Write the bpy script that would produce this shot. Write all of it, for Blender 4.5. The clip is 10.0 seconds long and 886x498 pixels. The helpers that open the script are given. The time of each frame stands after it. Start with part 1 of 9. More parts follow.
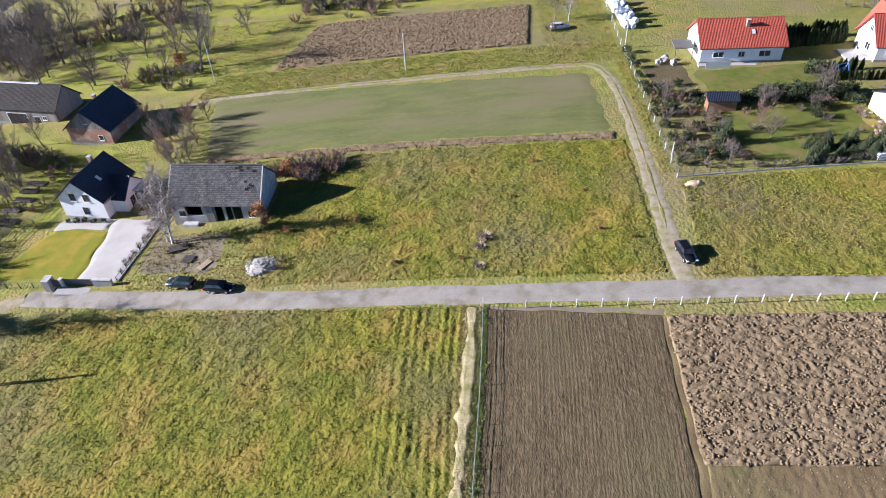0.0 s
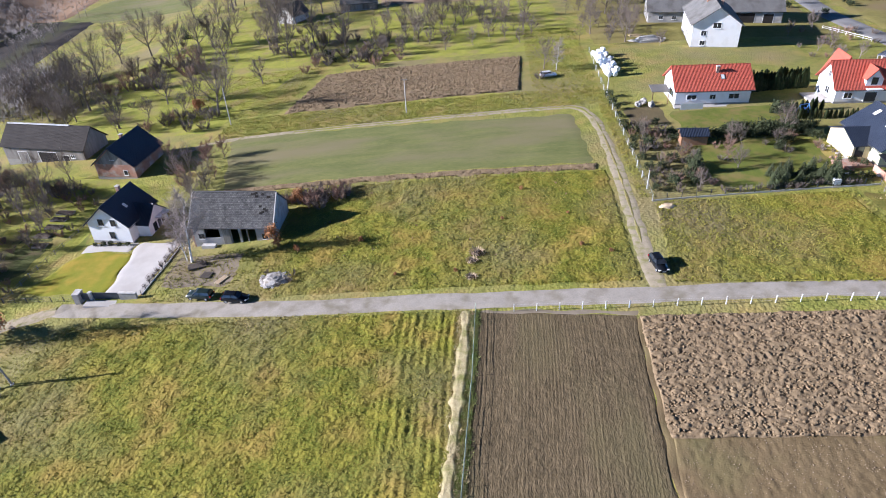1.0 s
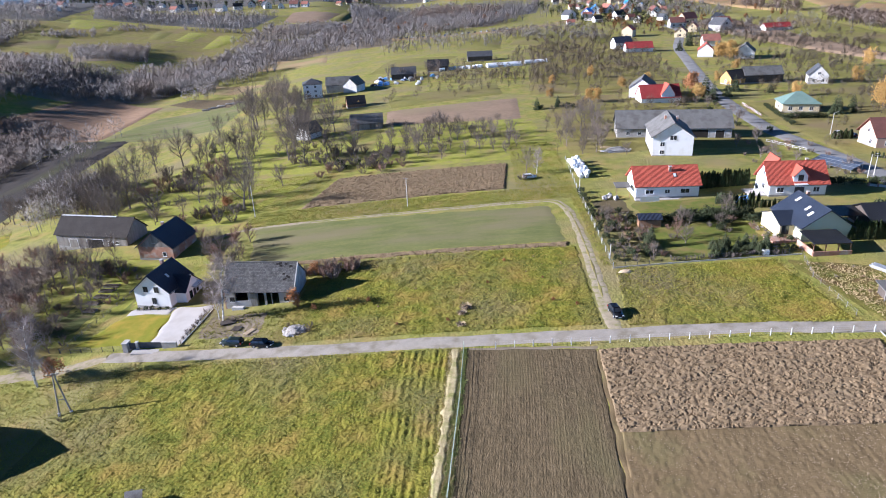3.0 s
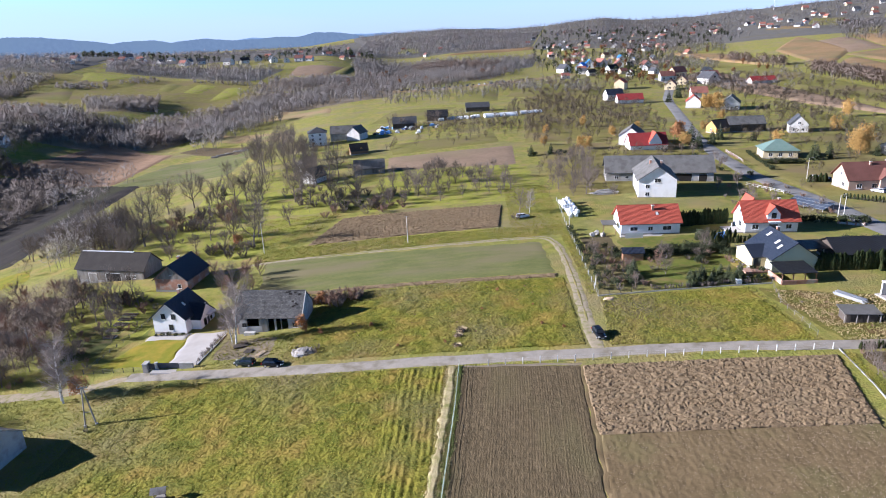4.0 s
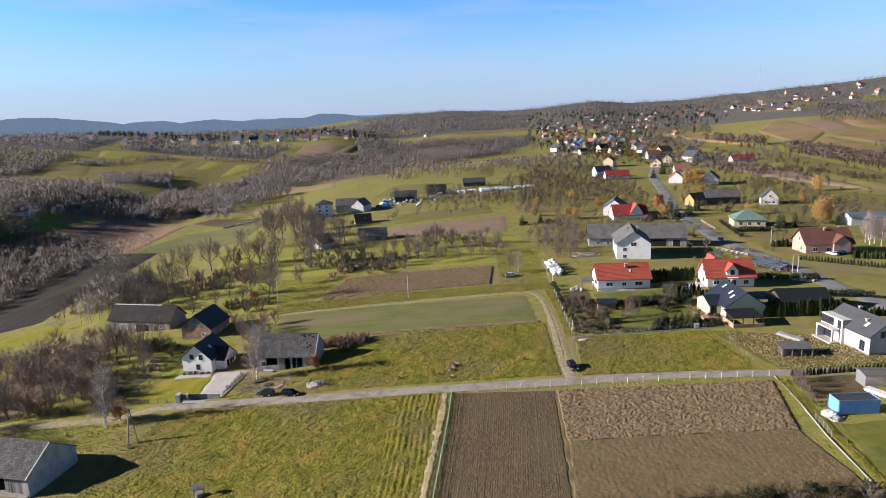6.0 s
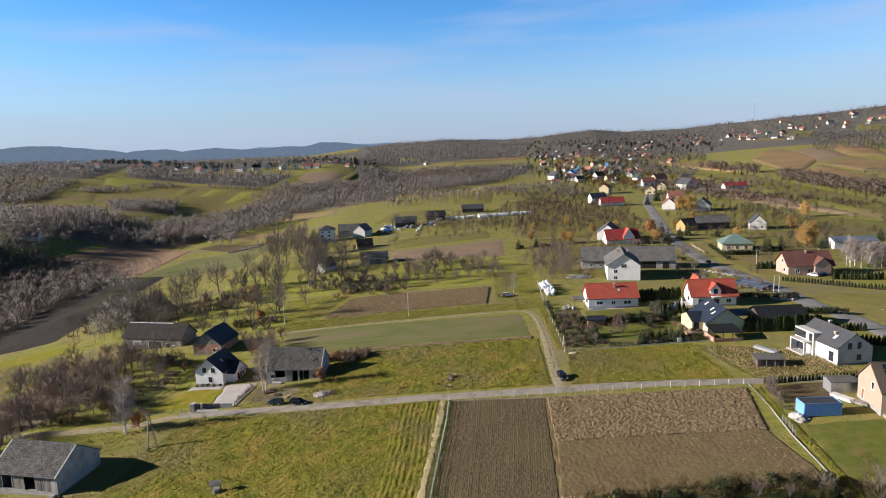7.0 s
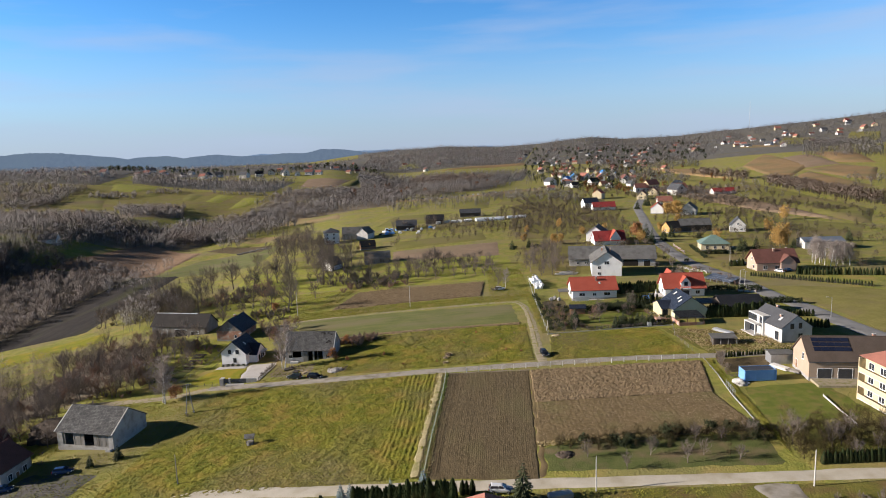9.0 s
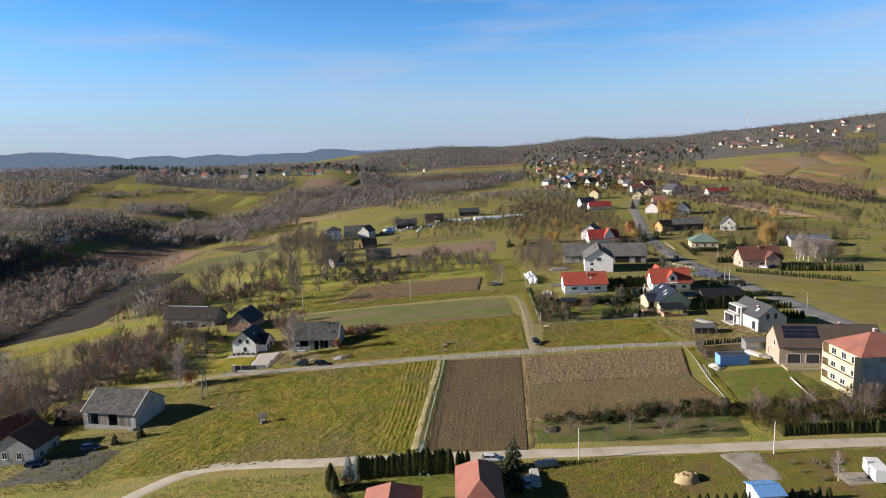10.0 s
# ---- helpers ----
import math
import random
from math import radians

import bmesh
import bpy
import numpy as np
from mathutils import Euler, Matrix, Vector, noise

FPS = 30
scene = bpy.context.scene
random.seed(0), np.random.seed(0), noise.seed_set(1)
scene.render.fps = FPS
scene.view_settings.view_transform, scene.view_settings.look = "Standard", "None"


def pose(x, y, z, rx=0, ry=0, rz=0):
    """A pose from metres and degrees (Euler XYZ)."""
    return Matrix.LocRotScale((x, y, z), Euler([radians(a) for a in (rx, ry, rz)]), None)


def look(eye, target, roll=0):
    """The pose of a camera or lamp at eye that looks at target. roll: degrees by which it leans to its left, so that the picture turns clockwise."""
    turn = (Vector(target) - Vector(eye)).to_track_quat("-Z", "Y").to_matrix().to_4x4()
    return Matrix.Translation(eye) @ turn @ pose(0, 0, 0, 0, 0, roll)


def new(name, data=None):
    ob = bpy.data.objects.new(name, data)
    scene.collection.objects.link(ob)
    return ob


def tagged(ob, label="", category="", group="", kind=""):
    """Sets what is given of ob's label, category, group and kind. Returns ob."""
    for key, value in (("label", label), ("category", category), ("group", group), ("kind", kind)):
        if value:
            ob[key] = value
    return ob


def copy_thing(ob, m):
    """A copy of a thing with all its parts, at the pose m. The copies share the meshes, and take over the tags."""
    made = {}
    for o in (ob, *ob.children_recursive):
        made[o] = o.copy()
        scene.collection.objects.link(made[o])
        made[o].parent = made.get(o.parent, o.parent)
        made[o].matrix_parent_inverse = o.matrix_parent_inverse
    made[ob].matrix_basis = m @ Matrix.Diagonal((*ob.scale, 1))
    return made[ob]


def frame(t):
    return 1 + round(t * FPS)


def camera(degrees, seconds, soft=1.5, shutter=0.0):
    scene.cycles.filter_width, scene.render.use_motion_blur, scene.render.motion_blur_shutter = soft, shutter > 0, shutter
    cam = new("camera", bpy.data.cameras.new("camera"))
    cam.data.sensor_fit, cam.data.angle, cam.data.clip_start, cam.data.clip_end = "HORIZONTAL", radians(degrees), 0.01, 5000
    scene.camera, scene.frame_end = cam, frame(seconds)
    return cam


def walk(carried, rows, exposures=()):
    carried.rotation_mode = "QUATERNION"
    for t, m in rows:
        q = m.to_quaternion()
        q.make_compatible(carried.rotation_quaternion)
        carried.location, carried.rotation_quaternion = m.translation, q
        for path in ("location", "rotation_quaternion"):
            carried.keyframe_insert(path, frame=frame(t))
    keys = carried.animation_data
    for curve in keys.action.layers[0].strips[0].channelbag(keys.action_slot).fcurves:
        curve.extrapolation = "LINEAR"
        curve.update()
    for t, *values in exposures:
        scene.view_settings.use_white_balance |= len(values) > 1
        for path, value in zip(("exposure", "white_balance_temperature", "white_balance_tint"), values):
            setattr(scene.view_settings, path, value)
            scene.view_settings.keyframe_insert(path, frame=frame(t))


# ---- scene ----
cam = camera(69.1, 10.0, soft=1.0)

PATH = [
    (0, (1.147, 0.163, 58.651), (1.075, 1.72, 57.399), -3.1),
    (0.5, (1.537, -5.43, 58.865), (1.467, -3.821, 57.679), -3.1),
    (1, (2.011, -11.235, 59.075), (1.941, -9.573, 57.965), -3.0),
    (1.5, (2.286, -17.115, 59.225), (2.221, -15.402, 58.194), -2.9),
    (2, (2.598, -22.972, 59.427), (2.535, -21.214, 58.477), -2.8),
    (2.5, (2.91, -28.895, 59.227), (2.851, -27.092, 58.364), -2.7),
    (3, (3.201, -34.946, 59.34), (3.146, -33.104, 58.563), -2.6),
    (4.5, (4.241, -52.843, 59.536), (4.194, -50.927, 58.964), -2.4),
    (5, (4.65, -58.788, 59.552), (4.604, -56.855, 59.041), -2.4),
    (5.5, (4.859, -64.59, 59.6), (4.816, -62.644, 59.141), -2.3),
    (7, (5.599, -82.282, 59.613), (5.563, -80.309, 59.29), -2.2),
    (7.5, (5.705, -88.267, 59.782), (5.67, -86.291, 59.476), -2.2),
    (8, (5.892, -94.327, 59.85), (5.857, -92.351, 59.546), -2.2),
    (8.5, (6.129, -100.389, 59.83), (6.095, -98.412, 59.527), -2.2),
    (9, (6.323, -106.478, 59.934), (6.29, -104.501, 59.631), -2.2),
    (9.5, (6.549, -112.562, 60.04), (6.517, -110.585, 59.737), -2.2),
    (10, (6.786, -118.757, 60.288), (6.754, -116.78, 59.985), -2.1),
]
walk(cam, [(t, look(eye, target, roll)) for t, eye, target, roll in PATH],
     exposures=[(0.0, 1.52, 5200, 20), (3.0, 1.58, 5120, 20), (4.5, 1.36, 5320, 20), (5.5, 1.14, 5600, 19), (7.0, 0.9, 5950, 15), (10.0, 0.88, 6000, 15)])

# ---- light ----
SUN_EL = 19.0
world = bpy.data.worlds.new("world")
scene.world = world
world.use_nodes = True
wn, wl = world.node_tree.nodes, world.node_tree.links
wn.clear()
sky = wn.new("ShaderNodeTexSky")
sky.sky_type = "NISHITA"
sky.sun_disc = False
sky.sun_elevation, sky.sun_rotation = radians(SUN_EL), radians(270)
sky.air_density, sky.dust_density, sky.ozone_density, sky.altitude = 1.0, 0.15, 2.2, 300
wbg = wn.new("ShaderNodeBackground")
wbg.inputs["Strength"].default_value = 0.05
wout = wn.new("ShaderNodeOutputWorld")
# thin high cloud, streaked along the horizon
wtc = wn.new("ShaderNodeTexCoord")
wmap = wn.new("ShaderNodeMapping")
wmap.inputs["Scale"].default_value = (1.2, 1.2, 9.0)
wnoise = wn.new("ShaderNodeTexNoise")
wnoise.inputs["Scale"].default_value, wnoise.inputs["Detail"].default_value = 2.6, 7.0
wramp = wn.new("ShaderNodeValToRGB")
wramp.color_ramp.elements[0].position, wramp.color_ramp.elements[1].position = 0.46, 0.78
wramp.color_ramp.elements[0].color, wramp.color_ramp.elements[1].color = (0, 0, 0, 1), (0.55, 0.55, 0.55, 1)
wmix = wn.new("ShaderNodeMixRGB")
wmix.inputs["Color2"].default_value = (6.2, 6.2, 6.6, 1)
wl.new(wtc.outputs["Generated"], wmap.inputs["Vector"])
wl.new(wmap.outputs["Vector"], wnoise.inputs["Vector"])
wl.new(wnoise.outputs["Fac"], wramp.inputs["Fac"])
wl.new(wramp.outputs["Color"], wmix.inputs["Fac"])
whs = wn.new("ShaderNodeHueSaturation")
whs.inputs["Saturation"].default_value, whs.inputs["Value"].default_value = 1.35, 1.6
wl.new(sky.outputs["Color"], whs.inputs["Color"])
# pale haze low over the horizon
wsep = wn.new("ShaderNodeSeparateXYZ")
wl.new(wtc.outputs["Generated"], wsep.inputs["Vector"])
wlow = wn.new("ShaderNodeMapRange")
wlow.interpolation_type = "SMOOTHSTEP"
wlow.inputs["From Min"].default_value, wlow.inputs["From Max"].default_value = -0.02, 0.2
wlow.inputs["To Min"].default_value, wlow.inputs["To Max"].default_value = 0.85, 0.0
wl.new(wsep.outputs["Z"], wlow.inputs["Value"])
whaze = wn.new("ShaderNodeMixRGB")
whaze.inputs["Color2"].default_value = (4.7, 5.05, 5.8, 1)
wl.new(wlow.outputs["Result"], whaze.inputs["Fac"])
wl.new(whs.outputs["Color"], whaze.inputs["Color1"])
wl.new(whaze.outputs["Color"], wmix.inputs["Color1"])
wtint = wn.new("ShaderNodeMixRGB")
wtint.blend_type = "MULTIPLY"
wtint.inputs["Fac"].default_value, wtint.inputs["Color2"].default_value = 1.0, (0.86, 1.0, 1.16, 1)
wl.new(wmix.outputs["Color"], wtint.inputs["Color1"])
# the sky is darkened above the view so that cast shadows come out deeper
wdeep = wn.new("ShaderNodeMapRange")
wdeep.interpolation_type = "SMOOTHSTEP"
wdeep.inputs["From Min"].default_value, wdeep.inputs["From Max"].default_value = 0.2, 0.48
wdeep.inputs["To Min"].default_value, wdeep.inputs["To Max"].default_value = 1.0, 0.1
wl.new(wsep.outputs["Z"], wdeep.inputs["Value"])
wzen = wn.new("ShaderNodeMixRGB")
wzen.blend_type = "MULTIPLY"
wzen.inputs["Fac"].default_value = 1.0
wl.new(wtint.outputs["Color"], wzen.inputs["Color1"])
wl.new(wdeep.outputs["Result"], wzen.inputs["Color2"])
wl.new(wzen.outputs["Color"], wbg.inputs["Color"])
wl.new(wbg.outputs["Background"], wout.inputs["Surface"])

sun = new("sun", bpy.data.lights.new("sun", "SUN"))
sun.data.energy, sun.data.angle, sun.data.color = 5.0, radians(0.53), (1.0, 0.885, 0.715)
sun.matrix_world = look((-300, -6, 300 * math.tan(radians(SUN_EL))), (0, 0, 0))


# ---- materials ----
def rgb(c):
    return (c[0], c[1], c[2], 1.0)


def surf(name, a, b, size=1.0, fine=0.15, rough=0.85, bump_height=0.0, bump_size=0.1, metal=0.0, c=None, c_size=8.0, stretch=(1, 1, 1), vary=0.0, spec=0.3, d=None, d_size=60.0):
    """A surface of two colours mixed at two scales (metres), with a third in larger stains, relief, and a spread from thing to thing."""
    m = bpy.data.materials.new(name)
    m.use_nodes = True
    n, l = m.node_tree.nodes, m.node_tree.links
    p = n["Principled BSDF"]
    p.inputs["Roughness"].default_value, p.inputs["Metallic"].default_value = rough, metal
    p.inputs["Specular IOR Level"].default_value = spec
    tc = n.new("ShaderNodeTexCoord")
    mp = n.new("ShaderNodeMapping")
    mp.inputs["Scale"].default_value = stretch
    l.new(tc.outputs["Object"], mp.inputs["Vector"])

    def noise_at(metres, detail, lo, hi):
        t = n.new("ShaderNodeTexNoise")
        t.inputs["Scale"].default_value, t.inputs["Detail"].default_value = 1.0 / metres, detail
        l.new(mp.outputs["Vector"], t.inputs["Vector"])
        r = n.new("ShaderNodeMapRange")
        r.inputs["From Min"].default_value, r.inputs["From Max"].default_value = lo, hi
        l.new(t.outputs["Fac"], r.inputs["Value"])
        return r.outputs["Result"]

    def mixed(fac, one, two):
        x = n.new("ShaderNodeMixRGB")
        l.new(fac, x.inputs["Fac"])
        for socket, v in (("Color1", one), ("Color2", two)):
            if isinstance(v, tuple):
                x.inputs[socket].default_value = rgb(v)
            else:
                l.new(v, x.inputs[socket])
        return x.outputs["Color"]

    big = noise_at(size, 6.0, 0.35, 0.65)
    small = noise_at(fine, 3.0, 0.3, 0.7)
    avg = n.new("ShaderNodeMath")
    avg.operation = "MULTIPLY_ADD"
    avg.inputs[1].default_value = 0.5
    half = n.new("ShaderNodeMath")
    half.operation = "MULTIPLY"
    half.inputs[1].default_value = 0.5
    l.new(big, half.inputs[0])
    l.new(small, avg.inputs[0])
    l.new(half.outputs[0], avg.inputs[2])
    col = mixed(avg.outputs[0], a, b)
    if c is not None:
        col = mixed(noise_at(c_size, 5.0, 0.48, 0.68), col, c)
    if d is not None:
        col = mixed(noise_at(d_size, 6.0, 0.45, 0.7), col, d)
    if vary > 0:
        info = n.new("ShaderNodeObjectInfo")
        hs = n.new("ShaderNodeHueSaturation")
        r = n.new("ShaderNodeMapRange")
        r.inputs["To Min"].default_value, r.inputs["To Max"].default_value = 1 - vary, 1 + vary
        l.new(info.outputs["Random"], r.inputs["Value"])
        l.new(r.outputs["Result"], hs.inputs["Value"])
        l.new(col, hs.inputs["Color"])
        col = hs.outputs["Color"]
    l.new(col, p.inputs["Base Color"])
    if bump_height > 0:
        bt = n.new("ShaderNodeTexNoise")
        bt.inputs["Scale"].default_value, bt.inputs["Detail"].default_value = 1.0 / bump_size, 4.0
        l.new(mp.outputs["Vector"], bt.inputs["Vector"])
        bn = n.new("ShaderNodeBump")
        bn.inputs["Distance"].default_value = bump_height
        bn.inputs["Strength"].default_value = 1.0
        l.new(bt.outputs["Fac"], bn.inputs["Height"])
        l.new(bn.outputs["Normal"], p.inputs["Normal"])
    return m


def ribbed(name, a, b, pitch, axis="X", rough=0.6, depth=0.03, rows=0.0, metal=0.0, c=None):
    """A roof covering: ribs or tile columns at a pitch, courses across them, colour that weathers in patches."""
    m = surf(name, a, b, size=2.5, fine=0.2, rough=rough, metal=metal, c=c, c_size=3.0, spec=0.15)
    n, l = m.node_tree.nodes, m.node_tree.links
    p = n["Principled BSDF"]
    tc = n.new("ShaderNodeTexCoord")
    w = n.new("ShaderNodeTexWave")
    w.bands_direction = axis
    w.inputs["Scale"].default_value = 2 * math.pi / (20.0 * pitch)
    w.inputs["Distortion"].default_value = 0.15
    l.new(tc.outputs["Object"], w.inputs["Vector"])
    h = w.outputs["Fac"]
    if rows > 0:
        w2 = n.new("ShaderNodeTexWave")
        w2.bands_direction, w2.wave_profile = "Z", "SAW"
        w2.inputs["Scale"].default_value = 2 * math.pi / (20.0 * rows)
        l.new(tc.outputs["Object"], w2.inputs["Vector"])
        add = n.new("ShaderNodeMath")
        add.operation = "ADD"
        l.new(h, add.inputs[0])
        l.new(w2.outputs["Fac"], add.inputs[1])
        h = add.outputs[0]
    bn = n.new("ShaderNodeBump")
    bn.inputs["Distance"].default_value = depth
    l.new(h, bn.inputs["Height"])
    l.new(bn.outputs["Normal"], p.inputs["Normal"])
    return m


GRASS = surf("meadow_grass", (0.08, 0.102, 0.011), (0.24, 0.212, 0.03), size=2.4, fine=0.3, rough=0.9, bump_height=0.3, bump_size=0.5, c=(0.25, 0.185, 0.04), c_size=6.0, spec=0.1, d=(0.155, 0.13, 0.065), d_size=26.0)
# GRASS made lighter: the middle distance's haze and brightness put into its colour
LIGHTENED_GRASS = surf("short_pasture", (0.135, 0.156, 0.03), (0.3, 0.278, 0.064), size=2.4, fine=0.3, rough=0.9, bump_height=0.25, bump_size=0.5, c=(0.3, 0.235, 0.075), c_size=6.0, spec=0.1, d=(0.225, 0.19, 0.092), d_size=26.0)
GRASS_BLADE = surf("grass_tuft", (0.15, 0.172, 0.022), (0.29, 0.262, 0.045), size=1.6, fine=0.35, rough=0.8, c=(0.31, 0.25, 0.065), c_size=4.0, spec=0.1)
ROUGH_VERGE = surf("rough_verge", (0.1, 0.105, 0.022), (0.185, 0.16, 0.038), size=2.0, fine=0.3, rough=0.9, bump_height=0.15, bump_size=0.4, c=(0.15, 0.1, 0.045), c_size=5.0, spec=0.1)
BLUE_GREY_ROOF = ribbed("blue_grey_sheet_roof", (0.1, 0.125, 0.165), (0.14, 0.165, 0.21), 1.4, rough=0.6, depth=0.03)
DRY_BLADE = surf("dry_grass", (0.3, 0.235, 0.115), (0.5, 0.4, 0.22), size=1.5, fine=0.4, rough=0.85, c=(0.2, 0.2, 0.06), c_size=3.0, spec=0.1)
BRIGHT_MEADOW = surf("bright_meadow", (0.185, 0.21, 0.03), (0.33, 0.315, 0.06), size=2.5, fine=0.3, rough=0.9, bump_height=0.14, bump_size=0.4, c=(0.25, 0.205, 0.08), c_size=6.0, spec=0.1)
LAWN = surf("lawn_grass", (0.15, 0.175, 0.014), (0.24, 0.22, 0.02), size=3.0, fine=0.12, rough=0.9, bump_height=0.03, bump_size=0.08, c=(0.3, 0.225, 0.03), c_size=4.0, spec=0.1)
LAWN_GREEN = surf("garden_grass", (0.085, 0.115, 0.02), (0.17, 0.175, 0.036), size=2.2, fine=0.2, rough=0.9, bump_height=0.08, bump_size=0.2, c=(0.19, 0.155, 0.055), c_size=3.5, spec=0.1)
CROP = surf("winter_crop", (0.108, 0.124, 0.04), (0.18, 0.18, 0.064), size=2.2, fine=0.3, rough=0.9, bump_height=0.05, bump_size=0.2, c=(0.185, 0.162, 0.085), c_size=9.0, stretch=(0.25, 1, 1), spec=0.1)
SOIL = surf("tilled_soil", (0.066, 0.051, 0.028), (0.158, 0.12, 0.068), size=0.5, fine=0.14, rough=0.95, bump_height=0.1, bump_size=0.15, c=(0.12, 0.1, 0.05), c_size=9.0, stretch=(1, 0.4, 1), spec=0.1)
SOIL_PALE = surf("raked_soil", (0.126, 0.092, 0.047), (0.18, 0.132, 0.07), size=3.0, fine=0.25, rough=0.95, bump_height=0.06, bump_size=0.2, c=(0.145, 0.12, 0.055), c_size=8.0, spec=0.1)
CLOD = surf("ploughed_clods", (0.12, 0.087, 0.05), (0.285, 0.21, 0.125), size=1.2, fine=0.25, rough=0.95, bump_height=0.06, bump_size=0.15, c=(0.2, 0.15, 0.09), c_size=6.0, spec=0.1)
STRAW = surf("stubble_field", (0.25, 0.18, 0.095), (0.34, 0.25, 0.13), size=10.0, fine=1.0, rough=0.95, c=(0.2, 0.2, 0.07), c_size=40.0, spec=0.1)
FAR_GREEN = surf("far_pasture", (0.14, 0.14, 0.034), (0.215, 0.195, 0.055), size=14.0, fine=2.0, rough=0.95, c=(0.185, 0.145, 0.07), c_size=50.0, spec=0.1)
FAR_BROWN = surf("far_arable", (0.2, 0.145, 0.096), (0.28, 0.202, 0.135), size=14.0, fine=2.0, rough=0.95, c=(0.23, 0.185, 0.105), c_size=60.0, spec=0.1)
REED = surf("reed_bed", (0.24, 0.16, 0.1), (0.33, 0.22, 0.14), size=6.0, fine=0.8, rough=0.95, bump_height=0.3, bump_size=0.6, spec=0.1)
SCRUB = surf("scrub_earth", (0.07, 0.09, 0.025), (0.12, 0.125, 0.045), size=2.0, fine=0.3, rough=0.95, bump_height=0.1, bump_size=0.3, c=(0.16, 0.12, 0.07), c_size=5.0, spec=0.1)
CONCRETE_ROAD = surf("worn_road", (0.25, 0.226, 0.192), (0.345, 0.312, 0.265), size=1.6, fine=0.2, rough=0.9, bump_height=0.02, bump_size=0.1, c=(0.2, 0.175, 0.13), c_size=2.5, spec=0.2)
GRAVEL_ROAD = surf("pale_gravel_road", (0.4, 0.36, 0.29), (0.5, 0.452, 0.375), size=2.0, fine=0.2, rough=0.9, bump_height=0.02, bump_size=0.1, c=(0.34, 0.3, 0.22), c_size=4.0, spec=0.2)
ASPHALT = surf("asphalt", (0.2, 0.196, 0.19), (0.26, 0.254, 0.246), size=3.0, fine=0.2, rough=0.9, c=(0.17, 0.166, 0.16), c_size=5.0, spec=0.2)
DIRT = surf("dirt_track", (0.27, 0.228, 0.155), (0.37, 0.315, 0.228), size=1.0, fine=0.2, rough=0.95, bump_height=0.03, bump_size=0.15, c=(0.22, 0.205, 0.08), c_size=1.2, spec=0.1)
PAVING = surf("pale_paving", (0.38, 0.36, 0.34), (0.46, 0.437, 0.412), size=2.0, fine=0.15, rough=0.85, bump_height=0.01, bump_size=0.1, c=(0.38, 0.355, 0.33), c_size=3.0)
WHITE_WALL = surf("white_render", (0.75, 0.745, 0.735), (0.8, 0.795, 0.785), size=2.0, fine=0.1, rough=0.9, bump_height=0.004, bump_size=0.03, c=(0.7, 0.69, 0.67), c_size=2.5)
GREY_WALL = surf("grey_render", (0.33, 0.32, 0.31), (0.43, 0.42, 0.4), size=1.5, fine=0.1, rough=0.9, bump_height=0.01, bump_size=0.06, c=(0.25, 0.235, 0.21), c_size=2.0)
PALE_WALL = surf("pale_render", (0.54, 0.52, 0.49), (0.62, 0.6, 0.57), size=2.0, fine=0.1, rough=0.9, bump_height=0.005, bump_size=0.05, c=(0.46, 0.44, 0.4), c_size=2.5)
CREAM_WALL = surf("cream_render", (0.52, 0.43, 0.27), (0.58, 0.485, 0.315), size=2.0, fine=0.1, rough=0.85, bump_height=0.004, bump_size=0.04)
BEIGE_WALL = surf("beige_render", (0.36, 0.27, 0.2), (0.42, 0.325, 0.245), size=2.0, fine=0.1, rough=0.85, bump_height=0.004, bump_size=0.04)
YELLOW_GREEN_WALL = surf("pale_lime_render", (0.5, 0.5, 0.33), (0.56, 0.56, 0.38), size=2.0, fine=0.1, rough=0.85)
PINK_WALL = surf("salmon_render", (0.44, 0.3, 0.225), (0.5, 0.35, 0.265), size=2.0, fine=0.1, rough=0.85)
BRICK = surf("old_red_brick", (0.3, 0.15, 0.1), (0.42, 0.24, 0.17), size=0.8, fine=0.09, rough=0.9, bump_height=0.01, bump_size=0.08, c=(0.4, 0.34, 0.3), c_size=1.5)
WOOD_GREY = surf("weathered_boards", (0.2, 0.185, 0.165), (0.32, 0.3, 0.275), size=0.6, fine=0.12, rough=0.9, stretch=(1, 1, 0.15), bump_height=0.02, bump_size=0.1, c=(0.14, 0.12, 0.1), c_size=1.5)
WOOD_DARK = surf("dark_boards", (0.06, 0.05, 0.042), (0.11, 0.09, 0.075), size=0.6, fine=0.12, rough=0.9, stretch=(1, 1, 0.15))
WOOD_HONEY = surf("honey_timber", (0.42, 0.23, 0.07), (0.52, 0.31, 0.11), size=1.0, fine=0.15, rough=0.6, stretch=(0.2, 0.2, 1))
WOOD_BROWN = surf("brown_timber", (0.2, 0.11, 0.06), (0.28, 0.16, 0.09), size=1.0, fine=0.15, rough=0.7)
ROOF_RED = ribbed("red_clay_tiles", (0.37, 0.078, 0.05), (0.44, 0.105, 0.066), 0.3, rough=0.65, depth=0.04, rows=0.22)
ROOF_RED_DULL = ribbed("faded_red_tiles", (0.27, 0.11, 0.082), (0.34, 0.15, 0.112), 0.3, rough=0.7, depth=0.012, rows=0.22, c=(0.23, 0.105, 0.08))
ROOF_BROWN = ribbed("brown_tiles", (0.13, 0.06, 0.048), (0.19, 0.088, 0.07), 0.3, rough=0.7, depth=0.03, rows=0.22)
ROOF_MAROON = ribbed("maroon_sheet_roof", (0.23, 0.035, 0.035), (0.3, 0.055, 0.05), 0.25, rough=0.5, depth=0.04)
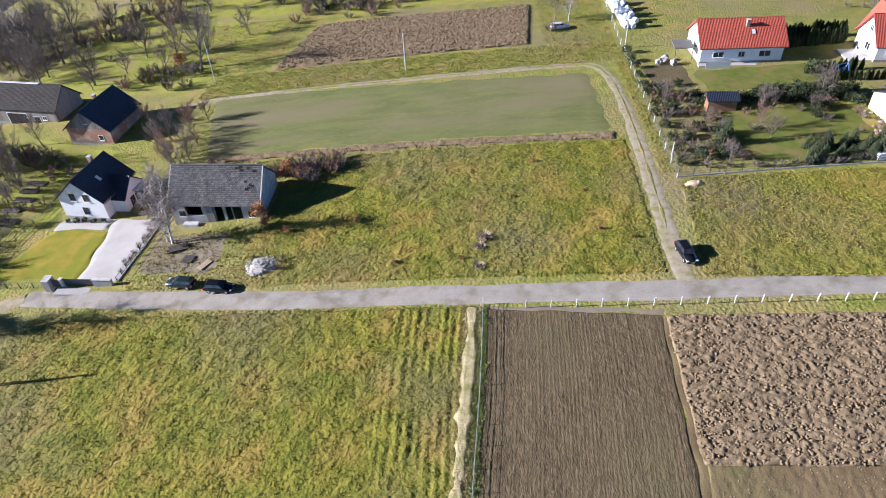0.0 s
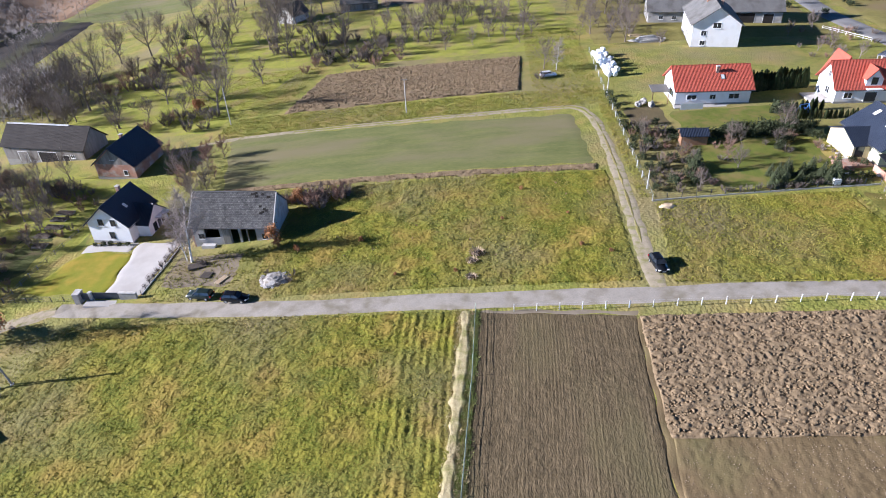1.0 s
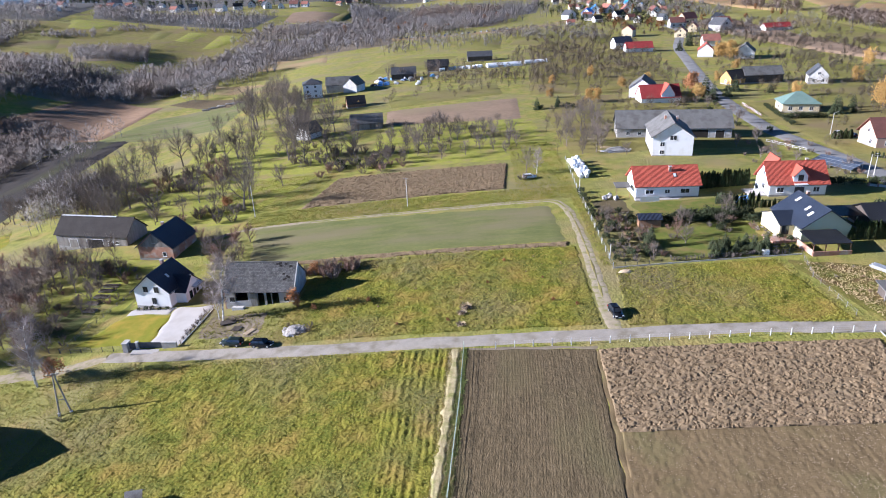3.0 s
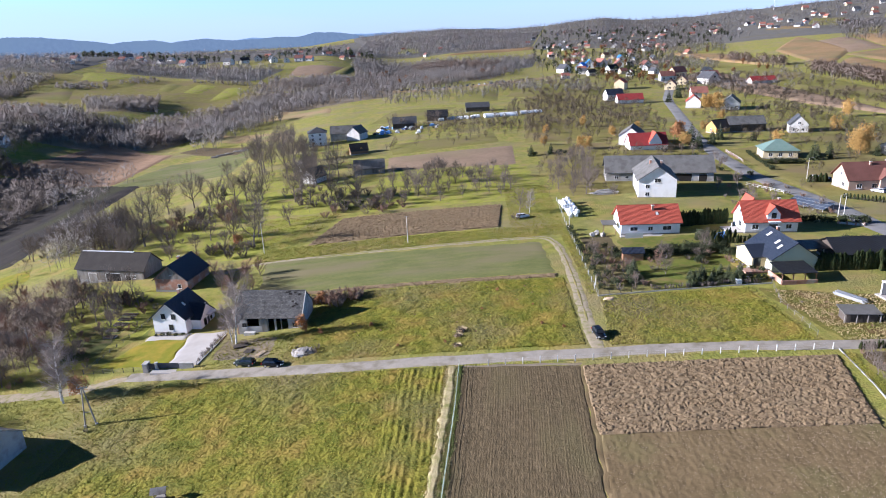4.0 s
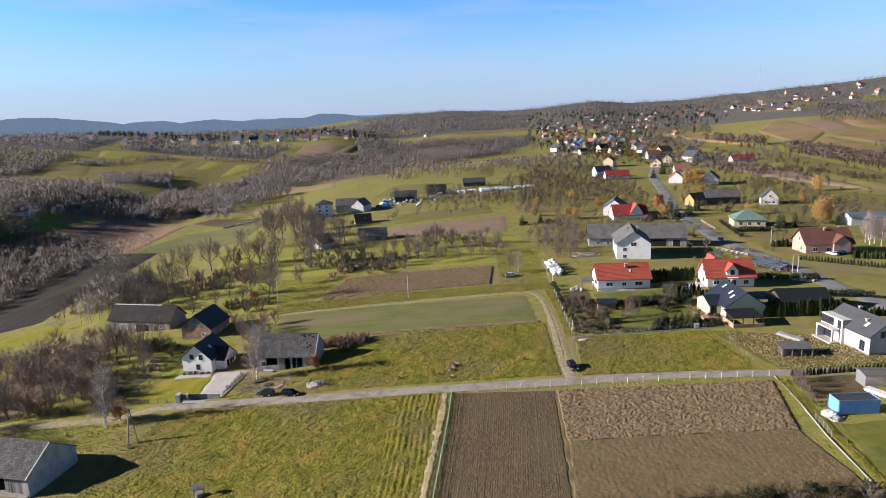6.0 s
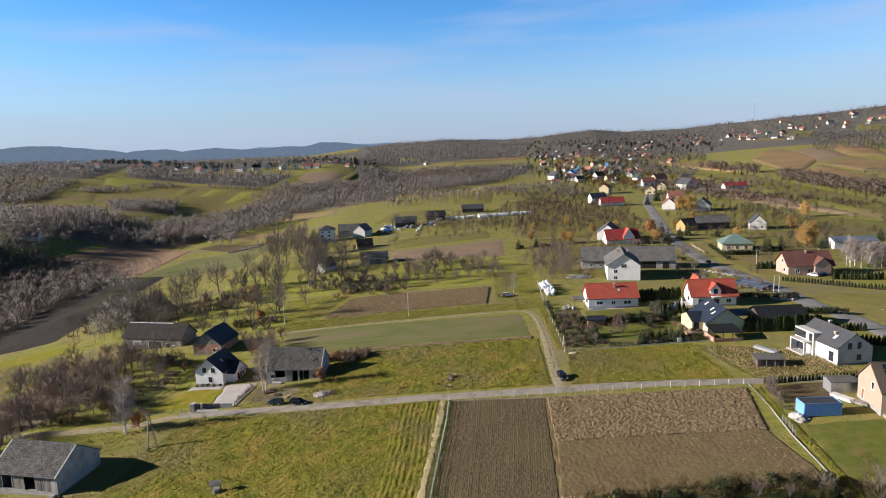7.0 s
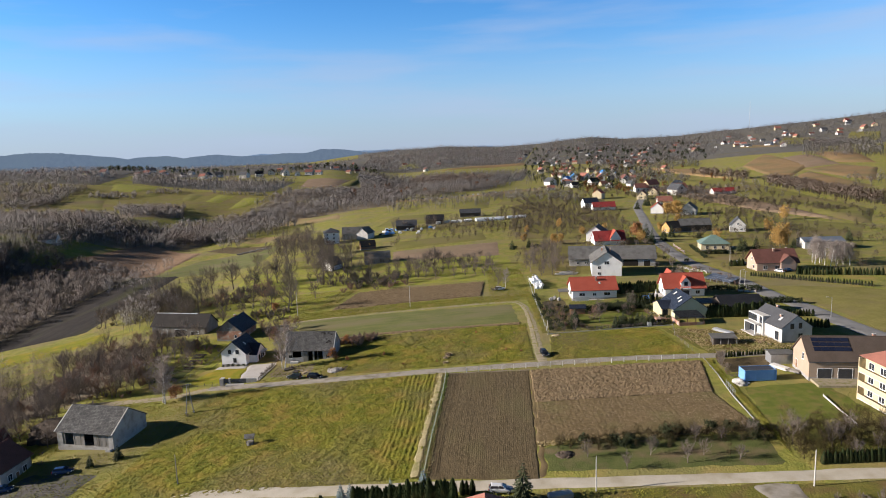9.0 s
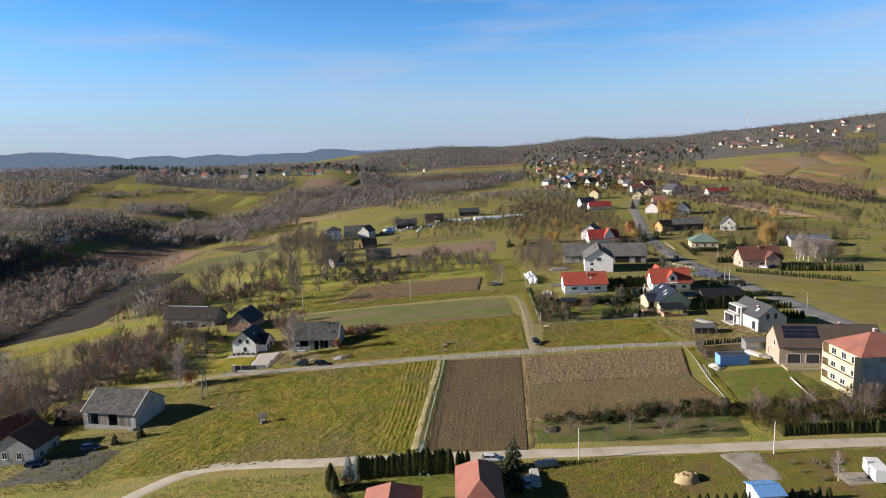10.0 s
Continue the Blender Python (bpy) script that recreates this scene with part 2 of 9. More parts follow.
ROOF_NAVY = ribbed("anthracite_tiles", (0.02, 0.026, 0.042), (0.034, 0.042, 0.062), 0.3, rough=0.45, depth=0.05, rows=0.25)
ROOF_BLACK = ribbed("black_sheet_roof", (0.018, 0.019, 0.022), (0.032, 0.033, 0.037), 0.3, rough=0.45, depth=0.04, rows=0.3)
ROOF_SLATE = ribbed("grey_roof_tiles", (0.06, 0.062, 0.068), (0.09, 0.092, 0.1), 0.3, rough=0.7, depth=0.03, rows=0.25)


def slab_roof(name, a, b, joint, wide=0.4, high=0.22):
    """Old square slabs in staggered courses, each of its own grey, with dark joints and moss."""
    m = surf(name, a, b, size=1.6, fine=0.2, rough=0.95, spec=0.1)
    n, l = m.node_tree.nodes, m.node_tree.links
    p = n["Principled BSDF"]
    tc, sep, com = n.new("ShaderNodeTexCoord"), n.new("ShaderNodeSeparateXYZ"), n.new("ShaderNodeCombineXYZ")
    l.new(tc.outputs["Object"], sep.inputs["Vector"])
    l.new(sep.outputs["X"], com.inputs["X"])
    l.new(sep.outputs["Z"], com.inputs["Y"])
    br = n.new("ShaderNodeTexBrick")
    br.inputs["Scale"].default_value, br.inputs["Brick Width"].default_value, br.inputs["Row Height"].default_value = 1.0, wide, high
    br.inputs["Mortar Size"].default_value, br.inputs["Bias"].default_value = 0.014, -0.1
    br.inputs["Color1"].default_value, br.inputs["Color2"].default_value, br.inputs["Mortar"].default_value = (0.72, 0.72, 0.72, 1), (1.25, 1.23, 1.2, 1), rgb(joint)
    l.new(com.outputs["Vector"], br.inputs["Vector"])
    mix = n.new("ShaderNodeMixRGB")
    mix.blend_type = "MULTIPLY"
    mix.inputs["Fac"].default_value = 1.0
    old = p.inputs["Base Color"].links[0].from_socket
    l.new(old, mix.inputs["Color1"])
    l.new(br.outputs["Color"], mix.inputs["Color2"])
    l.new(mix.outputs["Color"], p.inputs["Base Color"])
    bn = n.new("ShaderNodeBump")
    bn.inputs["Distance"].default_value, bn.invert = 0.03, True
    l.new(br.outputs["Fac"], bn.inputs["Height"])
    l.new(bn.outputs["Normal"], p.inputs["Normal"])
    return m


ROOF_ETERNIT = slab_roof("mossy_grey_slabs", (0.085, 0.083, 0.082), (0.2, 0.196, 0.19), (0.3, 0.3, 0.3))
ROOF_GREY_SHEET = ribbed("grey_corrugated_roof", (0.12, 0.118, 0.112), (0.17, 0.165, 0.158), 0.25, rough=0.9, depth=0.02, c=(0.1, 0.095, 0.088))
ROOF_TAUPE = ribbed("taupe_tiles", (0.036, 0.032, 0.029), (0.058, 0.051, 0.046), 0.3, rough=0.9, depth=0.02, rows=0.25)
ROOF_GREEN = ribbed("grey_green_roof", (0.13, 0.2, 0.17), (0.18, 0.25, 0.22), 0.3, rough=0.5, depth=0.04, rows=0.3)
ROOF_BLUE = ribbed("blue_sheet_roof", (0.04, 0.22, 0.6), (0.07, 0.28, 0.68), 0.3, rough=0.5, depth=0.03)
GLASS = surf("window_glass", (0.02, 0.024, 0.03), (0.035, 0.04, 0.05), size=1.0, fine=0.5, rough=0.06, spec=0.6)
FRAME_WHITE = surf("white_frame", (0.76, 0.76, 0.76), (0.82, 0.82, 0.82), rough=0.5)
FRAME_DARK = surf("dark_frame", (0.045, 0.045, 0.05), (0.07, 0.07, 0.075), rough=0.5)
METAL_GREY = surf("galvanised_metal", (0.42, 0.43, 0.44), (0.52, 0.53, 0.54), size=0.5, fine=0.1, rough=0.45, metal=0.7)
DARK_METAL = surf("anthracite_metal", (0.05, 0.055, 0.062), (0.075, 0.08, 0.09), size=0.5, rough=0.5)
CONCRETE = surf("concrete", (0.48, 0.46, 0.43), (0.58, 0.56, 0.53), size=0.8, fine=0.1, rough=0.9, bump_height=0.01, bump_size=0.05, c=(0.4, 0.37, 0.33), c_size=1.0)
STONE = surf("rough_stone", (0.36, 0.34, 0.31), (0.52, 0.49, 0.45), size=0.6, fine=0.1, rough=0.95, bump_height=0.03, bump_size=0.1, vary=0.25)
RUBBLE_WHITE = surf("pale_rubble", (0.26, 0.24, 0.22), (0.55, 0.52, 0.49), size=0.6, fine=0.1, rough=0.95, bump_height=0.04, bump_size=0.1, c=(0.2, 0.175, 0.14), c_size=0.8)
# near-black colour that paints the shade inside barns, bays and roof holes
INSIDE_SHADE = surf("dark_interior", (0.02, 0.018, 0.016), (0.035, 0.03, 0.026), rough=1.0)
CAR_BLACK = surf("black_car_paint", (0.006, 0.007, 0.009), (0.01, 0.011, 0.014), rough=0.25, spec=0.35)
CAR_GREEN = surf("dark_green_car_paint", (0.012, 0.022, 0.02), (0.02, 0.03, 0.028), rough=0.28, spec=0.35)
CAR_BLUE = surf("blue_car_paint", (0.02, 0.05, 0.13), (0.03, 0.065, 0.16), rough=0.25, spec=0.6)
CAR_WHITE = surf("silver_white_car_paint", (0.6, 0.62, 0.65), (0.68, 0.7, 0.73), rough=0.3, spec=0.6)
TYRE = surf("rubber", (0.015, 0.015, 0.015), (0.03, 0.03, 0.03), rough=0.9)
LAMP_GLASS = surf("lamp_glass", (0.6, 0.6, 0.58), (0.7, 0.7, 0.68), rough=0.1, spec=0.6)
TAIL_RED = surf("red_tail_lamp", (0.35, 0.02, 0.02), (0.45, 0.03, 0.03), rough=0.2, spec=0.6)
PLASTIC_BLUE = surf("blue_sheet", (0.13, 0.3, 0.62), (0.19, 0.37, 0.7), size=1.5, fine=0.2, rough=0.55)
PLASTIC_WHITE = surf("white_wrap", (0.74, 0.76, 0.78), (0.82, 0.83, 0.85), size=0.6, fine=0.15, rough=0.4, bump_height=0.03, bump_size=0.2)
SOLAR = ribbed("solar_cells", (0.012, 0.016, 0.035), (0.02, 0.026, 0.05), 0.5, rough=0.15, depth=0.004)
BARK = surf("grey_brown_bark", (0.13, 0.105, 0.085), (0.22, 0.185, 0.155), size=0.5, fine=0.1, rough=0.95, stretch=(1, 1, 0.3), vary=0.2)
TWIG = surf("bare_twigs", (0.13, 0.106, 0.088), (0.225, 0.186, 0.156), size=2.0, fine=0.4, rough=0.95, vary=0.22, spec=0.1)
TWIG_RED = surf("reddish_twigs", (0.22, 0.14, 0.1), (0.32, 0.21, 0.155), size=2.0, fine=0.4, rough=0.95, vary=0.2, spec=0.1)
BIRCH_BARK = surf("birch_bark", (0.6, 0.57, 0.53), (0.74, 0.72, 0.68), size=0.6, fine=0.15, rough=0.8, c=(0.1, 0.09, 0.08), c_size=0.5)
BIRCH_WOOD = surf("birch_wood_twigs", (0.2, 0.155, 0.13), (0.31, 0.25, 0.21), size=12.0, fine=2.0, rough=0.95, spec=0.05)
OLIVE_SCRUB = surf("olive_scrub", (0.07, 0.058, 0.03), (0.13, 0.102, 0.052), size=2.0, fine=0.4, rough=0.95, spec=0.05)
OLIVE_FIELD = surf("olive_pasture", (0.165, 0.152, 0.044), (0.25, 0.218, 0.072), size=6.0, fine=1.0, rough=0.95, c=(0.205, 0.16, 0.08), c_size=22.0, spec=0.05)
ORCHARD_TWIG = surf("orchard_twigs", (0.12, 0.1, 0.078), (0.21, 0.175, 0.138), size=14.0, fine=2.0, rough=0.95, spec=0.05)
# the valley's shade is put into this soil's dark colour
SHADED_SOIL = surf("dark_valley_soil", (0.028, 0.025, 0.022), (0.055, 0.047, 0.041), size=3.0, fine=0.5, rough=0.95, c=(0.06, 0.062, 0.026), c_size=14.0, stretch=(1, 0.15, 1), spec=0.1)
YARD_GRAVEL = surf("dark_yard_gravel", (0.085, 0.08, 0.075), (0.15, 0.14, 0.13), size=1.5, fine=0.2, rough=0.95, bump_height=0.03, bump_size=0.15, c=(0.11, 0.115, 0.05), c_size=3.0, spec=0.1)
ROOF_COCOA = ribbed("cocoa_tiles", (0.085, 0.065, 0.052), (0.125, 0.096, 0.078), 0.3, rough=0.85, depth=0.008, rows=0.25)
# twigs paler and greyer than their own, with distance haze put into the colour
HAZY_WOODS = surf("bare_woods", (0.235, 0.22, 0.215), (0.34, 0.318, 0.312), size=18.0, fine=3.0, rough=0.95, c=(0.29, 0.245, 0.22), c_size=45.0, spec=0.05)
BROWN_WOODS = surf("low_brown_woods", (0.215, 0.19, 0.176), (0.31, 0.276, 0.256), size=14.0, fine=3.0, rough=0.95, c=(0.26, 0.215, 0.19), c_size=30.0, spec=0.05)
LITTER = surf("leaf_litter", (0.17, 0.142, 0.105), (0.25, 0.208, 0.155), size=9.0, fine=1.0, rough=0.95, c=(0.19, 0.155, 0.095), c_size=12.0, spec=0.05)
# litter greyed, so its colour carries the hills' haze
HAZY_HILL_LITTER = surf("hill_litter", (0.105, 0.1, 0.088), (0.165, 0.155, 0.138), size=16.0, fine=2.0, rough=0.95, c=(0.14, 0.125, 0.085), c_size=60.0, spec=0.05)
FAR_OCHRE = surf("far_ochre_field", (0.22, 0.145, 0.068), (0.29, 0.195, 0.1), size=14.0, fine=2.0, rough=0.95, c=(0.18, 0.15, 0.07), c_size=60.0, spec=0.1)
SPRUCE = surf("spruce_needles", (0.028, 0.038, 0.017), (0.06, 0.07, 0.03), size=1.0, fine=0.2, rough=0.8, vary=0.2, spec=0.2)
BLUE_SPRUCE = surf("blue_spruce_needles", (0.11, 0.15, 0.16), (0.19, 0.24, 0.25), size=1.0, fine=0.2, rough=0.8, vary=0.15, spec=0.2)
THUJA = surf("thuja_leaves", (0.022, 0.035, 0.012), (0.055, 0.07, 0.022), size=0.8, fine=0.2, rough=0.8, vary=0.25, c=(0.09, 0.075, 0.03), c_size=1.5, spec=0.2)
GOLD_LEAF = surf("golden_leaves", (0.36, 0.22, 0.065), (0.46, 0.3, 0.1), size=1.0, fine=0.3, rough=0.8, vary=0.2, spec=0.2)
RUST_LEAF = surf("rust_leaves", (0.26, 0.12, 0.05), (0.38, 0.19, 0.08), size=1.0, fine=0.3, rough=0.8, vary=0.2, spec=0.2)
PLINTH = surf("plinth_render", (0.28, 0.27, 0.26), (0.36, 0.35, 0.33), size=1.0, rough=0.9)
SAND = surf("yellow_sand", (0.38, 0.28, 0.14), (0.48, 0.37, 0.2), size=1.0, fine=0.2, rough=0.95, bump_height=0.05, bump_size=0.2)
COMPOST = surf("brown_heap", (0.06, 0.045, 0.034), (0.11, 0.083, 0.062), size=0.8, fine=0.15, rough=0.95, bump_height=0.1, bump_size=0.25)
HAY = surf("old_straw", (0.38, 0.29, 0.19), (0.52, 0.41, 0.28), size=0.5, fine=0.1, rough=0.95)


# ---- shapes ----
class Geo:
    """Collects the faces of one mesh."""

    def __init__(self):
        self.v, self.f = [], []

    def add(self, verts, faces):
        o = len(self.v)
        self.v += [tuple(p) for p in verts]
        self.f += [tuple(i + o for i in q) for q in faces]
        return self

    def box(self, x0, y0, z0, x1, y1, z1, m=None):
        p = [(x, y, z) for z in (z0, z1) for x, y in ((x0, y0), (x1, y0), (x1, y1), (x0, y1))]
        if m is not None:
            p = [m @ Vector(q) for q in p]
        return self.add(p, [(3, 2, 1, 0), (4, 5, 6, 7), (0, 1, 5, 4), (1, 2, 6, 5), (2, 3, 7, 6), (3, 0, 4, 7)])

    def tube(self, a, b, ra, rb, n=5, cap=True):
        a, b = Vector(a), Vector(b)
        q = (b - a).to_track_quat("Z", "Y")
        ring = [q @ Vector((math.cos(i * 2 * math.pi / n), math.sin(i * 2 * math.pi / n), 0)) for i in range(n)]
        p = [a + r * ra for r in ring] + [b + r * rb for r in ring]
        f = [(i, (i + 1) % n, n + (i + 1) % n, n + i) for i in range(n)]
        if cap:
            f += [tuple(range(n, 2 * n)), tuple(range(n - 1, -1, -1))]
        return self.add(p, f)

    def slab(self, p, t):
        """A plate of thickness t below the polygon p."""
        p = [Vector(q) for q in p]
        nrm = (p[1] - p[0]).cross(p[2] - p[0]).normalized()
        k = len(p)
        low = [q - nrm * t for q in p]
        return self.add(p + low, [tuple(range(k)), tuple(range(2 * k - 1, k - 1, -1))] + [(i, k + i, k + (i + 1) % k, (i + 1) % k) for i in range(k)])

    def blob(self, c, r, seed, rough=0.25, flat=0.0):
        """An uneven lump."""
        bm = bmesh.new()
        bmesh.ops.create_icosphere(bm, subdivisions=2, radius=1.0)
        o = Vector((seed * 3.1, seed * 1.7, 0))
        pts = []
        for v in bm.verts:
            k = 1 + rough * noise.noise(v.co * 1.7 + o) * 2
            q = Vector((v.co.x * r[0], v.co.y * r[1], v.co.z * r[2])) * k
            pts.append(Vector(c) + q)
        self.add(pts, [tuple(v.index for v in f.verts) for f in bm.faces])
        bm.free()
        return self

    def mesh(self, name):
        me = bpy.data.meshes.new(name)
        me.from_pydata(self.v, [], self.f)
        me.update()
        return me


def part(name, geo, material, parent=None, label=""):
    """One mesh object under a thing or a part."""
    me = geo.mesh(name) if isinstance(geo, Geo) else geo
    me.materials.clear()
    me.materials.append(material)
    ob = new(name, me)
    ob.parent = parent
    if label:
        ob["label"] = label
    return ob


def thing(name, x, y, z, turn, label, category, group="", kind=""):
    ob = new(name)
    ob.empty_display_size = 0.3
    ob.matrix_world = pose(x, y, z, 0, 0, turn)
    return tagged(ob, label, category, group, kind)


def arrays_mesh(name, verts, faces):
    """A mesh from arrays: verts n x 3, faces all triangles or all quads."""
    verts, faces = np.asarray(verts, np.float32), np.asarray(faces, np.int32)
    me = bpy.data.meshes.new(name)
    k = faces.shape[1]
    me.vertices.add(len(verts))
    me.vertices.foreach_set("co", verts.ravel())
    me.loops.add(faces.size)
    me.loops.foreach_set("vertex_index", faces.ravel())
    me.polygons.add(len(faces))
    me.polygons.foreach_set("loop_start", np.arange(0, faces.size, k, dtype=np.int32))
    me.update(calc_edges=True)
    me.validate()
    return me


def grid_mesh(name, X, Y, Z, smooth=True):
    r, c = X.shape
    i = np.arange(r * c).reshape(r, c)
    f = np.stack([i[:-1, :-1], i[:-1, 1:], i[1:, 1:], i[1:, :-1]], -1).reshape(-1, 4)
    me = arrays_mesh(name, np.stack([X, Y, Z], -1).reshape(-1, 3), f)
    if smooth:
        me.polygons.foreach_set("use_smooth", np.ones(len(f), bool))
    return me


def sm(a, b, v):
    k = np.clip((v - a) / (b - a), 0.0, 1.0)
    return k * k * (3 - 2 * k)


def bump(v, c, w):
    return np.exp(-((v - c) / w) ** 2)


def height(x, y):
    """The ground's height: a gently tilted shelf, a stream valley to the west, hills all round."""
    x, y = np.asarray(x, float), np.asarray(y, float)
    cx = -75 + 185 * (np.clip(x, -75, 110) + 75) / 185
    cy = np.clip(y, 0, 205)
    z = -1.98 + 0.0882 * cx + 0.0403 * cy - 0.00028 * cx * cx - 0.000264 * cx * cy - 0.00013 * cy * cy
    z = z - 1.3 * bump(x, -53, 26) * bump(y, 92, 16)
    axis = -205 - 0.06 * (y - 100)
    z = z - 13.0 * sm(-70, -190, x) * sm(-340, -266, x) * sm(900, 420, y) * sm(-400, -50, y)
    z = z - 3.0 * bump(x, axis, 22) * sm(620, 480, y) * sm(-200, 0, y)
    z = z + 5.0 * sm(-266, -340, x) * sm(-760, -420, x) * sm(-120, 20, y) * sm(470, 300, y)
    dx, dy = x - 7, y + 118
    r, az = np.hypot(dx, dy), np.degrees(np.arctan2(dx, dy))
    el = np.interp(az, (-40, -12, -8, -4.8, -0.3, 4, 7.5, 12, 14.7, 19.2, 23, 26.5, 29.5, 33.6, 40), (-0.75, -0.7, -0.25, 0.12, 0.34, 0.08, 0.2, 0.5, 0.25, 0.35, 0.75, 1.0, 1.1, 1.5, 1.6))
    top = 62 + 3000 * np.tan(np.radians(el))
    k = np.clip((r - 680) / 2320, 0, 1)
    z = z + (top - z) * k ** 1.6 * sm(3900, 3100, r)
    z = z + (29 + 12 * sm(-20, -31, az)) * sm(-4, -11, az) * sm(760, 1330, r) * sm(2700, 1400, r) + 10 * bump(az, -34, 8) * bump(r, 700, 160)
    z = z + 14 * sm(18, 30, az) * bump(r, 1250, 420)
    roll = np.sin(x / 210.0 + 1.3) * np.sin(y / 260.0) + 0.5 * np.sin(x / 90.0) * np.sin(y / 120.0 + 2)
    return z + 4.0 * roll * sm(600, 1500, r)


def ground_z(x, y):
    return float(height(x, y))


def near_relief(x, y):
    return 0.10 * np.sin(x / 3.1 + 1.7 * np.sin(y / 5.3)) * np.sin(y / 2.7 + 1.1 * np.sin(x / 4.1))


# ---- ground ----
u = np.linspace(-1, 1, 310)
w = np.linspace(-1, 1, 340)
gx = 10 + 150 * np.sinh(4.15 * u) / 1.0 / math.sinh(1.0) * 1.0
gy = 90 + 150 * np.sinh(4.15 * w) / math.sinh(1.0)
GX, GY = np.meshgrid(gx, gy)
GZ = height(GX, GY) + near_relief(GX, GY) * 0.5
ground = part("ground", grid_mesh("ground", GX, GY, GZ), LIGHTENED_GRASS)
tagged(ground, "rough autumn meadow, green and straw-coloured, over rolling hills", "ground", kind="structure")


def field(name, corners, material, label, category="field", lift=0.08, step=1.5, shape=None):
    """A piece of land with four corners (south-west, south-east, north-east, north-west) laid over the ground."""
    a, b, c, d = [np.array(p, float) for p in corners]
    nu = max(2, int(max(np.linalg.norm(b - a), np.linalg.norm(c - d)) / step) + 1)
    nv = max(2, int(max(np.linalg.norm(d - a), np.linalg.norm(c - b)) / step) + 1)
    s, t = np.meshgrid(np.linspace(0, 1, nu), np.linspace(0, 1, nv))
    s, t = s[..., None], t[..., None]
    P = (a * (1 - s) + b * s) * (1 - t) + (d * (1 - s) + c * s) * t
    X, Y = P[..., 0], P[..., 1]
    edge = np.minimum(np.minimum(s, 1 - s)[..., 0] * nu, np.minimum(t, 1 - t)[..., 0] * nv)
    X = X + 0.35 * np.sin(Y * 0.9 + X * 0.3) * (edge < 1)
    Y = Y + 0.35 * np.sin(X * 0.8 + Y * 0.4) * (edge < 1)
    Z = height(X, Y) + near_relief(X, Y) * 0.5 + lift
    if shape is not None:
        Z = Z + shape(X, Y) * np.clip(edge / 2, 0, 1)
    Z = Z - (lift + (0.1 if step > 2 else 0.04)) * (edge < 0.5)
    ob = part(name, grid_mesh(name, X, Y, Z, smooth=shape is None), material)
    return tagged(ob, label, category, kind="structure")


def ribbon(name, points, width, material, label, category="road", lift=0.1, step=1.5, wobble=0.12):
    """A road along a line of points; width may be a pair for start and end."""
    pts = [Vector((p[0], p[1], 0)) for p in points]
    line = []
    for i in range(len(pts) - 1):
        p0, p1, p2, p3 = pts[max(i - 1, 0)], pts[i], pts[i + 1], pts[min(i + 2, len(pts) - 1)]
        n = max(2, int((p2 - p1).length / step))
        for k in range(n):
            t = k / n
            line.append(0.5 * ((2 * p1) + (p2 - p0) * t + (2 * p0 - 5 * p1 + 4 * p2 - p3) * t * t + (3 * p1 - p0 - 3 * p2 + p3) * t ** 3))
    line.append(pts[-1])
    w0, w1 = width if isinstance(width, tuple) else (width, width)
    cols = np.array([-1.5, -1, -0.5, 0, 0.5, 1, 1.5])
    X, Y, D = [], [], []
    for i, p in enumerate(line):
        d = (line[min(i + 1, len(line) - 1)] - line[max(i - 1, 0)]).normalized()
        wd = (w0 + (w1 - w0) * i / len(line)) / 2
        e = wobble * (noise.noise(Vector((i * 0.35, 3.3, wd))) + 0.6 * noise.noise(Vector((i * 1.1, 8.3, wd))))
        off = cols * (wd + e)
        X.append(p.x - d.y * -off)
        Y.append(p.y + d.x * -off)
        D.append(np.where(np.abs(cols) > 1.02, -0.05 - lift, 0.0))
    X, Y, D = np.array(X), np.array(Y), np.array(D)
    Z = height(X, Y) + near_relief(X, Y) * 0.5 + lift + D
    ob = part(name, grid_mesh(name, X, Y, Z), material)
    return tagged(ob, label, category, kind="structure")


def hash2(i, j):
    h = np.sin(i * 127.1 + j * 311.7) * 43758.5453
    return h - np.floor(h)


def value_noise(X, Y, size, seed=0.0):
    """Smooth random heights, 0 to 1, in cells of a size."""
    u, v = X / size, Y / size
    i, j = np.floor(u), np.floor(v)
    a, b = u - i, v - j
    a, b = a * a * (3 - 2 * a), b * b * (3 - 2 * b)
    p, q = hash2(i + seed, j), hash2(i + 1 + seed, j)
    r, t = hash2(i + seed, j + 1), hash2(i + 1 + seed, j + 1)
    return (p * (1 - a) + q * a) * (1 - b) + (r * (1 - a) + t * a) * b


def tussocks(X, Y):
    """Lumpy meadow grass, drawn out a little along one way."""
    u, v = 0.9 * X + 0.42 * Y, 0.9 * Y - 0.42 * X
    rough = 0.35 + 0.65 * value_noise(X, Y, 9.0, 4)
    w = X - 0.055 * (Y - 9) + 0.25 * np.sin(Y / 7.0)
    band = sm(-12.0, -10.8, w) * sm(-1.6, -2.6, w) * (Y < 62)
    ridges = (0.5 + 0.5 * np.sin(w * 2 * math.pi / 1.15 + 2.2 * value_noise(w * 0.4, Y * 0.12, 1.0, 9))) * value_noise(w * 0.7, Y * 0.35, 1.0, 8) * 1.6
    lumps_ = 0.27 * value_noise(u * 0.7, v, 0.95, 1) ** 1.5 + 0.2 * value_noise(u * 0.8, v, 0.46, 2)
    return lumps_ * rough + 0.12 * value_noise(X, Y, 2.6, 3) + 0.13 * band * ridges


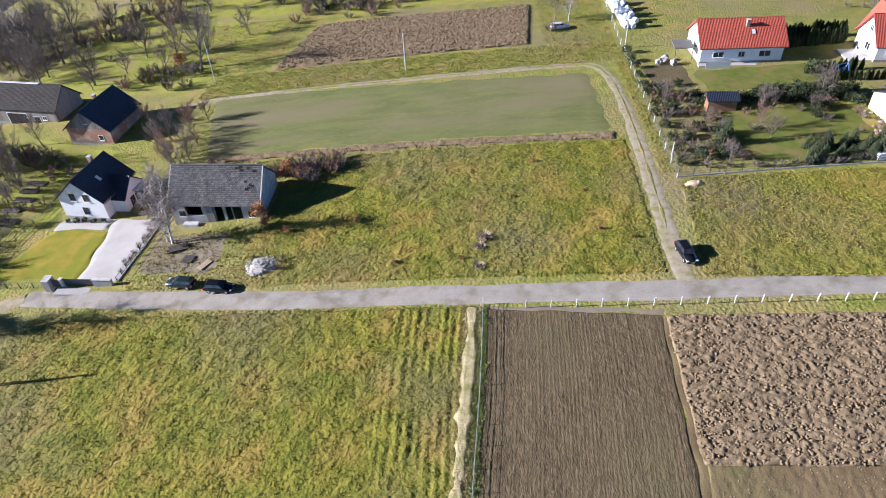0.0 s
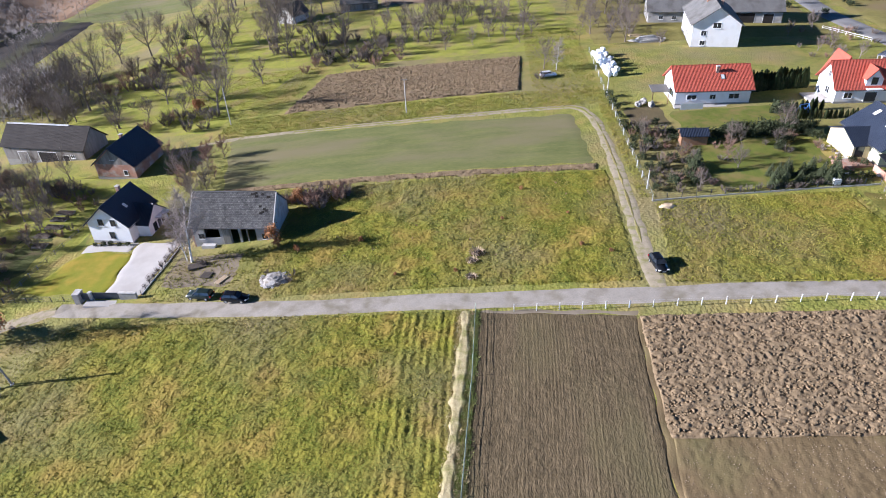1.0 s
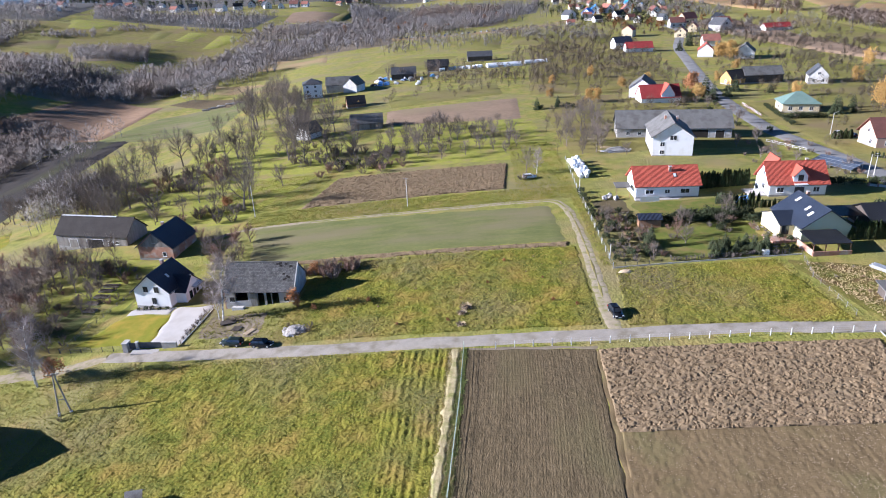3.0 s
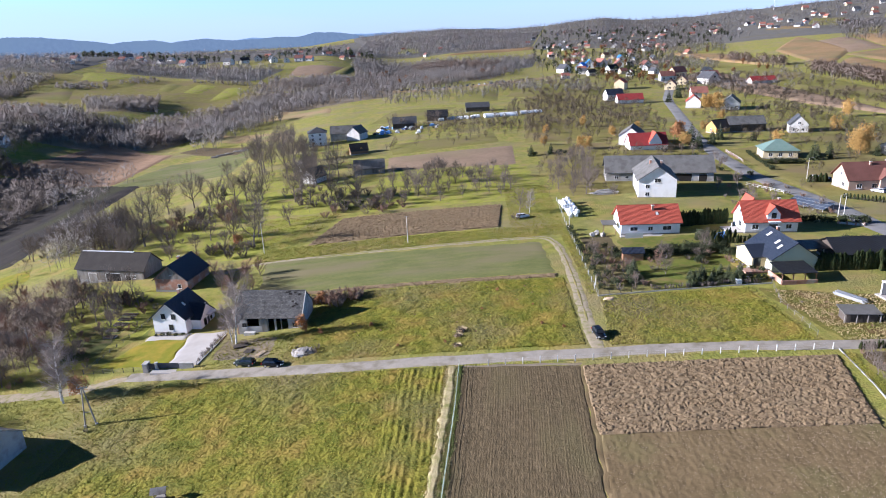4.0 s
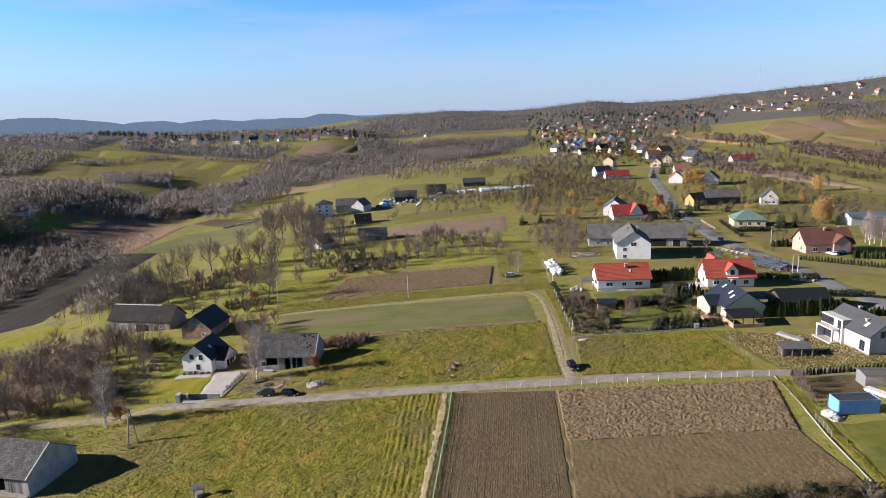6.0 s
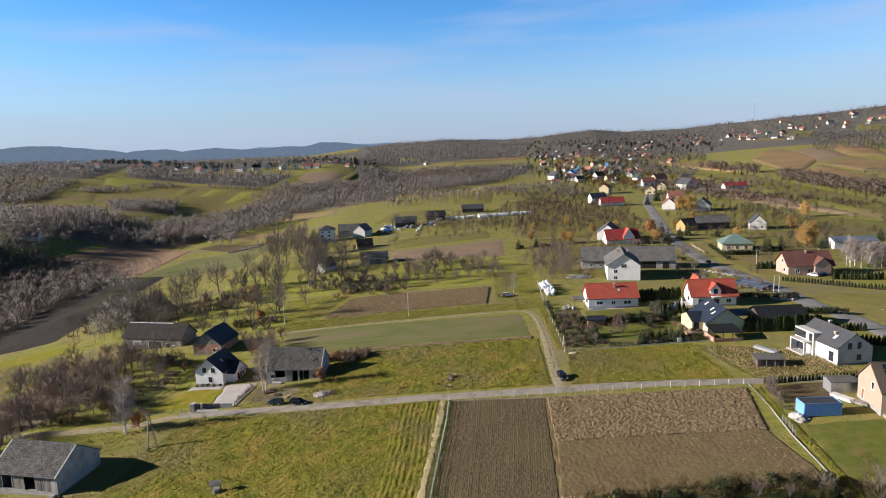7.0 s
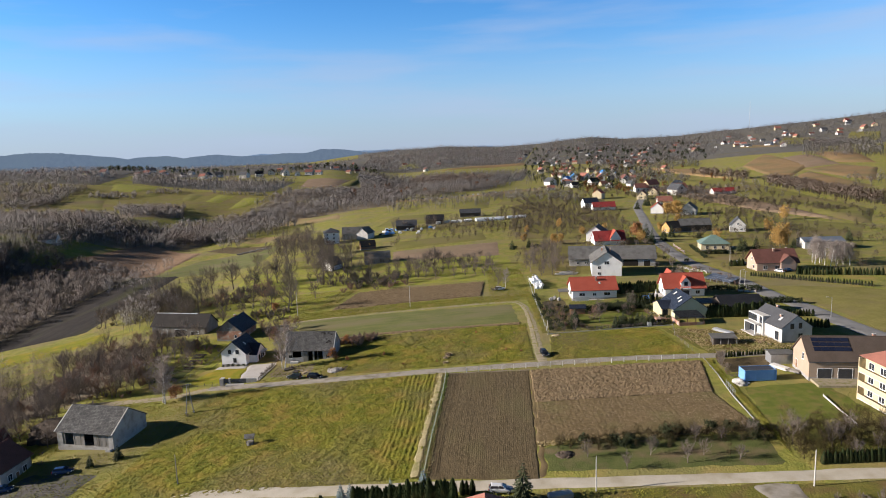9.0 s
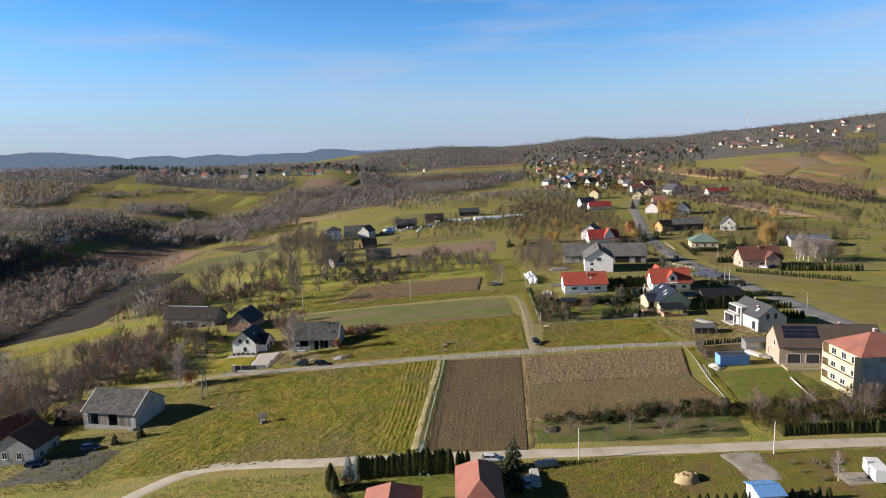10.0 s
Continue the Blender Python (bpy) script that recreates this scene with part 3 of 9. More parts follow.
def furrows(X, Y):
    w = X - 0.075 * Y + 0.35 * np.sin(Y / 11.0)
    q = hash2(np.floor(w / 0.42), 3.0)
    comb = 0.5 + 0.5 * np.sin(w * 2 * math.pi / 0.42)
    return 0.055 * comb * (0.3 + 0.7 * q) * (0.5 + value_noise(X, Y, 4.0, 13)) + 0.07 * value_noise(X, Y, 0.3, 5) * (0.4 + value_noise(X, Y, 3.0, 6)) + 0.03 * value_noise(w, Y * 0.1, 1.1, 7)


def clods(X, Y):
    """Broken furrow slices, wider than deep."""
    slices = value_noise(X * 0.7 + 0.15 * Y, Y, 0.36, 31) ** 1.3
    return 0.27 * slices + 0.14 * value_noise(X, Y, 0.22, 32) + 0.05 * np.sin(Y * 2 * math.pi / 1.3 + 0.6 * np.sin(X / 3))


def coarse(X, Y):
    return 0.1 * value_noise(X, Y, 0.5, 11) + 0.08 * value_noise(X, Y, 0.24, 12) + 0.01 * np.sin(X * 2 * math.pi / 0.9)


field("tilled_field", [(-0.6, 7.6), (20.6, 3.4), (25.0, 57.2), (3.6, 60.2)], SOIL, "bare brown field with fine parallel furrows", lift=0.03, step=0.14, shape=furrows)
field("ploughed_field", [(24.0, 36.4), (64.3, 34.2), (69.2, 54.4), (25.3, 57.0)], CLOD, "ploughed field of coarse pale brown clods", step=0.16, shape=clods)
field("raked_field", [(21.6, 16.6), (66.0, 14.6), (64.3, 34.6), (24.2, 36.8)], SOIL_PALE, "smooth raked brown field scattered with pale lumps", step=0.25, lift=0.04, shape=coarse)
field("meadow", [(-71.0, 12.5), (-1.7, 8.4), (2.3, 60.9), (-63.0, 65.4)], GRASS, "tussocky rough meadow below the narrow road", category="meadow", lift=-0.06, step=0.26, shape=tussocks)
field("meadow", [(-34.0, 68.4), (27.9, 64.6), (29.2, 99.4), (-30.0, 102.4)], GRASS, "tussocky rough meadow between road and crop field", category="meadow", lift=-0.06, step=0.27, shape=tussocks)
field("meadow", [(32.0, 63.6), (69.2, 60.6), (67.0, 86.0), (34.6, 86.2)], GRASS, "tussocky rough meadow below the gardens", category="meadow", lift=-0.06, step=0.27, shape=tussocks)
field("crop_field", [(-48.4, 106.4), (28.0, 102.4), (27.2, 127.6), (-53.6, 131.4)], CROP, "flat dull green field of young winter crop", lift=0.1)
field("ploughed_strip", [(-47.0, 104.6), (27.6, 99.8), (28.0, 102.2), (-48.2, 106.6)], CLOD, "narrow ploughed strip along the crop field", step=0.3, shape=clods)
field("old_ploughed_field", [(-43.2, 143.4), (16.8, 144.6), (19.4, 172.0), (-36.5, 170.5)], CLOD, "ploughed brown field with coarse furrows beyond the track", step=0.35, shape=clods, lift=0.12)
field("brown_field", [(-29.0, 250.0), (32.0, 243.0), (35.0, 296.0), (-31.5, 284.0)], FAR_BROWN, "bare brown field behind the orchard", step=3, lift=0.25)
field("pasture", [(-30.0, 289.0), (29.4, 308.0), (28.3, 344.0), (-36.0, 327.0)], FAR_GREEN, "bright green pasture strip", step=4, lift=0.25)
field("valley_crop_field", [(-199.0, 311.0), (-118.0, 290.0), (-128.0, 400.0), (-186.0, 372.0)], CROP, "green winter crop sloping to the stream valley", step=4, lift=0.3)
field("dark_valley_field", [(-204.0, 150.0), (-158.0, 168.0), (-174.0, 310.0), (-216.0, 326.0)], SHADED_SOIL, "bare valley field with shade put into its dark soil", step=4, lift=0.3)
field("valley_meadow", [(-173.0, 126.0), (-136.0, 147.0), (-145.0, 163.0), (-186.0, 143.0)], LAWN, "mown yellow-green meadow above the valley", step=3, lift=0.25)
field("reed_bed", [(-282.0, 340.0), (-196.0, 318.0), (-202.0, 418.0), (-270.0, 462.0)], REED, "bed of dry pinkish reeds in the valley", step=3, lift=0.5, shape=coarse)
field("clover_field", [(-205.0, 530.0), (-137.0, 495.0), (-150.0, 553.0), (-201.0, 560.0)], FAR_GREEN, "green field beside the stream", step=5, lift=0.4)
field("stubble_field", [(-202.0, 478.0), (-109.0, 405.0), (-122.0, 464.0), (-198.0, 504.0)], STRAW, "pale stubble field above the valley", step=5, lift=0.5)
for q in ([(40, 300), (118, 296), (148, 450), (60, 460)], [(126, 165), (150, 160), (226, 300), (132, 262)], [(60, 458), (150, 455), (168, 590), (70, 600)], [(40, 178), (116, 178), (120, 295), (42, 295)]):
    field("olive_pasture", q, OLIVE_FIELD, "olive autumn grass under the village orchards", step=4, lift=0.16)
field("ochre_meadow", [(-209.0, 574.0), (-108.0, 546.0), (-118.0, 603.0), (-173.0, 623.0)], STRAW, "ochre stubble strip above the valley", step=5, lift=0.6)
field("bare_patch", [(-202.0, 426.0), (-138.0, 369.0), (-139.0, 410.0), (-190.0, 446.0)], SOIL, "dark bare patch with a heap of logs", step=4, lift=0.45)
field("orchard_meadow", [(-30.0, 176.0), (38.0, 177.0), (36.0, 243.0), (-30.0, 248.0)], BRIGHT_MEADOW, "sunlit grass under rows of fruit trees", lift=0.06)
field("orchard_meadow", [(-104.0, 190.0), (-44.0, 180.0), (-34.0, 246.0), (-112.0, 256.0)], BRIGHT_MEADOW, "rough grass between bare trees and bushes", lift=0.06)
field("farm_lawn", [(-92.0, 90.0), (-73.0, 90.0), (-60.0, 110.0), (-90.0, 122.0)], BRIGHT_MEADOW, "bright green grass between the farmhouses", lift=0.06)
field("orchard_meadow", [(-112.0, 141.0), (-60.0, 136.0), (-44.0, 178.0), (-104.0, 190.0)], BRIGHT_MEADOW, "sunlit grass under old fruit trees", lift=0.06)
field("house_lawn", [(-76.5, 76.4), (-58.8, 73.8), (-59.6, 87.2), (-70.0, 88.9)], LAWN, "smooth mown lawn of yellow-green grass", lift=0.1, step=0.6)
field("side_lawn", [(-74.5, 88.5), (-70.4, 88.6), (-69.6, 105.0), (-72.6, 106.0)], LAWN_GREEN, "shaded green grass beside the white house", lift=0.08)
field("garden_lawn", [(47.5, 88.6), (70.0, 88.8), (70.5, 107.5), (45.8, 108.0)], LAWN_GREEN, "green garden lawn behind the fence", lift=0.08)
field("upper_lawn", [(48.0, 114.5), (70.5, 114.5), (70.5, 126.0), (47.0, 125.0)], LAWN_GREEN, "green lawn in front of the red-roofed bungalow", lift=0.08)
field("yard_lawn", [(68.0, 15.0), (91.0, 17.5), (90.0, 36.0), (71.5, 36.0)], LAWN_GREEN, "green lawn behind a long garden wall", lift=0.1)
field("scrub_strip", [(22.0, 5.4), (64.5, 0.6), (66.5, 14.0), (22.0, 16.0)], SCRUB, "rough dark grass under bushes beside the lower road", lift=0.05)
field("building_plot", [(73.0, 58.6), (98.0, 59.5), (97.0, 77.0), (68.0, 86.0)], ROUGH_VERGE, "weedy building plot of olive and dry yellow grass", lift=0.07)
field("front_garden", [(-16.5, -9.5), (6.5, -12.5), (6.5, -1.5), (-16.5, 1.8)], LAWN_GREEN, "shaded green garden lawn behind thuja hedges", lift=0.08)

field("field_margin", [(20.8, 4.0), (22.4, 4.2), (26.0, 57.0), (24.6, 57.2)], SOIL_PALE, "trodden strip of pale soil between two fields", lift=0.13, step=0.6)
field("field_edge", [(3.6, 59.8), (25.5, 57.0), (26.0, 58.4), (4.5, 61.0)], LITTER, "strip of rusty brown soil and weeds along the posts", lift=0.06, step=0.6)
field("rough_verge", [(17.5, -30.0), (120.0, -40.0), (120.0, -9.8), (19.0, 0.4)], ROUGH_VERGE, "dull olive-brown rough grass beside the lane", lift=0.04, step=2.0)
ribbon("road", [(-66, 70.8), (-59, 69.6), (-42, 67.2), (-24.5, 64.9), (-8.6, 63.9), (2.9, 63.0), (14, 62.3), (27.7, 61.4), (42, 60.8), (53, 60.2), (72, 58.0), (100, 56.6), (126, 58)], 2.7, CONCRETE_ROAD, "narrow worn pale concrete road", lift=0.08)
ribbon("farm_path", [(-66, 70.6), (-76, 67.5), (-90, 67), (-108, 70)], (2.4, 1.6), DIRT, "faint dirt path running on past the gate", category="path", wobble=0.5)
ribbon("dirt_track", [(29.6, 62.0), (29.6, 69), (30.0, 77), (31.3, 100), (31.6, 118), (30.8, 126), (28.2, 131.2), (20, 131.8), (0, 131.5), (-13, 131.2), (-38, 131.2), (-58, 130), (-66, 124)], (2.1, 1.4), DIRT, "rutted dirt track along the crop field", category="track", lift=0.05, wobble=0.3)
ribbon("track_grass", [(29.8, 74), (30.1, 78), (31.3, 100), (31.6, 118), (30.8, 126), (28.2, 131.2), (20, 131.8), (0, 131.5), (-13, 131.2), (-38, 131.2)], (0.2, 0.45), LIGHTENED_GRASS, "strip of grass between the ruts", category="grass", lift=0.075, wobble=0.35)
ribbon("lower_road", [(-80, -12), (-70, -3), (-60, 5.5), (-54, 10), (-47, 12), (-34, 10.3), (-21, 7.9), (17, 2.6), (49, -1.3), (86, -4.5), (130, -8), (200, -12)], 2.6, GRAVEL_ROAD, "pale gravel lane", lift=0.14)
ribbon("village_road", [(137, 10), (126.5, 50), (122.6, 80), (122.2, 100), (120.8, 125), (122.0, 150), (121.6, 177), (121.4, 200), (123, 226), (126, 256), (134, 304), (155, 394), (178, 490), (205, 570), (224, 630), (228, 700)], 5.4, ASPHALT, "grey asphalt village road", lift=0.2, wobble=0.05)
field("driveway", [(-59.0, 73.0), (-51.9, 72.4), (-51.2, 89.6), (-60.2, 90.6)], PAVING, "pale paved driveway leading to the white house", category="driveway", lift=0.16, step=0.8)


# ---- buildings ----
def wall_frame(side, L, W):
    """A matrix from a wall's own plane (u along, v up, out) to the house's axes."""
    if side == "S":
        return Matrix(((1, 0, 0, 0), (0, 0, -1, -W / 2), (0, 1, 0, 0), (0, 0, 0, 1)))
    if side == "N":
        return Matrix(((-1, 0, 0, 0), (0, 0, 1, W / 2), (0, 1, 0, 0), (0, 0, 0, 1)))
    if side == "E":
        return Matrix(((0, 0, 1, L / 2), (1, 0, 0, 0), (0, 1, 0, 0), (0, 0, 0, 1)))
    return Matrix(((0, 0, -1, -L / 2), (-1, 0, 0, 0), (0, 1, 0, 0), (0, 0, 0, 1)))


def add_window(house, m, u, v, w, h, frame_mat=None, name="window"):
    """A window of frame, mullion, sill and pane, its sill at height v."""
    t, d = 0.08, 0.05
    g = Geo()
    g.box(u - w / 2 - t, v - t, -0.12, u - w / 2, v + h + t, d, m)
    g.box(u + w / 2, v - t, -0.12, u + w / 2 + t, v + h + t, d, m)
    g.box(u - w / 2, v + h, -0.12, u + w / 2, v + h + t, d, m)
    g.box(u - w / 2, v - t, -0.12, u + w / 2, v, d, m)
    if w > 0.9:
        g.box(u - 0.035, v, -0.1, u + 0.035, v + h, d * 0.8, m)
    win = part(name, g, frame_mat or FRAME_WHITE, house)
    part("pane", Geo().box(u - w / 2 + 0.002, v + 0.002, -0.1, u + w / 2 - 0.002, v + h - 0.002, 0.02, m), GLASS, win, "dark reflecting pane")
    if name == "window":
        part("sill", Geo().box(u - w / 2 - 0.12, v - t - 0.05, 0.0, u + w / 2 + 0.12, v - t - 0.003, 0.16, m), FRAME_WHITE, win)
    return win


def add_door(house, m, u, v, w, h, material, name="door"):
    g = Geo().box(u - w / 2, v, -0.1, u + w / 2, v + h, 0.03, m)
    for k in range(4):
        z = v + h * (0.06 + 0.235 * k)
        g.box(u - w / 2 + 0.1, z, 0.03, u + w / 2 - 0.1, z + h * 0.2, 0.05, m)
    d = part(name, g, material, house)
    f = Geo().box(u - w / 2 - 0.1, v, -0.1, u - w / 2 - 0.003, v + h + 0.1, 0.06, m).box(u + w / 2 + 0.003, v, -0.1, u + w / 2 + 0.1, v + h + 0.1, 0.06, m)
    f.box(u - w / 2 - 0.003, v + h + 0.003, -0.1, u + w / 2 + 0.003, v + h + 0.1, 0.06, m)
    part("door_frame", f, FRAME_WHITE, d)
    return d


def gable_walls(L, W, eave, rise, floor=-1.6):
    a, b = L / 2, W / 2
    v = []
    for x in (-a, a):
        v += [(x, -b, floor), (x, b, floor), (x, b, eave), (x, 0, eave + rise), (x, -b, eave)]
    return Geo().add(v, [(4, 3, 2, 1, 0), (5, 6, 7, 8, 9), (0, 1, 6, 5), (1, 2, 7, 6), (4, 0, 5, 9), (2, 3, 8, 7), (3, 4, 9, 8)])


def gable_roof(L, W, eave, rise, over, verge, t=0.16, up=0.05):
    a, b = L / 2 + verge, W / 2 + over
    drop = rise * over / (W / 2)
    z0, z1 = eave - drop + t + up, eave + rise + t + up
    g = Geo()
    g.slab([(-a, -b, z0), (a, -b, z0), (a, -0.01, z1), (-a, -0.01, z1)], t)
    g.slab([(a, b, z0), (-a, b, z0), (-a, 0.01, z1), (a, 0.01, z1)], t)
    return g, z0, z1, a, b


def hip_roof(L, W, eave, rise, over, t=0.16):
    a, b = L / 2 + over, W / 2 + over
    z0, z1, r = eave + 0.12, eave + rise + 0.12, max(0.05, a - b)
    g = Geo()
    g.slab([(-a, -b, z0), (a, -b, z0), (r, 0, z1), (-r, 0, z1)], t)
    g.slab([(a, b, z0), (-a, b, z0), (-r, 0, z1), (r, 0, z1)], t)
    g.slab([(a, -b, z0), (a, b, z0), (r, 0, z1)], t)
    g.slab([(-a, b, z0), (-a, -b, z0), (-r, 0, z1)], t)
    return g


def building(name, x, y, turn, L, W, eave, rise, wall, roof, label, category="house", over=0.45, verge=0.3, windows=(), doors=(), chimneys=(), hip=False, z=None, plinth=True, frame_mat=None, group="", gutter=True, simple=False):
    """A house or barn with its ridge along its own x: walls, plinth, roof, ridge cap, gutters, windows, doors and chimneys."""
    if z is None:
        z = min(ground_z(x + i, y + j) for i in (-W / 3, W / 3) for j in (-W / 3, W / 3)) + 0.25
    h = thing(name, x, y, z, turn, label, category, group)
    if hip:
        part("wall", Geo().box(-L / 2, -W / 2, -1.6, L / 2, W / 2, eave), wall, h)
        part("roof", hip_roof(L, W, eave, rise, over), roof, h)
    else:
        part("wall", gable_walls(L, W, eave, rise), wall, h)
        g, z0, z1, a, b = gable_roof(L, W, eave, rise, over, verge)
        part("roof", g, roof, h)
        if not simple:
            part("ridge_cap", Geo().tube((-a, 0, z1 - 0.02), (a, 0, z1 - 0.02), 0.11, 0.11, 6), roof, h)
        if gutter:
            for s in (-1, 1):
                gt = part("gutter", Geo().tube((-a, s * (b + 0.07), z0 - 0.14), (a, s * (b + 0.07), z0 - 0.14), 0.07, 0.07, 6), DARK_METAL, h)
                part("downpipe", Geo().tube((a - 0.5, s * (W / 2 + 0.08), z0 - 0.2), (a - 0.5, s * (W / 2 + 0.08), 0), 0.05, 0.05, 5), DARK_METAL, h)
    if plinth and not simple:
        part("plinth", Geo().box(-L / 2 - 0.04, -W / 2 - 0.04, -1.8, L / 2 + 0.04, W / 2 + 0.04, 0.3), PLINTH, h)
    for side, u, v, w, hh in windows:
        if simple:
            part("window", Geo().box(u - w / 2, v, -0.1, u + w / 2, v + hh, 0.04, wall_frame(side, L, W)), GLASS, h)
        else:
            add_window(h, wall_frame(side, L, W), u, v, w, hh, frame_mat)
    for side, u, v, w, hh, mat in doors:
        add_door(h, wall_frame(side, L, W), u, v, w, hh, mat)
    for u, v, top in chimneys:
        c = part("chimney", Geo().box(u - 0.32, v - 0.32, eave, u + 0.32, v + 0.32, eave + rise + top), BRICK, h)
        part("chimney_cap", Geo().box(u - 0.4, v - 0.4, eave + rise + top + 0.002, u + 0.4, v + 0.4, eave + rise + top + 0.1), CONCRETE, c)
    return h


def skylight(house, W, eave, rise, u, s, k, w=0.8, h=1.2):
    """A roof window on slope s (-1 south, 1 north), a share k up the slope."""
    run = W / 2
    y = s * run * (1 - k)
    z = eave + rise * k + 0.24
    tilt = math.degrees(math.atan2(rise, run))
    m = pose(u, y, z, tilt if s < 0 else -tilt)
    f = part("skylight", Geo().box(-w / 2, -h / 2, -0.05, w / 2, h / 2, 0.06, m), DARK_METAL, house)
    # the pale base colour paints a sky reflection on the pane
    part("pane", Geo().box(-w / 2 + 0.07, -h / 2 + 0.07, 0.062, w / 2 - 0.07, h / 2 - 0.07, 0.075, m), LAMP_GLASS, f, "pale pane with the sky's reflection painted in")


def wing(house, x, y, turn, L, W, eave, rise, wall, roof, over=0.35, verge=0.25, windows=(), doors=(), name="wing"):
    """A lower cross wing of a house."""
    m = pose(x, y, 0, 0, 0, turn)
    w = part(name, gable_walls(L, W, eave, rise), wall, house)
    w.matrix_basis = m
    g, *_ = gable_roof(L, W, eave, rise, over, verge)
    part("wing_roof", g, roof, w)
    for side, u, v, ww, hh in windows:
        f = wall_frame(side, L, W)
        gl = Geo().box(u - ww / 2, v, -0.1, u + ww / 2, v + hh, 0.03, f)
        part("window", gl, GLASS, w)
    for side, u, v, ww, hh, mat in doors:
        part("door", Geo().box(u - ww / 2, v, -0.1, u + ww / 2, v + hh, 0.04, wall_frame(side, L, W)), mat, w)
    return w


# the white house
white = building("house", -64.6, 95.9, 81.2, 9.35, 8.4, 4.1, 3.6, WHITE_WALL, ROOF_NAVY, "white rendered house with a dark anthracite gable roof", windows=[("W", 1.3, 3.7, 0.95, 1.25), ("W", -1.3, 3.7, 0.95, 1.25), ("W", 0.3, 0.9, 0.95, 1.35), ("N", 0, 1.0, 1.2, 1.2)], frame_mat=FRAME_DARK, chimneys=[(2.0, 0.6, 0.9)], verge=0.5, over=0.6)
wing(white, 0.8, -4.6, 90, 4.2, 6.4, 2.9, 2.7, WHITE_WALL, ROOF_NAVY, windows=[("W", 1.6, 0.9, 0.9, 1.3), ("W", -1.2, 0.5, 1.2, 1.8)], doors=[("W", 0.3, 0.1, 1.0, 2.1, FRAME_DARK)])
skylight(white, 8.4, 4.1, 3.6, -1.0, -1, 0.5)
canopy = part("porch_canopy", Geo().slab([(0.2, -7.9, 2.75), (3.4, -7.9, 2.75), (3.4, -6.6, 3.1), (0.2, -6.6, 3.1)], 0.08), METAL_GREY, white, "light slatted porch canopy")
for k in range(6):
    part("slat", Geo().box(0.35 + k * 0.55, -7.85, 2.98, 0.6 + k * 0.55, -6.62, 3.16), FRAME_WHITE, canopy)

# the old barn beside it, patched roof and open bays
barn = thing("barn", -39.6, 90.9, ground_z(-40, 90) + 0.1, -3.5, "old grey barn with a patched slab roof and open dark bays", "barn")
BL, BW, BE, BR = 16.0, 9.0, 3.5, 4.3
barn.matrix_world = barn.matrix_world @ Matrix.Diagonal((0.94, 1.03, 1.0, 1.0))
for x0, x1 in ((-7.84, -5.6), (-2.6, -2.0), (1.2, 1.7), (4.6, 7.84)):
    part("front_pier", Geo().box(x0, -4.5, -1.6, x1, -4.2, BE - 0.42), GREY_WALL, barn)
part("window_band", Geo().box(-5.598, -4.5, -1.6, -2.602, -4.2, 1.0), GREY_WALL, barn)
part("wall_plate", Geo().box(-7.84, -4.5, BE - 0.418, 7.84, -4.2, BE), WOOD_GREY, barn)
part("back_wall", Geo().box(-7.84, 4.2, -1.6, 7.84, 4.5, BE), GREY_WALL, barn)
for s, nm in ((-1, "gable_wall"), (1, "gable_wall")):
    g = Geo()
    x0, x1 = (s * 8 - 0.15, s * 8 + 0.15)
    v = [(x, yy, zz) for x in (x0, x1) for yy, zz in ((-4.5, -1.6), (4.5, -1.6), (4.5, BE), (0, BE + BR), (-4.5, BE))]
    g.add(v, [(4, 3, 2, 1, 0), (5, 6, 7, 8, 9), (0, 1, 6, 5), (1, 2, 7, 6), (2, 3, 8, 7), (3, 4, 9, 8), (4, 0, 5, 9)])
    part(nm, g, GREY_WALL if s > 0 else BRICK, barn)
g, z0, z1, ra, rb = gable_roof(BL, BW, BE, BR, 0.5, 0.35)
part("roof", g, ROOF_ETERNIT, barn, "weathered grey roof slabs with holes")
part("ridge_cap", Geo().tube((-ra, 0, z1), (ra, 0, z1), 0.14, 0.14, 6), ROOF_GREY_SHEET, barn)
for s in (-1, 1):
    part("verge_board", Geo().slab([(s * ra - 0.1, -rb, z0 + 0.04), (s * ra + 0.1, -rb, z0 + 0.04), (s * ra + 0.1, 0, z1 + 0.04), (s * ra - 0.1, 0, z1 + 0.04)], 0.05), CONCRETE, barn)
hole = random.Random(4)
for k in range(14):
    u = (6.3 if k < 9 else 4.0) + hole.uniform(-0.9, 0.9)
    q = hole.uniform(0.35, 0.97) if k < 9 else hole.uniform(0.85, 0.97)
    yy, zz = -rb * (1 - q), z0 + (z1 - z0) * q + 0.02
    part("hole", Geo().box(-0.28, -0.2, 0, 0.28, 0.2, 0.015, pose(u, yy, zz, math.degrees(math.atan2(z1 - z0, rb)))), INSIDE_SHADE, barn, "hole of a missing slab, painted as dark shade")
for x in (-0.4, 2.9):
    part("post", Geo().box(x - 0.1, -4.45, -1, x + 0.1, -4.25, 3.1), WOOD_GREY, barn)
dg = part("barn_door", Geo(), WOOD_GREY, barn)
for k in range(8):
    part("board", Geo().box(-1.98 + k * 0.19, -4.62, -0.8, -1.81 + k * 0.19, -4.55, 2.9), WOOD_GREY, dg)
# sheet across the barn that paints the bays' shade
part("back_partition", Geo().box(-7.8, 0.5, -1.4, 7.8, 0.6, BE), INSIDE_SHADE, barn)
for x0 in (-7.2, 5.4):
    add_window(barn, Matrix(((1, 0, 0, x0 + 0.9), (0, 0, -1, -4.5), (0, 1, 0, 0), (0, 0, 0, 1))), 0, 0.9, 1.0, 0.9, FRAME_DARK)
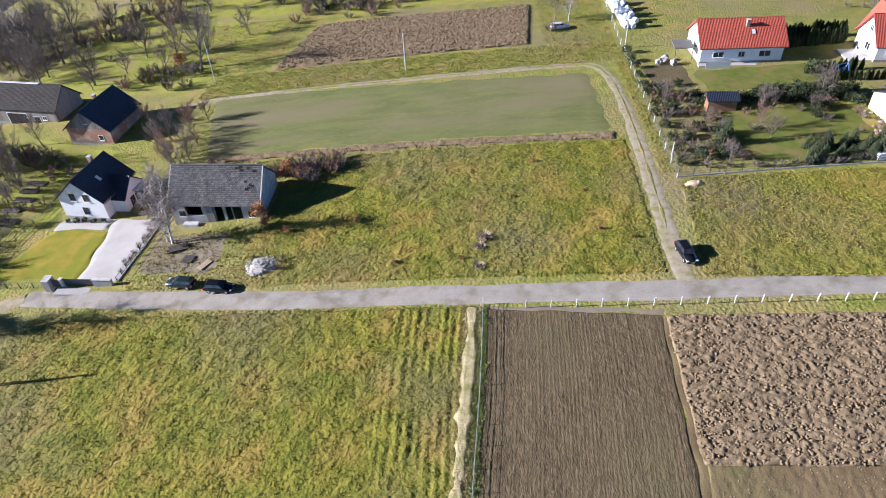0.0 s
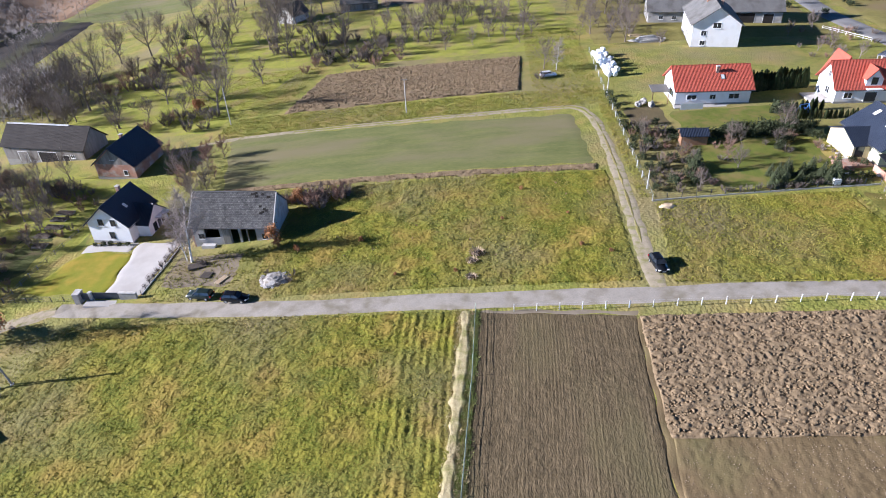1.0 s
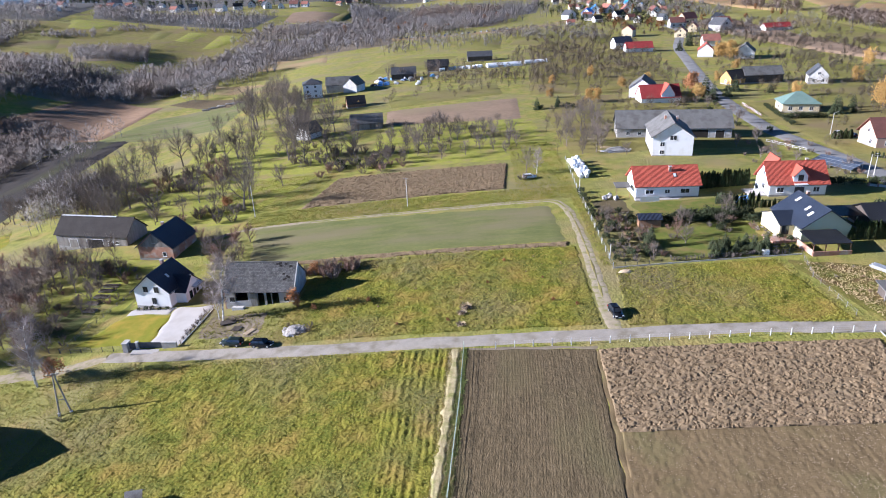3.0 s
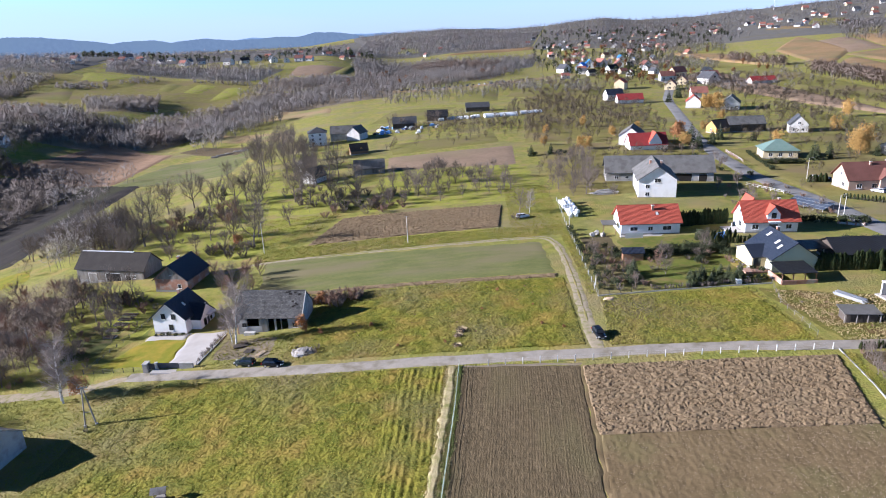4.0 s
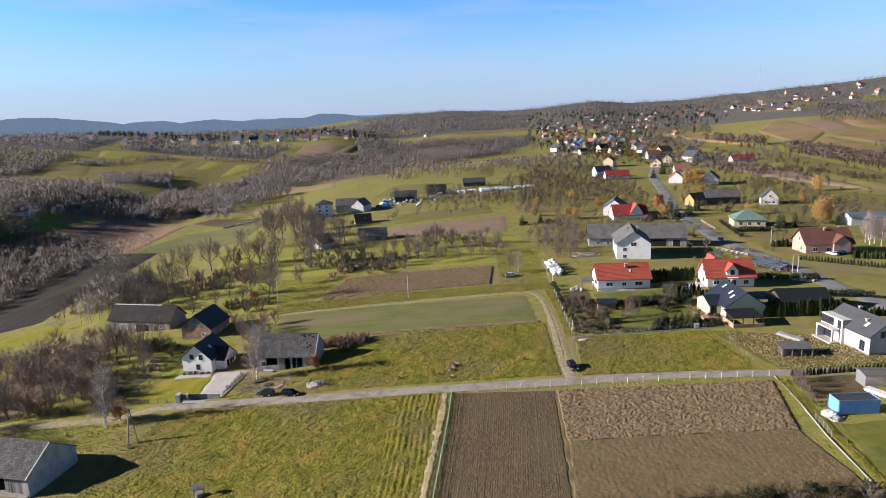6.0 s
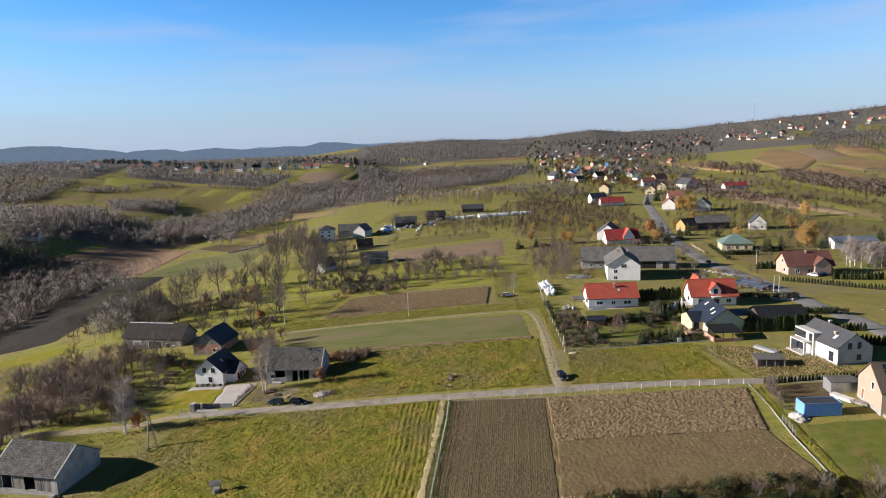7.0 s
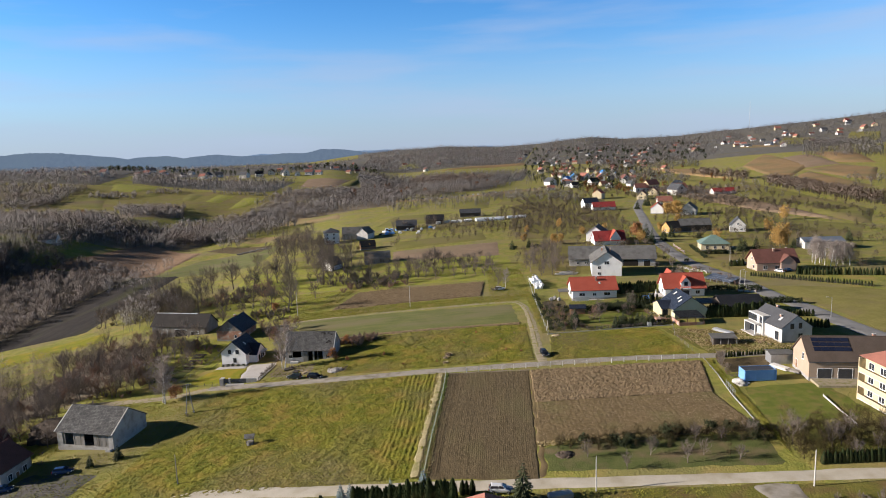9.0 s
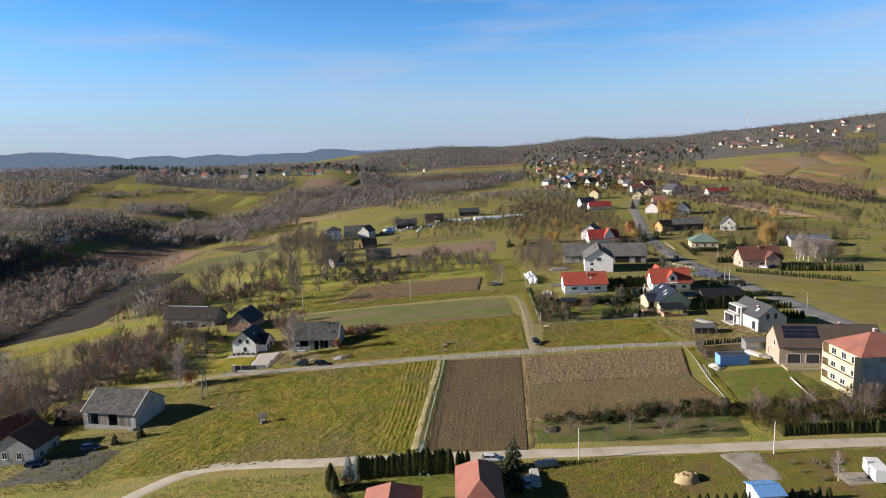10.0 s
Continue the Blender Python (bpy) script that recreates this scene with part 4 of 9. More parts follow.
part("doorstep", Geo().box(-6.3, -5.6, -1.0, -3.6, -4.7, -0.05), CONCRETE, barn)

# the smaller barn down the meadow
sb = thing("barn", -83.3, 45.4, -8.6, -12, "rendered grey barn with a plank front and asbestos slab roof", "barn")
SL, SW, SE, SR = 15.6, 12.0, 4.6, 4.0
for s in (-1, 1):
    x0, x1 = s * SL / 2 - 0.15, s * SL / 2 + 0.15
    v = [(x, yy, zz) for x in (x0, x1) for yy, zz in ((-6, -1.6), (6, -1.6), (6, SE), (0, SE + SR), (-6, SE))]
    part("gable_wall", Geo().add(v, [(4, 3, 2, 1, 0), (5, 6, 7, 8, 9), (0, 1, 6, 5), (1, 2, 7, 6), (2, 3, 8, 7), (3, 4, 9, 8), (4, 0, 5, 9)]), GREY_WALL, sb)
part("back_wall", Geo().box(-7.6, 5.7, -1.6, 7.6, 6, SE), GREY_WALL, sb)
part("front_wall", Geo().box(-7.6, -6, -1.6, 7.6, -5.7, 1.0), GREY_WALL, sb)
part("pier", Geo().box(-7.6, -6, 1.002, -6.4, -5.7, SE), GREY_WALL, sb)
part("pier", Geo().box(6.6, -6, 1.002, 7.6, -5.7, SE), GREY_WALL, sb)
part("lintel", Geo().box(-6.398, -6, 4.2, 6.598, -5.7, SE), GREY_WALL, sb)
boards = part("plank_front", Geo().box(-6.4, -5.75, 4.0, 6.6, -5.68, 4.2), WOOD_GREY, sb)
pr = random.Random(8)
for k in range(44):
    x = -6.3 + k * 0.29
    if -0.4 < x < 2.2 or -5.9 < x < -3.6:
        continue
    part("plank", Geo().box(x, -5.86 + pr.uniform(-0.03, 0.03), 0.9, x + 0.26, -5.8, 4.2 - pr.uniform(0, 0.2)), WOOD_GREY, boards)
# sheet behind the planks, its black painting the inside shade
part("dark_interior_wall", Geo().box(-7.4, -2, -1.4, 7.4, -1.9, SE), INSIDE_SHADE, sb)
g, z0, z1, ra, rb = gable_roof(SL, SW, SE, SR, 0.6, 0.3)
part("roof", g, ROOF_ETERNIT, sb, "mossy grey slab roof")
part("ridge_cap", Geo().tube((-ra, 0, z1), (ra, 0, z1), 0.14, 0.14, 6), ROOF_ETERNIT, sb)
for s in (-1, 1):
    for q in (-1, 1):
        part("verge_board", Geo().slab([(s * ra - 0.12, -rb * q, z0 + 0.05), (s * ra + 0.12, -rb * q, z0 + 0.05), (s * ra + 0.12, 0, z1 + 0.05), (s * ra - 0.12, 0, z1 + 0.05)][::q], 0.06), CONCRETE, sb)
part("plinth", Geo().box(-7.95, -6.1, -2.2, 7.95, 6.1, 0.4), PLINTH, sb)
part("stone_buttress", Geo().box(6.3, -7.0, -1.8, 7.7, -6.12, 0.9), GREY_WALL, sb)
part("brick_patch", Geo().slab([(7.98, -5.5, 0.5), (7.98, 5.0, 0.5), (7.98, 5.0, 1.6), (7.98, -1.5, 1.3), (7.98, -2.2, 2.1), (7.98, -5.0, 1.4)], 0.03), STONE, sb, "bare stone where the render has fallen")

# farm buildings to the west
# the cart bay is a closed panel, coloured as inside shade
b2 = building("barn", -99.0, 134.9, -10.7, 22.6, 8.9, 3.8, 3.9, WOOD_GREY, ROOF_TAUPE, "long low barn with a dark roof and a cart bay painted shade-dark", category="barn", verge=0.5, windows=[("S", 8, 1.4, 1.0, 0.8)], doors=[("S", -6.0, -0.2, 2.6, 2.6, WOOD_GREY), ("S", 1.0, -0.2, 5.0, 2.8, INSIDE_SHADE), ("S", 6.0, -0.2, 1.6, 2.2, INSIDE_SHADE)], gutter=False)
part("ridge_flashing", Geo().box(-11.5, -0.3, 7.86, 6, 0.3, 7.98), FRAME_WHITE, b2)
brick_house = building("farmhouse", -74.6, 122.5, 81.6, 11.5, 9.7, 3.4, 3.9, BRICK, ROOF_NAVY, "old brick farmhouse with a boarded gable and black roof", windows=[("W", 2.4, 0.9, 0.9, 1.1), ("W", 0, 4.6, 0.9, 1.0)], chimneys=[(0, 0.3, 0.8)], verge=0.6)
part("boarded_gable", Geo().slab([(-5.81, 4.5, 3.45), (-5.81, -4.5, 3.45), (-5.81, 0, 7.0)], 0.04), WOOD_GREY, brick_house)

# the red bungalow and its neighbours
rb1 = building("bungalow", 58.1, 132.4, -1.2, 16.3, 9.8, 3.6, 3.6, WHITE_WALL, ROOF_RED, "white bungalow with a bright red tiled roof", windows=[("S", -4.6, 1.2, 2.0, 1.0), ("S", 0, 1.2, 1.2, 1.0), ("S", 4.6, 1.2, 2.2, 1.1), ("W", 0.5, 1.2, 1.2, 1.1), ("N", -3, 1.2, 1.4, 1.1)], chimneys=[(1.2, -1.5, 0.3)], over=0.7, verge=0.6)
skylight(rb1, 9.8, 3.6, 3.6, 2.2, -1, 0.45)
part("porch_roof", Geo().slab([(-13.0, -3.2, 2.6), (-9.0, -3.2, 2.6), (-9.0, 0.5, 3.0), (-13.0, 0.5, 3.0)], 0.12), ROOF_GREY_SHEET, rb1)
for x in (-12.8, -9.3):
    part("post", Geo().box(x, -3.1, -1, x + 0.14, -2.96, 2.5), WOOD_BROWN, rb1)
part("glass_terrace", Geo().box(-7.5, -7.2, -0.6, -2.6, -7.15, 1.2), LAMP_GLASS, rb1, "pale plastic wind screen")
part("paved_walk", Geo().box(-8.5, -6.4, -0.6, 9.5, -4.95, -0.02), PAVING, rb1)
rh2 = building("house", 90.3, 128.6, -3, 14.0, 9.0, 3.4, 4.4, WHITE_WALL, ROOF_RED, "white house with a steep red roof and a cross-gabled dormer", windows=[("S", -4.3, 1.0, 1.6, 1.2), ("S", 4.6, 1.0, 1.4, 1.2), ("W", 0.6, 1.0, 1.6, 1.4), ("W", 0, 4.4, 1.0, 1.2)], doors=[("S", 0.4, 0.1, 2.4, 2.2, FRAME_DARK)], chimneys=[(3.5, 0.8, 0.5)], over=0.6, verge=0.7)
wing(rh2, 0.4, -2.6, 90, 3.6, 3.4, 5.2, 2.0, WHITE_WALL, ROOF_RED, windows=[("W", 0, 3.9, 1.3, 1.6)], name="dormer")
part("balcony", Geo().box(-1.2, -5.7, 3.1, 2.0, -4.52, 3.3), FRAME_WHITE, rh2)
wing(rh2, -3.6, 3.2, 90, 6.0, 5.0, 3.6, 4.9, WHITE_WALL, ROOF_RED, name="back_wing")
part("terrace", Geo().box(-11.5, -4.0, -1.2, -7.05, 2.0, 0.05), PAVING, rh2)

yh = building("house", 81.0, 100.1, 90.7, 12.9, 10.3, 3.2, 3.6, YELLOW_GREEN_WALL, ROOF_NAVY, "pale lime house with an anthracite roof and skylights", windows=[("N", -2.0, 1.0, 1.2, 1.4), ("N", 2.0, 1.0, 1.2, 1.4), ("E", 0, 1.0, 1.4, 1.3)], chimneys=[(4.6, -1.0, 0.6)], over=0.6, verge=0.5)
for u, k in ((-4.0, 0.5), (-1.6, 0.62), (3.6, 0.72)):
    skylight(yh, 10.3, 3.2, 3.6, u, 1, k, 1.0, 1.5)
wing(yh, 1.1, 6.0, 90, 4.4, 8.6, 2.6, 1.7, CREAM_WALL, ROOF_NAVY, windows=[("W", 1.5, 0.6, 1.4, 2.0), ("N", -1.0, 0.4, 1.6, 2.0), ("N", 1.6, 0.4, 1.2, 2.0)], name="garden_wing")
part("terrace", Geo().box(-6.2, 5.5, -1.2, -3.3, 10.8, 0.1), BRICK, yh, "red-brown paved terrace")
pg = part("carport", Geo().slab([(-13.8, -1.4, 2.45), (-13.8, 6.4, 2.45), (-7.4, 6.4, 2.95), (-7.4, -1.4, 2.95)][::-1], 0.14), ROOF_BLACK, yh, "black-roofed timber carport")
for yy in (-1.2, 1.2, 3.8, 6.2):
    part("post", Geo().box(-13.6, yy - 0.09, -1, -13.42, yy + 0.09, 2.4), WOOD_BROWN, pg)
    part("brace", Geo().tube((-13.5, yy, 1.7), (-13.5, yy + 0.7, 2.4), 0.06, 0.06, 4), WOOD_BROWN, pg)
part("low_wall", Geo().box(-14.0, -1.4, -1, -13.8, 6.4, 0.8), BRICK, pg)
part("side_wall", Geo().box(-13.6, 6.2, -1, -7.4, 6.4, 1.0), BRICK, pg)

bb = building("garage", 98.9, 101.2, -1, 12.6, 8.6, 2.9, 2.1, WOOD_DARK, ROOF_BLACK, "dark timber outbuilding with white pillars and a black roof", category="garage", chimneys=[(-5.6, -1.0, -0.8)], over=0.9, verge=0.7)
for k in range(4):
    part("pillar", Geo().box(-6.2 + 4.0 * k, -4.75, -1, -5.8 + 4.0 * k, -4.35, 2.7), WHITE_WALL, bb)
    if k < 3:
        part("door", Geo().box(-5.4 + 4.0 * k, -4.42, 0.0, -2.6 + 4.0 * k, -4.33, 2.4), FRAME_DARK, bb)
link = part("link_roof", Geo().slab([(-12.5, -2.0, 3.0), (-6.6, -2.0, 3.0), (-6.6, 3.5, 3.6), (-12.5, 3.5, 3.6)], 0.15), ROOF_BLACK, bb, "flat black roof joining house and outbuilding")
part("post", Geo().box(-8.2, -1.9, -1, -8.0, -1.7, 2.9), CREAM_WALL, link)

# big white house and the long barn behind it
building("barn", 83.0, 204.5, -9, 40.0, 13.0, 4.0, 4.8, GREY_WALL, ROOF_GREY_SHEET, "very long grey barn with a corrugated roof", category="barn", over=0.8, verge=0.6, windows=[("S", -16, 1.2, 1.2, 1.0), ("S", -12, 1.2, 1.2, 1.0)], doors=[("S", 8.5, -0.2, 7.0, 3.3, INSIDE_SHADE), ("S", 16, -0.2, 3.0, 3.0, INSIDE_SHADE)], gutter=False)
big = building("house", 74.6, 180.5, 80, 20.0, 12.6, 6.4, 4.4, WHITE_WALL, ROOF_GREY_SHEET, "tall whitewashed house with a grey gable roof", windows=[("W", 0.0, 5.4, 2.0, 1.4), ("W", -3.2, 3.3, 1.3, 1.3), ("W", -3.2, 0.7, 1.3, 1.2), ("S", -5, 3.0, 1.2, 1.3), ("S", -5, 0.8, 1.2, 1.3)], chimneys=[(1.0, 1.5, 0.3), (-1.0, -2.0, 0.4)], verge=0.7, over=0.7)

# modern white house
mh = building("modern_house", 98.3, 71.8, 97, 14.4, 8.8, 4.0, 3.2, PALE_WALL, ROOF_SLATE, "new white house with a grey roof and a flat-roofed glazed bay", windows=[("W", 0.9, 3.7, 0.8, 1.5), ("W", -1.5, 3.7, 0.9, 1.4), ("W", 1.0, 0.9, 1.0, 1.3), ("N", 5.0, 0.4, 1.4, 2.2)], chimneys=[(3.0, -1.0, 0.5), (-2.6, 1.6, -0.6)], over=0.3, verge=0.1, frame_mat=FRAME_DARK)
bay = part("cube_bay", Geo().box(0.6, 1.8, -1.5, 7.6, 5.0, 5.5), PALE_WALL, mh, "white cubic bay with tall glazing")
bw = Matrix(((-1, 0, 0, 4.3), (0, 0, 1, 5.0), (0, 1, 0, 0), (0, 0, 0, 1)))
add_window(bay, bw, -1.2, 3.4, 4.0, 1.7, FRAME_DARK, "glazing")
add_window(bay, bw, 2.7, 3.3, 1.0, 1.8, FRAME_DARK, "glazing")
add_window(bay, bw, -1.0, 0.2, 4.2, 2.4, FRAME_DARK, "glazing")
skylight(mh, 8.8, 4.0, 3.2, -3.6, 1, 0.45, 1.0, 1.4)
loggia = part("loggia_roof", Geo().box(1.2, 5.05, 2.9, 6.8, 6.9, 3.15), PALE_WALL, mh, "flat white terrace roof")
for yy in (6.65,):
    for xx in (1.3, 6.35):
        part("pillar", Geo().box(xx, yy - 0.2, -1.5, xx + 0.35, yy + 0.2, 2.9), PALE_WALL, loggia)
part("side_wall", Geo().box(6.4, 5.05, -1.5, 6.7, 6.4, 2.9), PALE_WALL, loggia)
part("terrace", Geo().box(1.0, 5.05, -1.5, 7.4, 7.4, 0.05), PAVING, mh)

# gabled house with solar panels
sh = building("house", 99.9, 40.2, -8, 24.0, 9.6, 4.4, 4.2, BEIGE_WALL, ROOF_COCOA, "long beige house with a brown roof, solar panels and garages", windows=[("W", 1.2, 3.6, 0.9, 1.4), ("N", -4, 1.0, 1.4, 1.3)], doors=[("S", -8.6, 0, 3.0, 2.4, FRAME_DARK), ("S", -4.2, 0, 3.0, 2.4, FRAME_DARK), ("W", -2.6, 0.1, 1.0, 2.1, WOOD_BROWN)], over=0.5, verge=0.3, chimneys=[(4, 0.8, 0.5)])
for i in range(5):
    for j in range(3):
        q = 0.42 + 0.2 * j
        yy, zz = -4.8 * (1 - q), 4.4 + 4.2 * q + 0.3
        pn = part("solar_panel", Geo().box(-0.78, -0.52, 0, 0.78, 0.52, 0.05, pose(-9.6 + i * 1.62, yy, zz, math.degrees(math.atan2(4.2, 4.8)))), SOLAR, sh, "dark blue solar panel")
part("apron", Geo().box(-11.6, -9.5, -1.2, 4, -4.86, 0.05), DIRT, sh)

# three-storey block
tb = building("apartment_block", 99.4, 20.5, 3, 12.5, 11.0, 9.0, 3.6, GREY_WALL, ROOF_RED_DULL, "three-storey block with cream balconies and a red hipped roof", hip=True, over=0.9, windows=[("E", 1.0, z, 1.4, 1.3) for z in (1.0, 3.9, 6.8)], category="block", chimneys=[(0.6, 0.6, 0.6)])
fac = part("balcony_front", Geo().box(-6.5, -5.5, -1.6, -6.27, 5.5, 9.0), CREAM_WALL, tb, "cream-coloured balcony facade")
for s in (-5.5, 5.3):
    part("side_fin", Geo().box(-7.9, s, -1.6, -6.52, s + 0.2, 9.0), CREAM_WALL, fac)
for k in range(3):
    part("balcony_slab", Geo().box(-7.9, -5.28, -0.1 + 2.95 * k, -6.52, 5.28, 0.1 + 2.95 * k), CONCRETE, fac)
    part("parapet", Geo().box(-7.9, -5.28, 0.12 + 2.95 * k, -7.75, 5.28, 1.1 + 2.95 * k), CREAM_WALL, fac)
    for u in (-3.4, 0.0, 3.4):
        add_window(fac, Matrix(((0, 0, -1, -6.5), (-1, 0, 0, u), (0, 1, 0, 0), (0, 0, 0, 1))), 0, 0.9 + 2.95 * k, 1.5, 1.4, FRAME_WHITE)

# houses at the near edge
building("house", 9.9, -14.2, 90, 14.6, 7.2, 3.0, 3.5, WHITE_WALL, ROOF_RED_DULL, "white house with a faded red hipped roof", windows=[("W", 1.5, 1.0, 1.2, 1.3), ("W", -1.5, 1.0, 1.2, 1.3)], hip=True, over=0.6)
building("house", -5.2, -19.4, 90, 16.0, 9.0, 3.0, 3.8, WHITE_WALL, ROOF_RED_DULL, "red-roofed house in a hedged garden", hip=True, over=0.6)
building("house", -100.2, 30.0, 85, 9.4, 10.6, 4.4, 3.3, GREY_WALL, ROOF_BROWN, "grey rendered house with a dark maroon tiled roof", windows=[("W", 1.6, 1.6, 1.2, 1.6), ("W", -2.2, 1.6, 1.2, 1.6), ("S", -2, 1.2, 1.2, 1.4), ("S", 2.5, 1.2, 1.2, 1.4)], over=0.6, doors=[("S", 0.2, 0.0, 1.0, 2.1, WOOD_BROWN)])
building("outbuilding", -111.5, 38.5, 60, 14.0, 9.0, 4.0, 3.4, GREY_WALL, ROOF_BROWN, "outbuilding with a dark maroon roof", category="outbuilding", over=0.6)

# village houses along the road and behind the orchard
salmon = building("house", 147.0, 176.0, -3, 17.0, 11.0, 4.2, 4.6, PINK_WALL, ROOF_BROWN, "salmon-coloured house with a brown roof and two chimneys", windows=[("S", -5, 1.0, 1.6, 1.4), ("S", 0, 1.0, 1.6, 1.4), ("W", 2, 1.0, 1.4, 1.4), ("W", 0, 4.4, 1.2, 1.3)], chimneys=[(0, -1.0, 0.4), (6, 0.5, 0.5)], over=0.8, verge=0.8)
wing(salmon, 4.0, -4.5, 90, 5.0, 6.0, 4.2, 2.8, PINK_WALL, ROOF_BROWN, name="front_wing")
building("house", 147.5, 241.5, -12, 14.0, 12.0, 3.4, 4.2, CREAM_WALL, ROOF_GREEN, "cream villa with a grey-green hipped roof", hip=True, over=0.8, windows=[("S", -4, 0.9, 1.4, 1.5), ("S", 0, 0.9, 1.4, 1.5), ("S", 4, 0.9, 1.4, 1.5), ("W", 0, 0.9, 1.4, 1.5)])
building("log_cabin", 150.6, 315.0, 20, 11.0, 8.0, 3.4, 3.4, WOOD_HONEY, ROOF_TAUPE, "honey-coloured timber house with a dark roof", windows=[("S", -2, 1.0, 1.2, 1.2), ("W", 0, 1.0, 1.2, 1.2)], over=0.8)
building("barn", 165.0, 317.0, 0, 20.0, 9.0, 4.2, 3.6, WOOD_DARK, ROOF_GREY_SHEET, "dark timber barn with a grey roof", category="barn")
building("house", 189.0, 306.0, 70, 10.0, 9.0, 4.4, 4.6, PALE_WALL, ROOF_SLATE, "pale house under a steep slate-grey roof", windows=[("W", 2, 1.0, 1.2, 1.3), ("W", -2, 1.0, 1.2, 1.3), ("W", 0, 4.6, 1.2, 1.2)])
building("house", 178.0, 433.0, 70, 13.0, 10.0, 4.5, 4.2, WHITE_WALL, ROOF_RED, "white house with a red roof by the road")
building("house", 198.0, 416.0, 65, 16.0, 12.0, 4.5, 4.8, PALE_WALL, ROOF_GREY_SHEET, "grey-roofed house with pale walls")
building("house", 95.0, 288.0, 70, 16.0, 11.0, 5.0, 4.0, WHITE_WALL, ROOF_GREY_SHEET, "white house with a grey sheet roof")
maroon = building("house", 98.0, 272.0, 0, 18.0, 10.0, 3.0, 4.5, WHITE_WALL, ROOF_MAROON, "house with a wide maroon sheet roof", over=0.9)
wing(maroon, 3.0, -2.5, 90, 6.0, 6.0, 4.0, 4.4, WHITE_WALL, ROOF_RED, name="red_gable")
building("house", 136.0, 500.0, 10, 14.0, 10.0, 5.0, 4.0, WHITE_WALL, ROOF_NAVY, "white house with a blue-black roof")
building("house", 143.0, 476.0, 0, 20.0, 9.0, 3.0, 4.0, WHITE_WALL, ROOF_MAROON, "low house with a maroon roof")
building("house", 166.0, 596.0, 60, 12.0, 10.0, 6.0, 3.6, CREAM_WALL, ROOF_RED, "tall cream house with a red roof")
building("house", -82.0, 356.0, 12, 11.0, 11.0, 8.0, 3.0, WHITE_WALL, ROOF_SLATE, "tall white cube-shaped house with small windows", hip=True, windows=[("S", -3, z, 1.2, 1.2) for z in (1.0, 3.6, 6.2)] + [("S", 1.5, z, 1.2, 1.2) for z in (1.0, 3.6, 6.2)], over=0.5)
building("house", -58.0, 362.0, 70, 11.0, 9.0, 4.6, 3.8, PALE_WALL, ROOF_GREY_SHEET, "white gabled farmhouse with a grey roof")
building("barn", -66.0, 370.0, 5, 20.0, 10.0, 4.4, 4.0, GREY_WALL, ROOF_GREY_SHEET, "grey farm barn beside the white farmhouse", category="barn")
building("shed", -49.5, 307.0, 15, 9.5, 7.5, 2.2, 3.2, WOOD_BROWN, ROOF_BLACK, "brown timber shed with a black roof", category="shed")
building("barn", -36.5, 249.0, 8, 14.0, 8.0, 2.8, 3.2, WOOD_GREY, ROOF_GREY_SHEET, "weathered timber barn at the edge of the orchard", category="barn")
building("cottage", -60.5, 240.0, 60, 9.0, 7.0, 3.0, 3.6, PALE_WALL, ROOF_SLATE, "small pale blue-grey cottage among bare trees", category="cottage")
building("barn", -30.0, 395.0, 4, 16.0, 9.0, 3.6, 3.6, WOOD_DARK, ROOF_SLATE, "dark timber farm shed in the hamlet", category="barn")
building("barn", -8.0, 420.0, -4, 14.0, 9.0, 3.6, 3.6, WOOD_DARK, ROOF_BLACK, "dark timber barn with a black roof", category="barn")
building("barn", 22.0, 460.0, 2, 18.0, 9.0, 3.4, 3.0, WOOD_DARK, ROOF_SLATE, "dark open-fronted timber farm shed", category="barn")
building("farmhouse", -311.0, 391.0, 8, 14.0, 9.0, 4.0, 3.6, WHITE_WALL, ROOF_SLATE, "white farmhouse on the far side of the valley")
building("barn", 293.0, 579.0, 5, 24.0, 10.0, 3.4, 3.4, PALE_WALL, ROOF_MAROON, "long barn with a red roof on the open slope")
building("workshop", 200.0, 232.0, -5, 20.0, 10.0, 4.0, 1.6, PALE_WALL, BLUE_GREY_ROOF, "low workshop with a pale blue-grey roof", category="workshop")


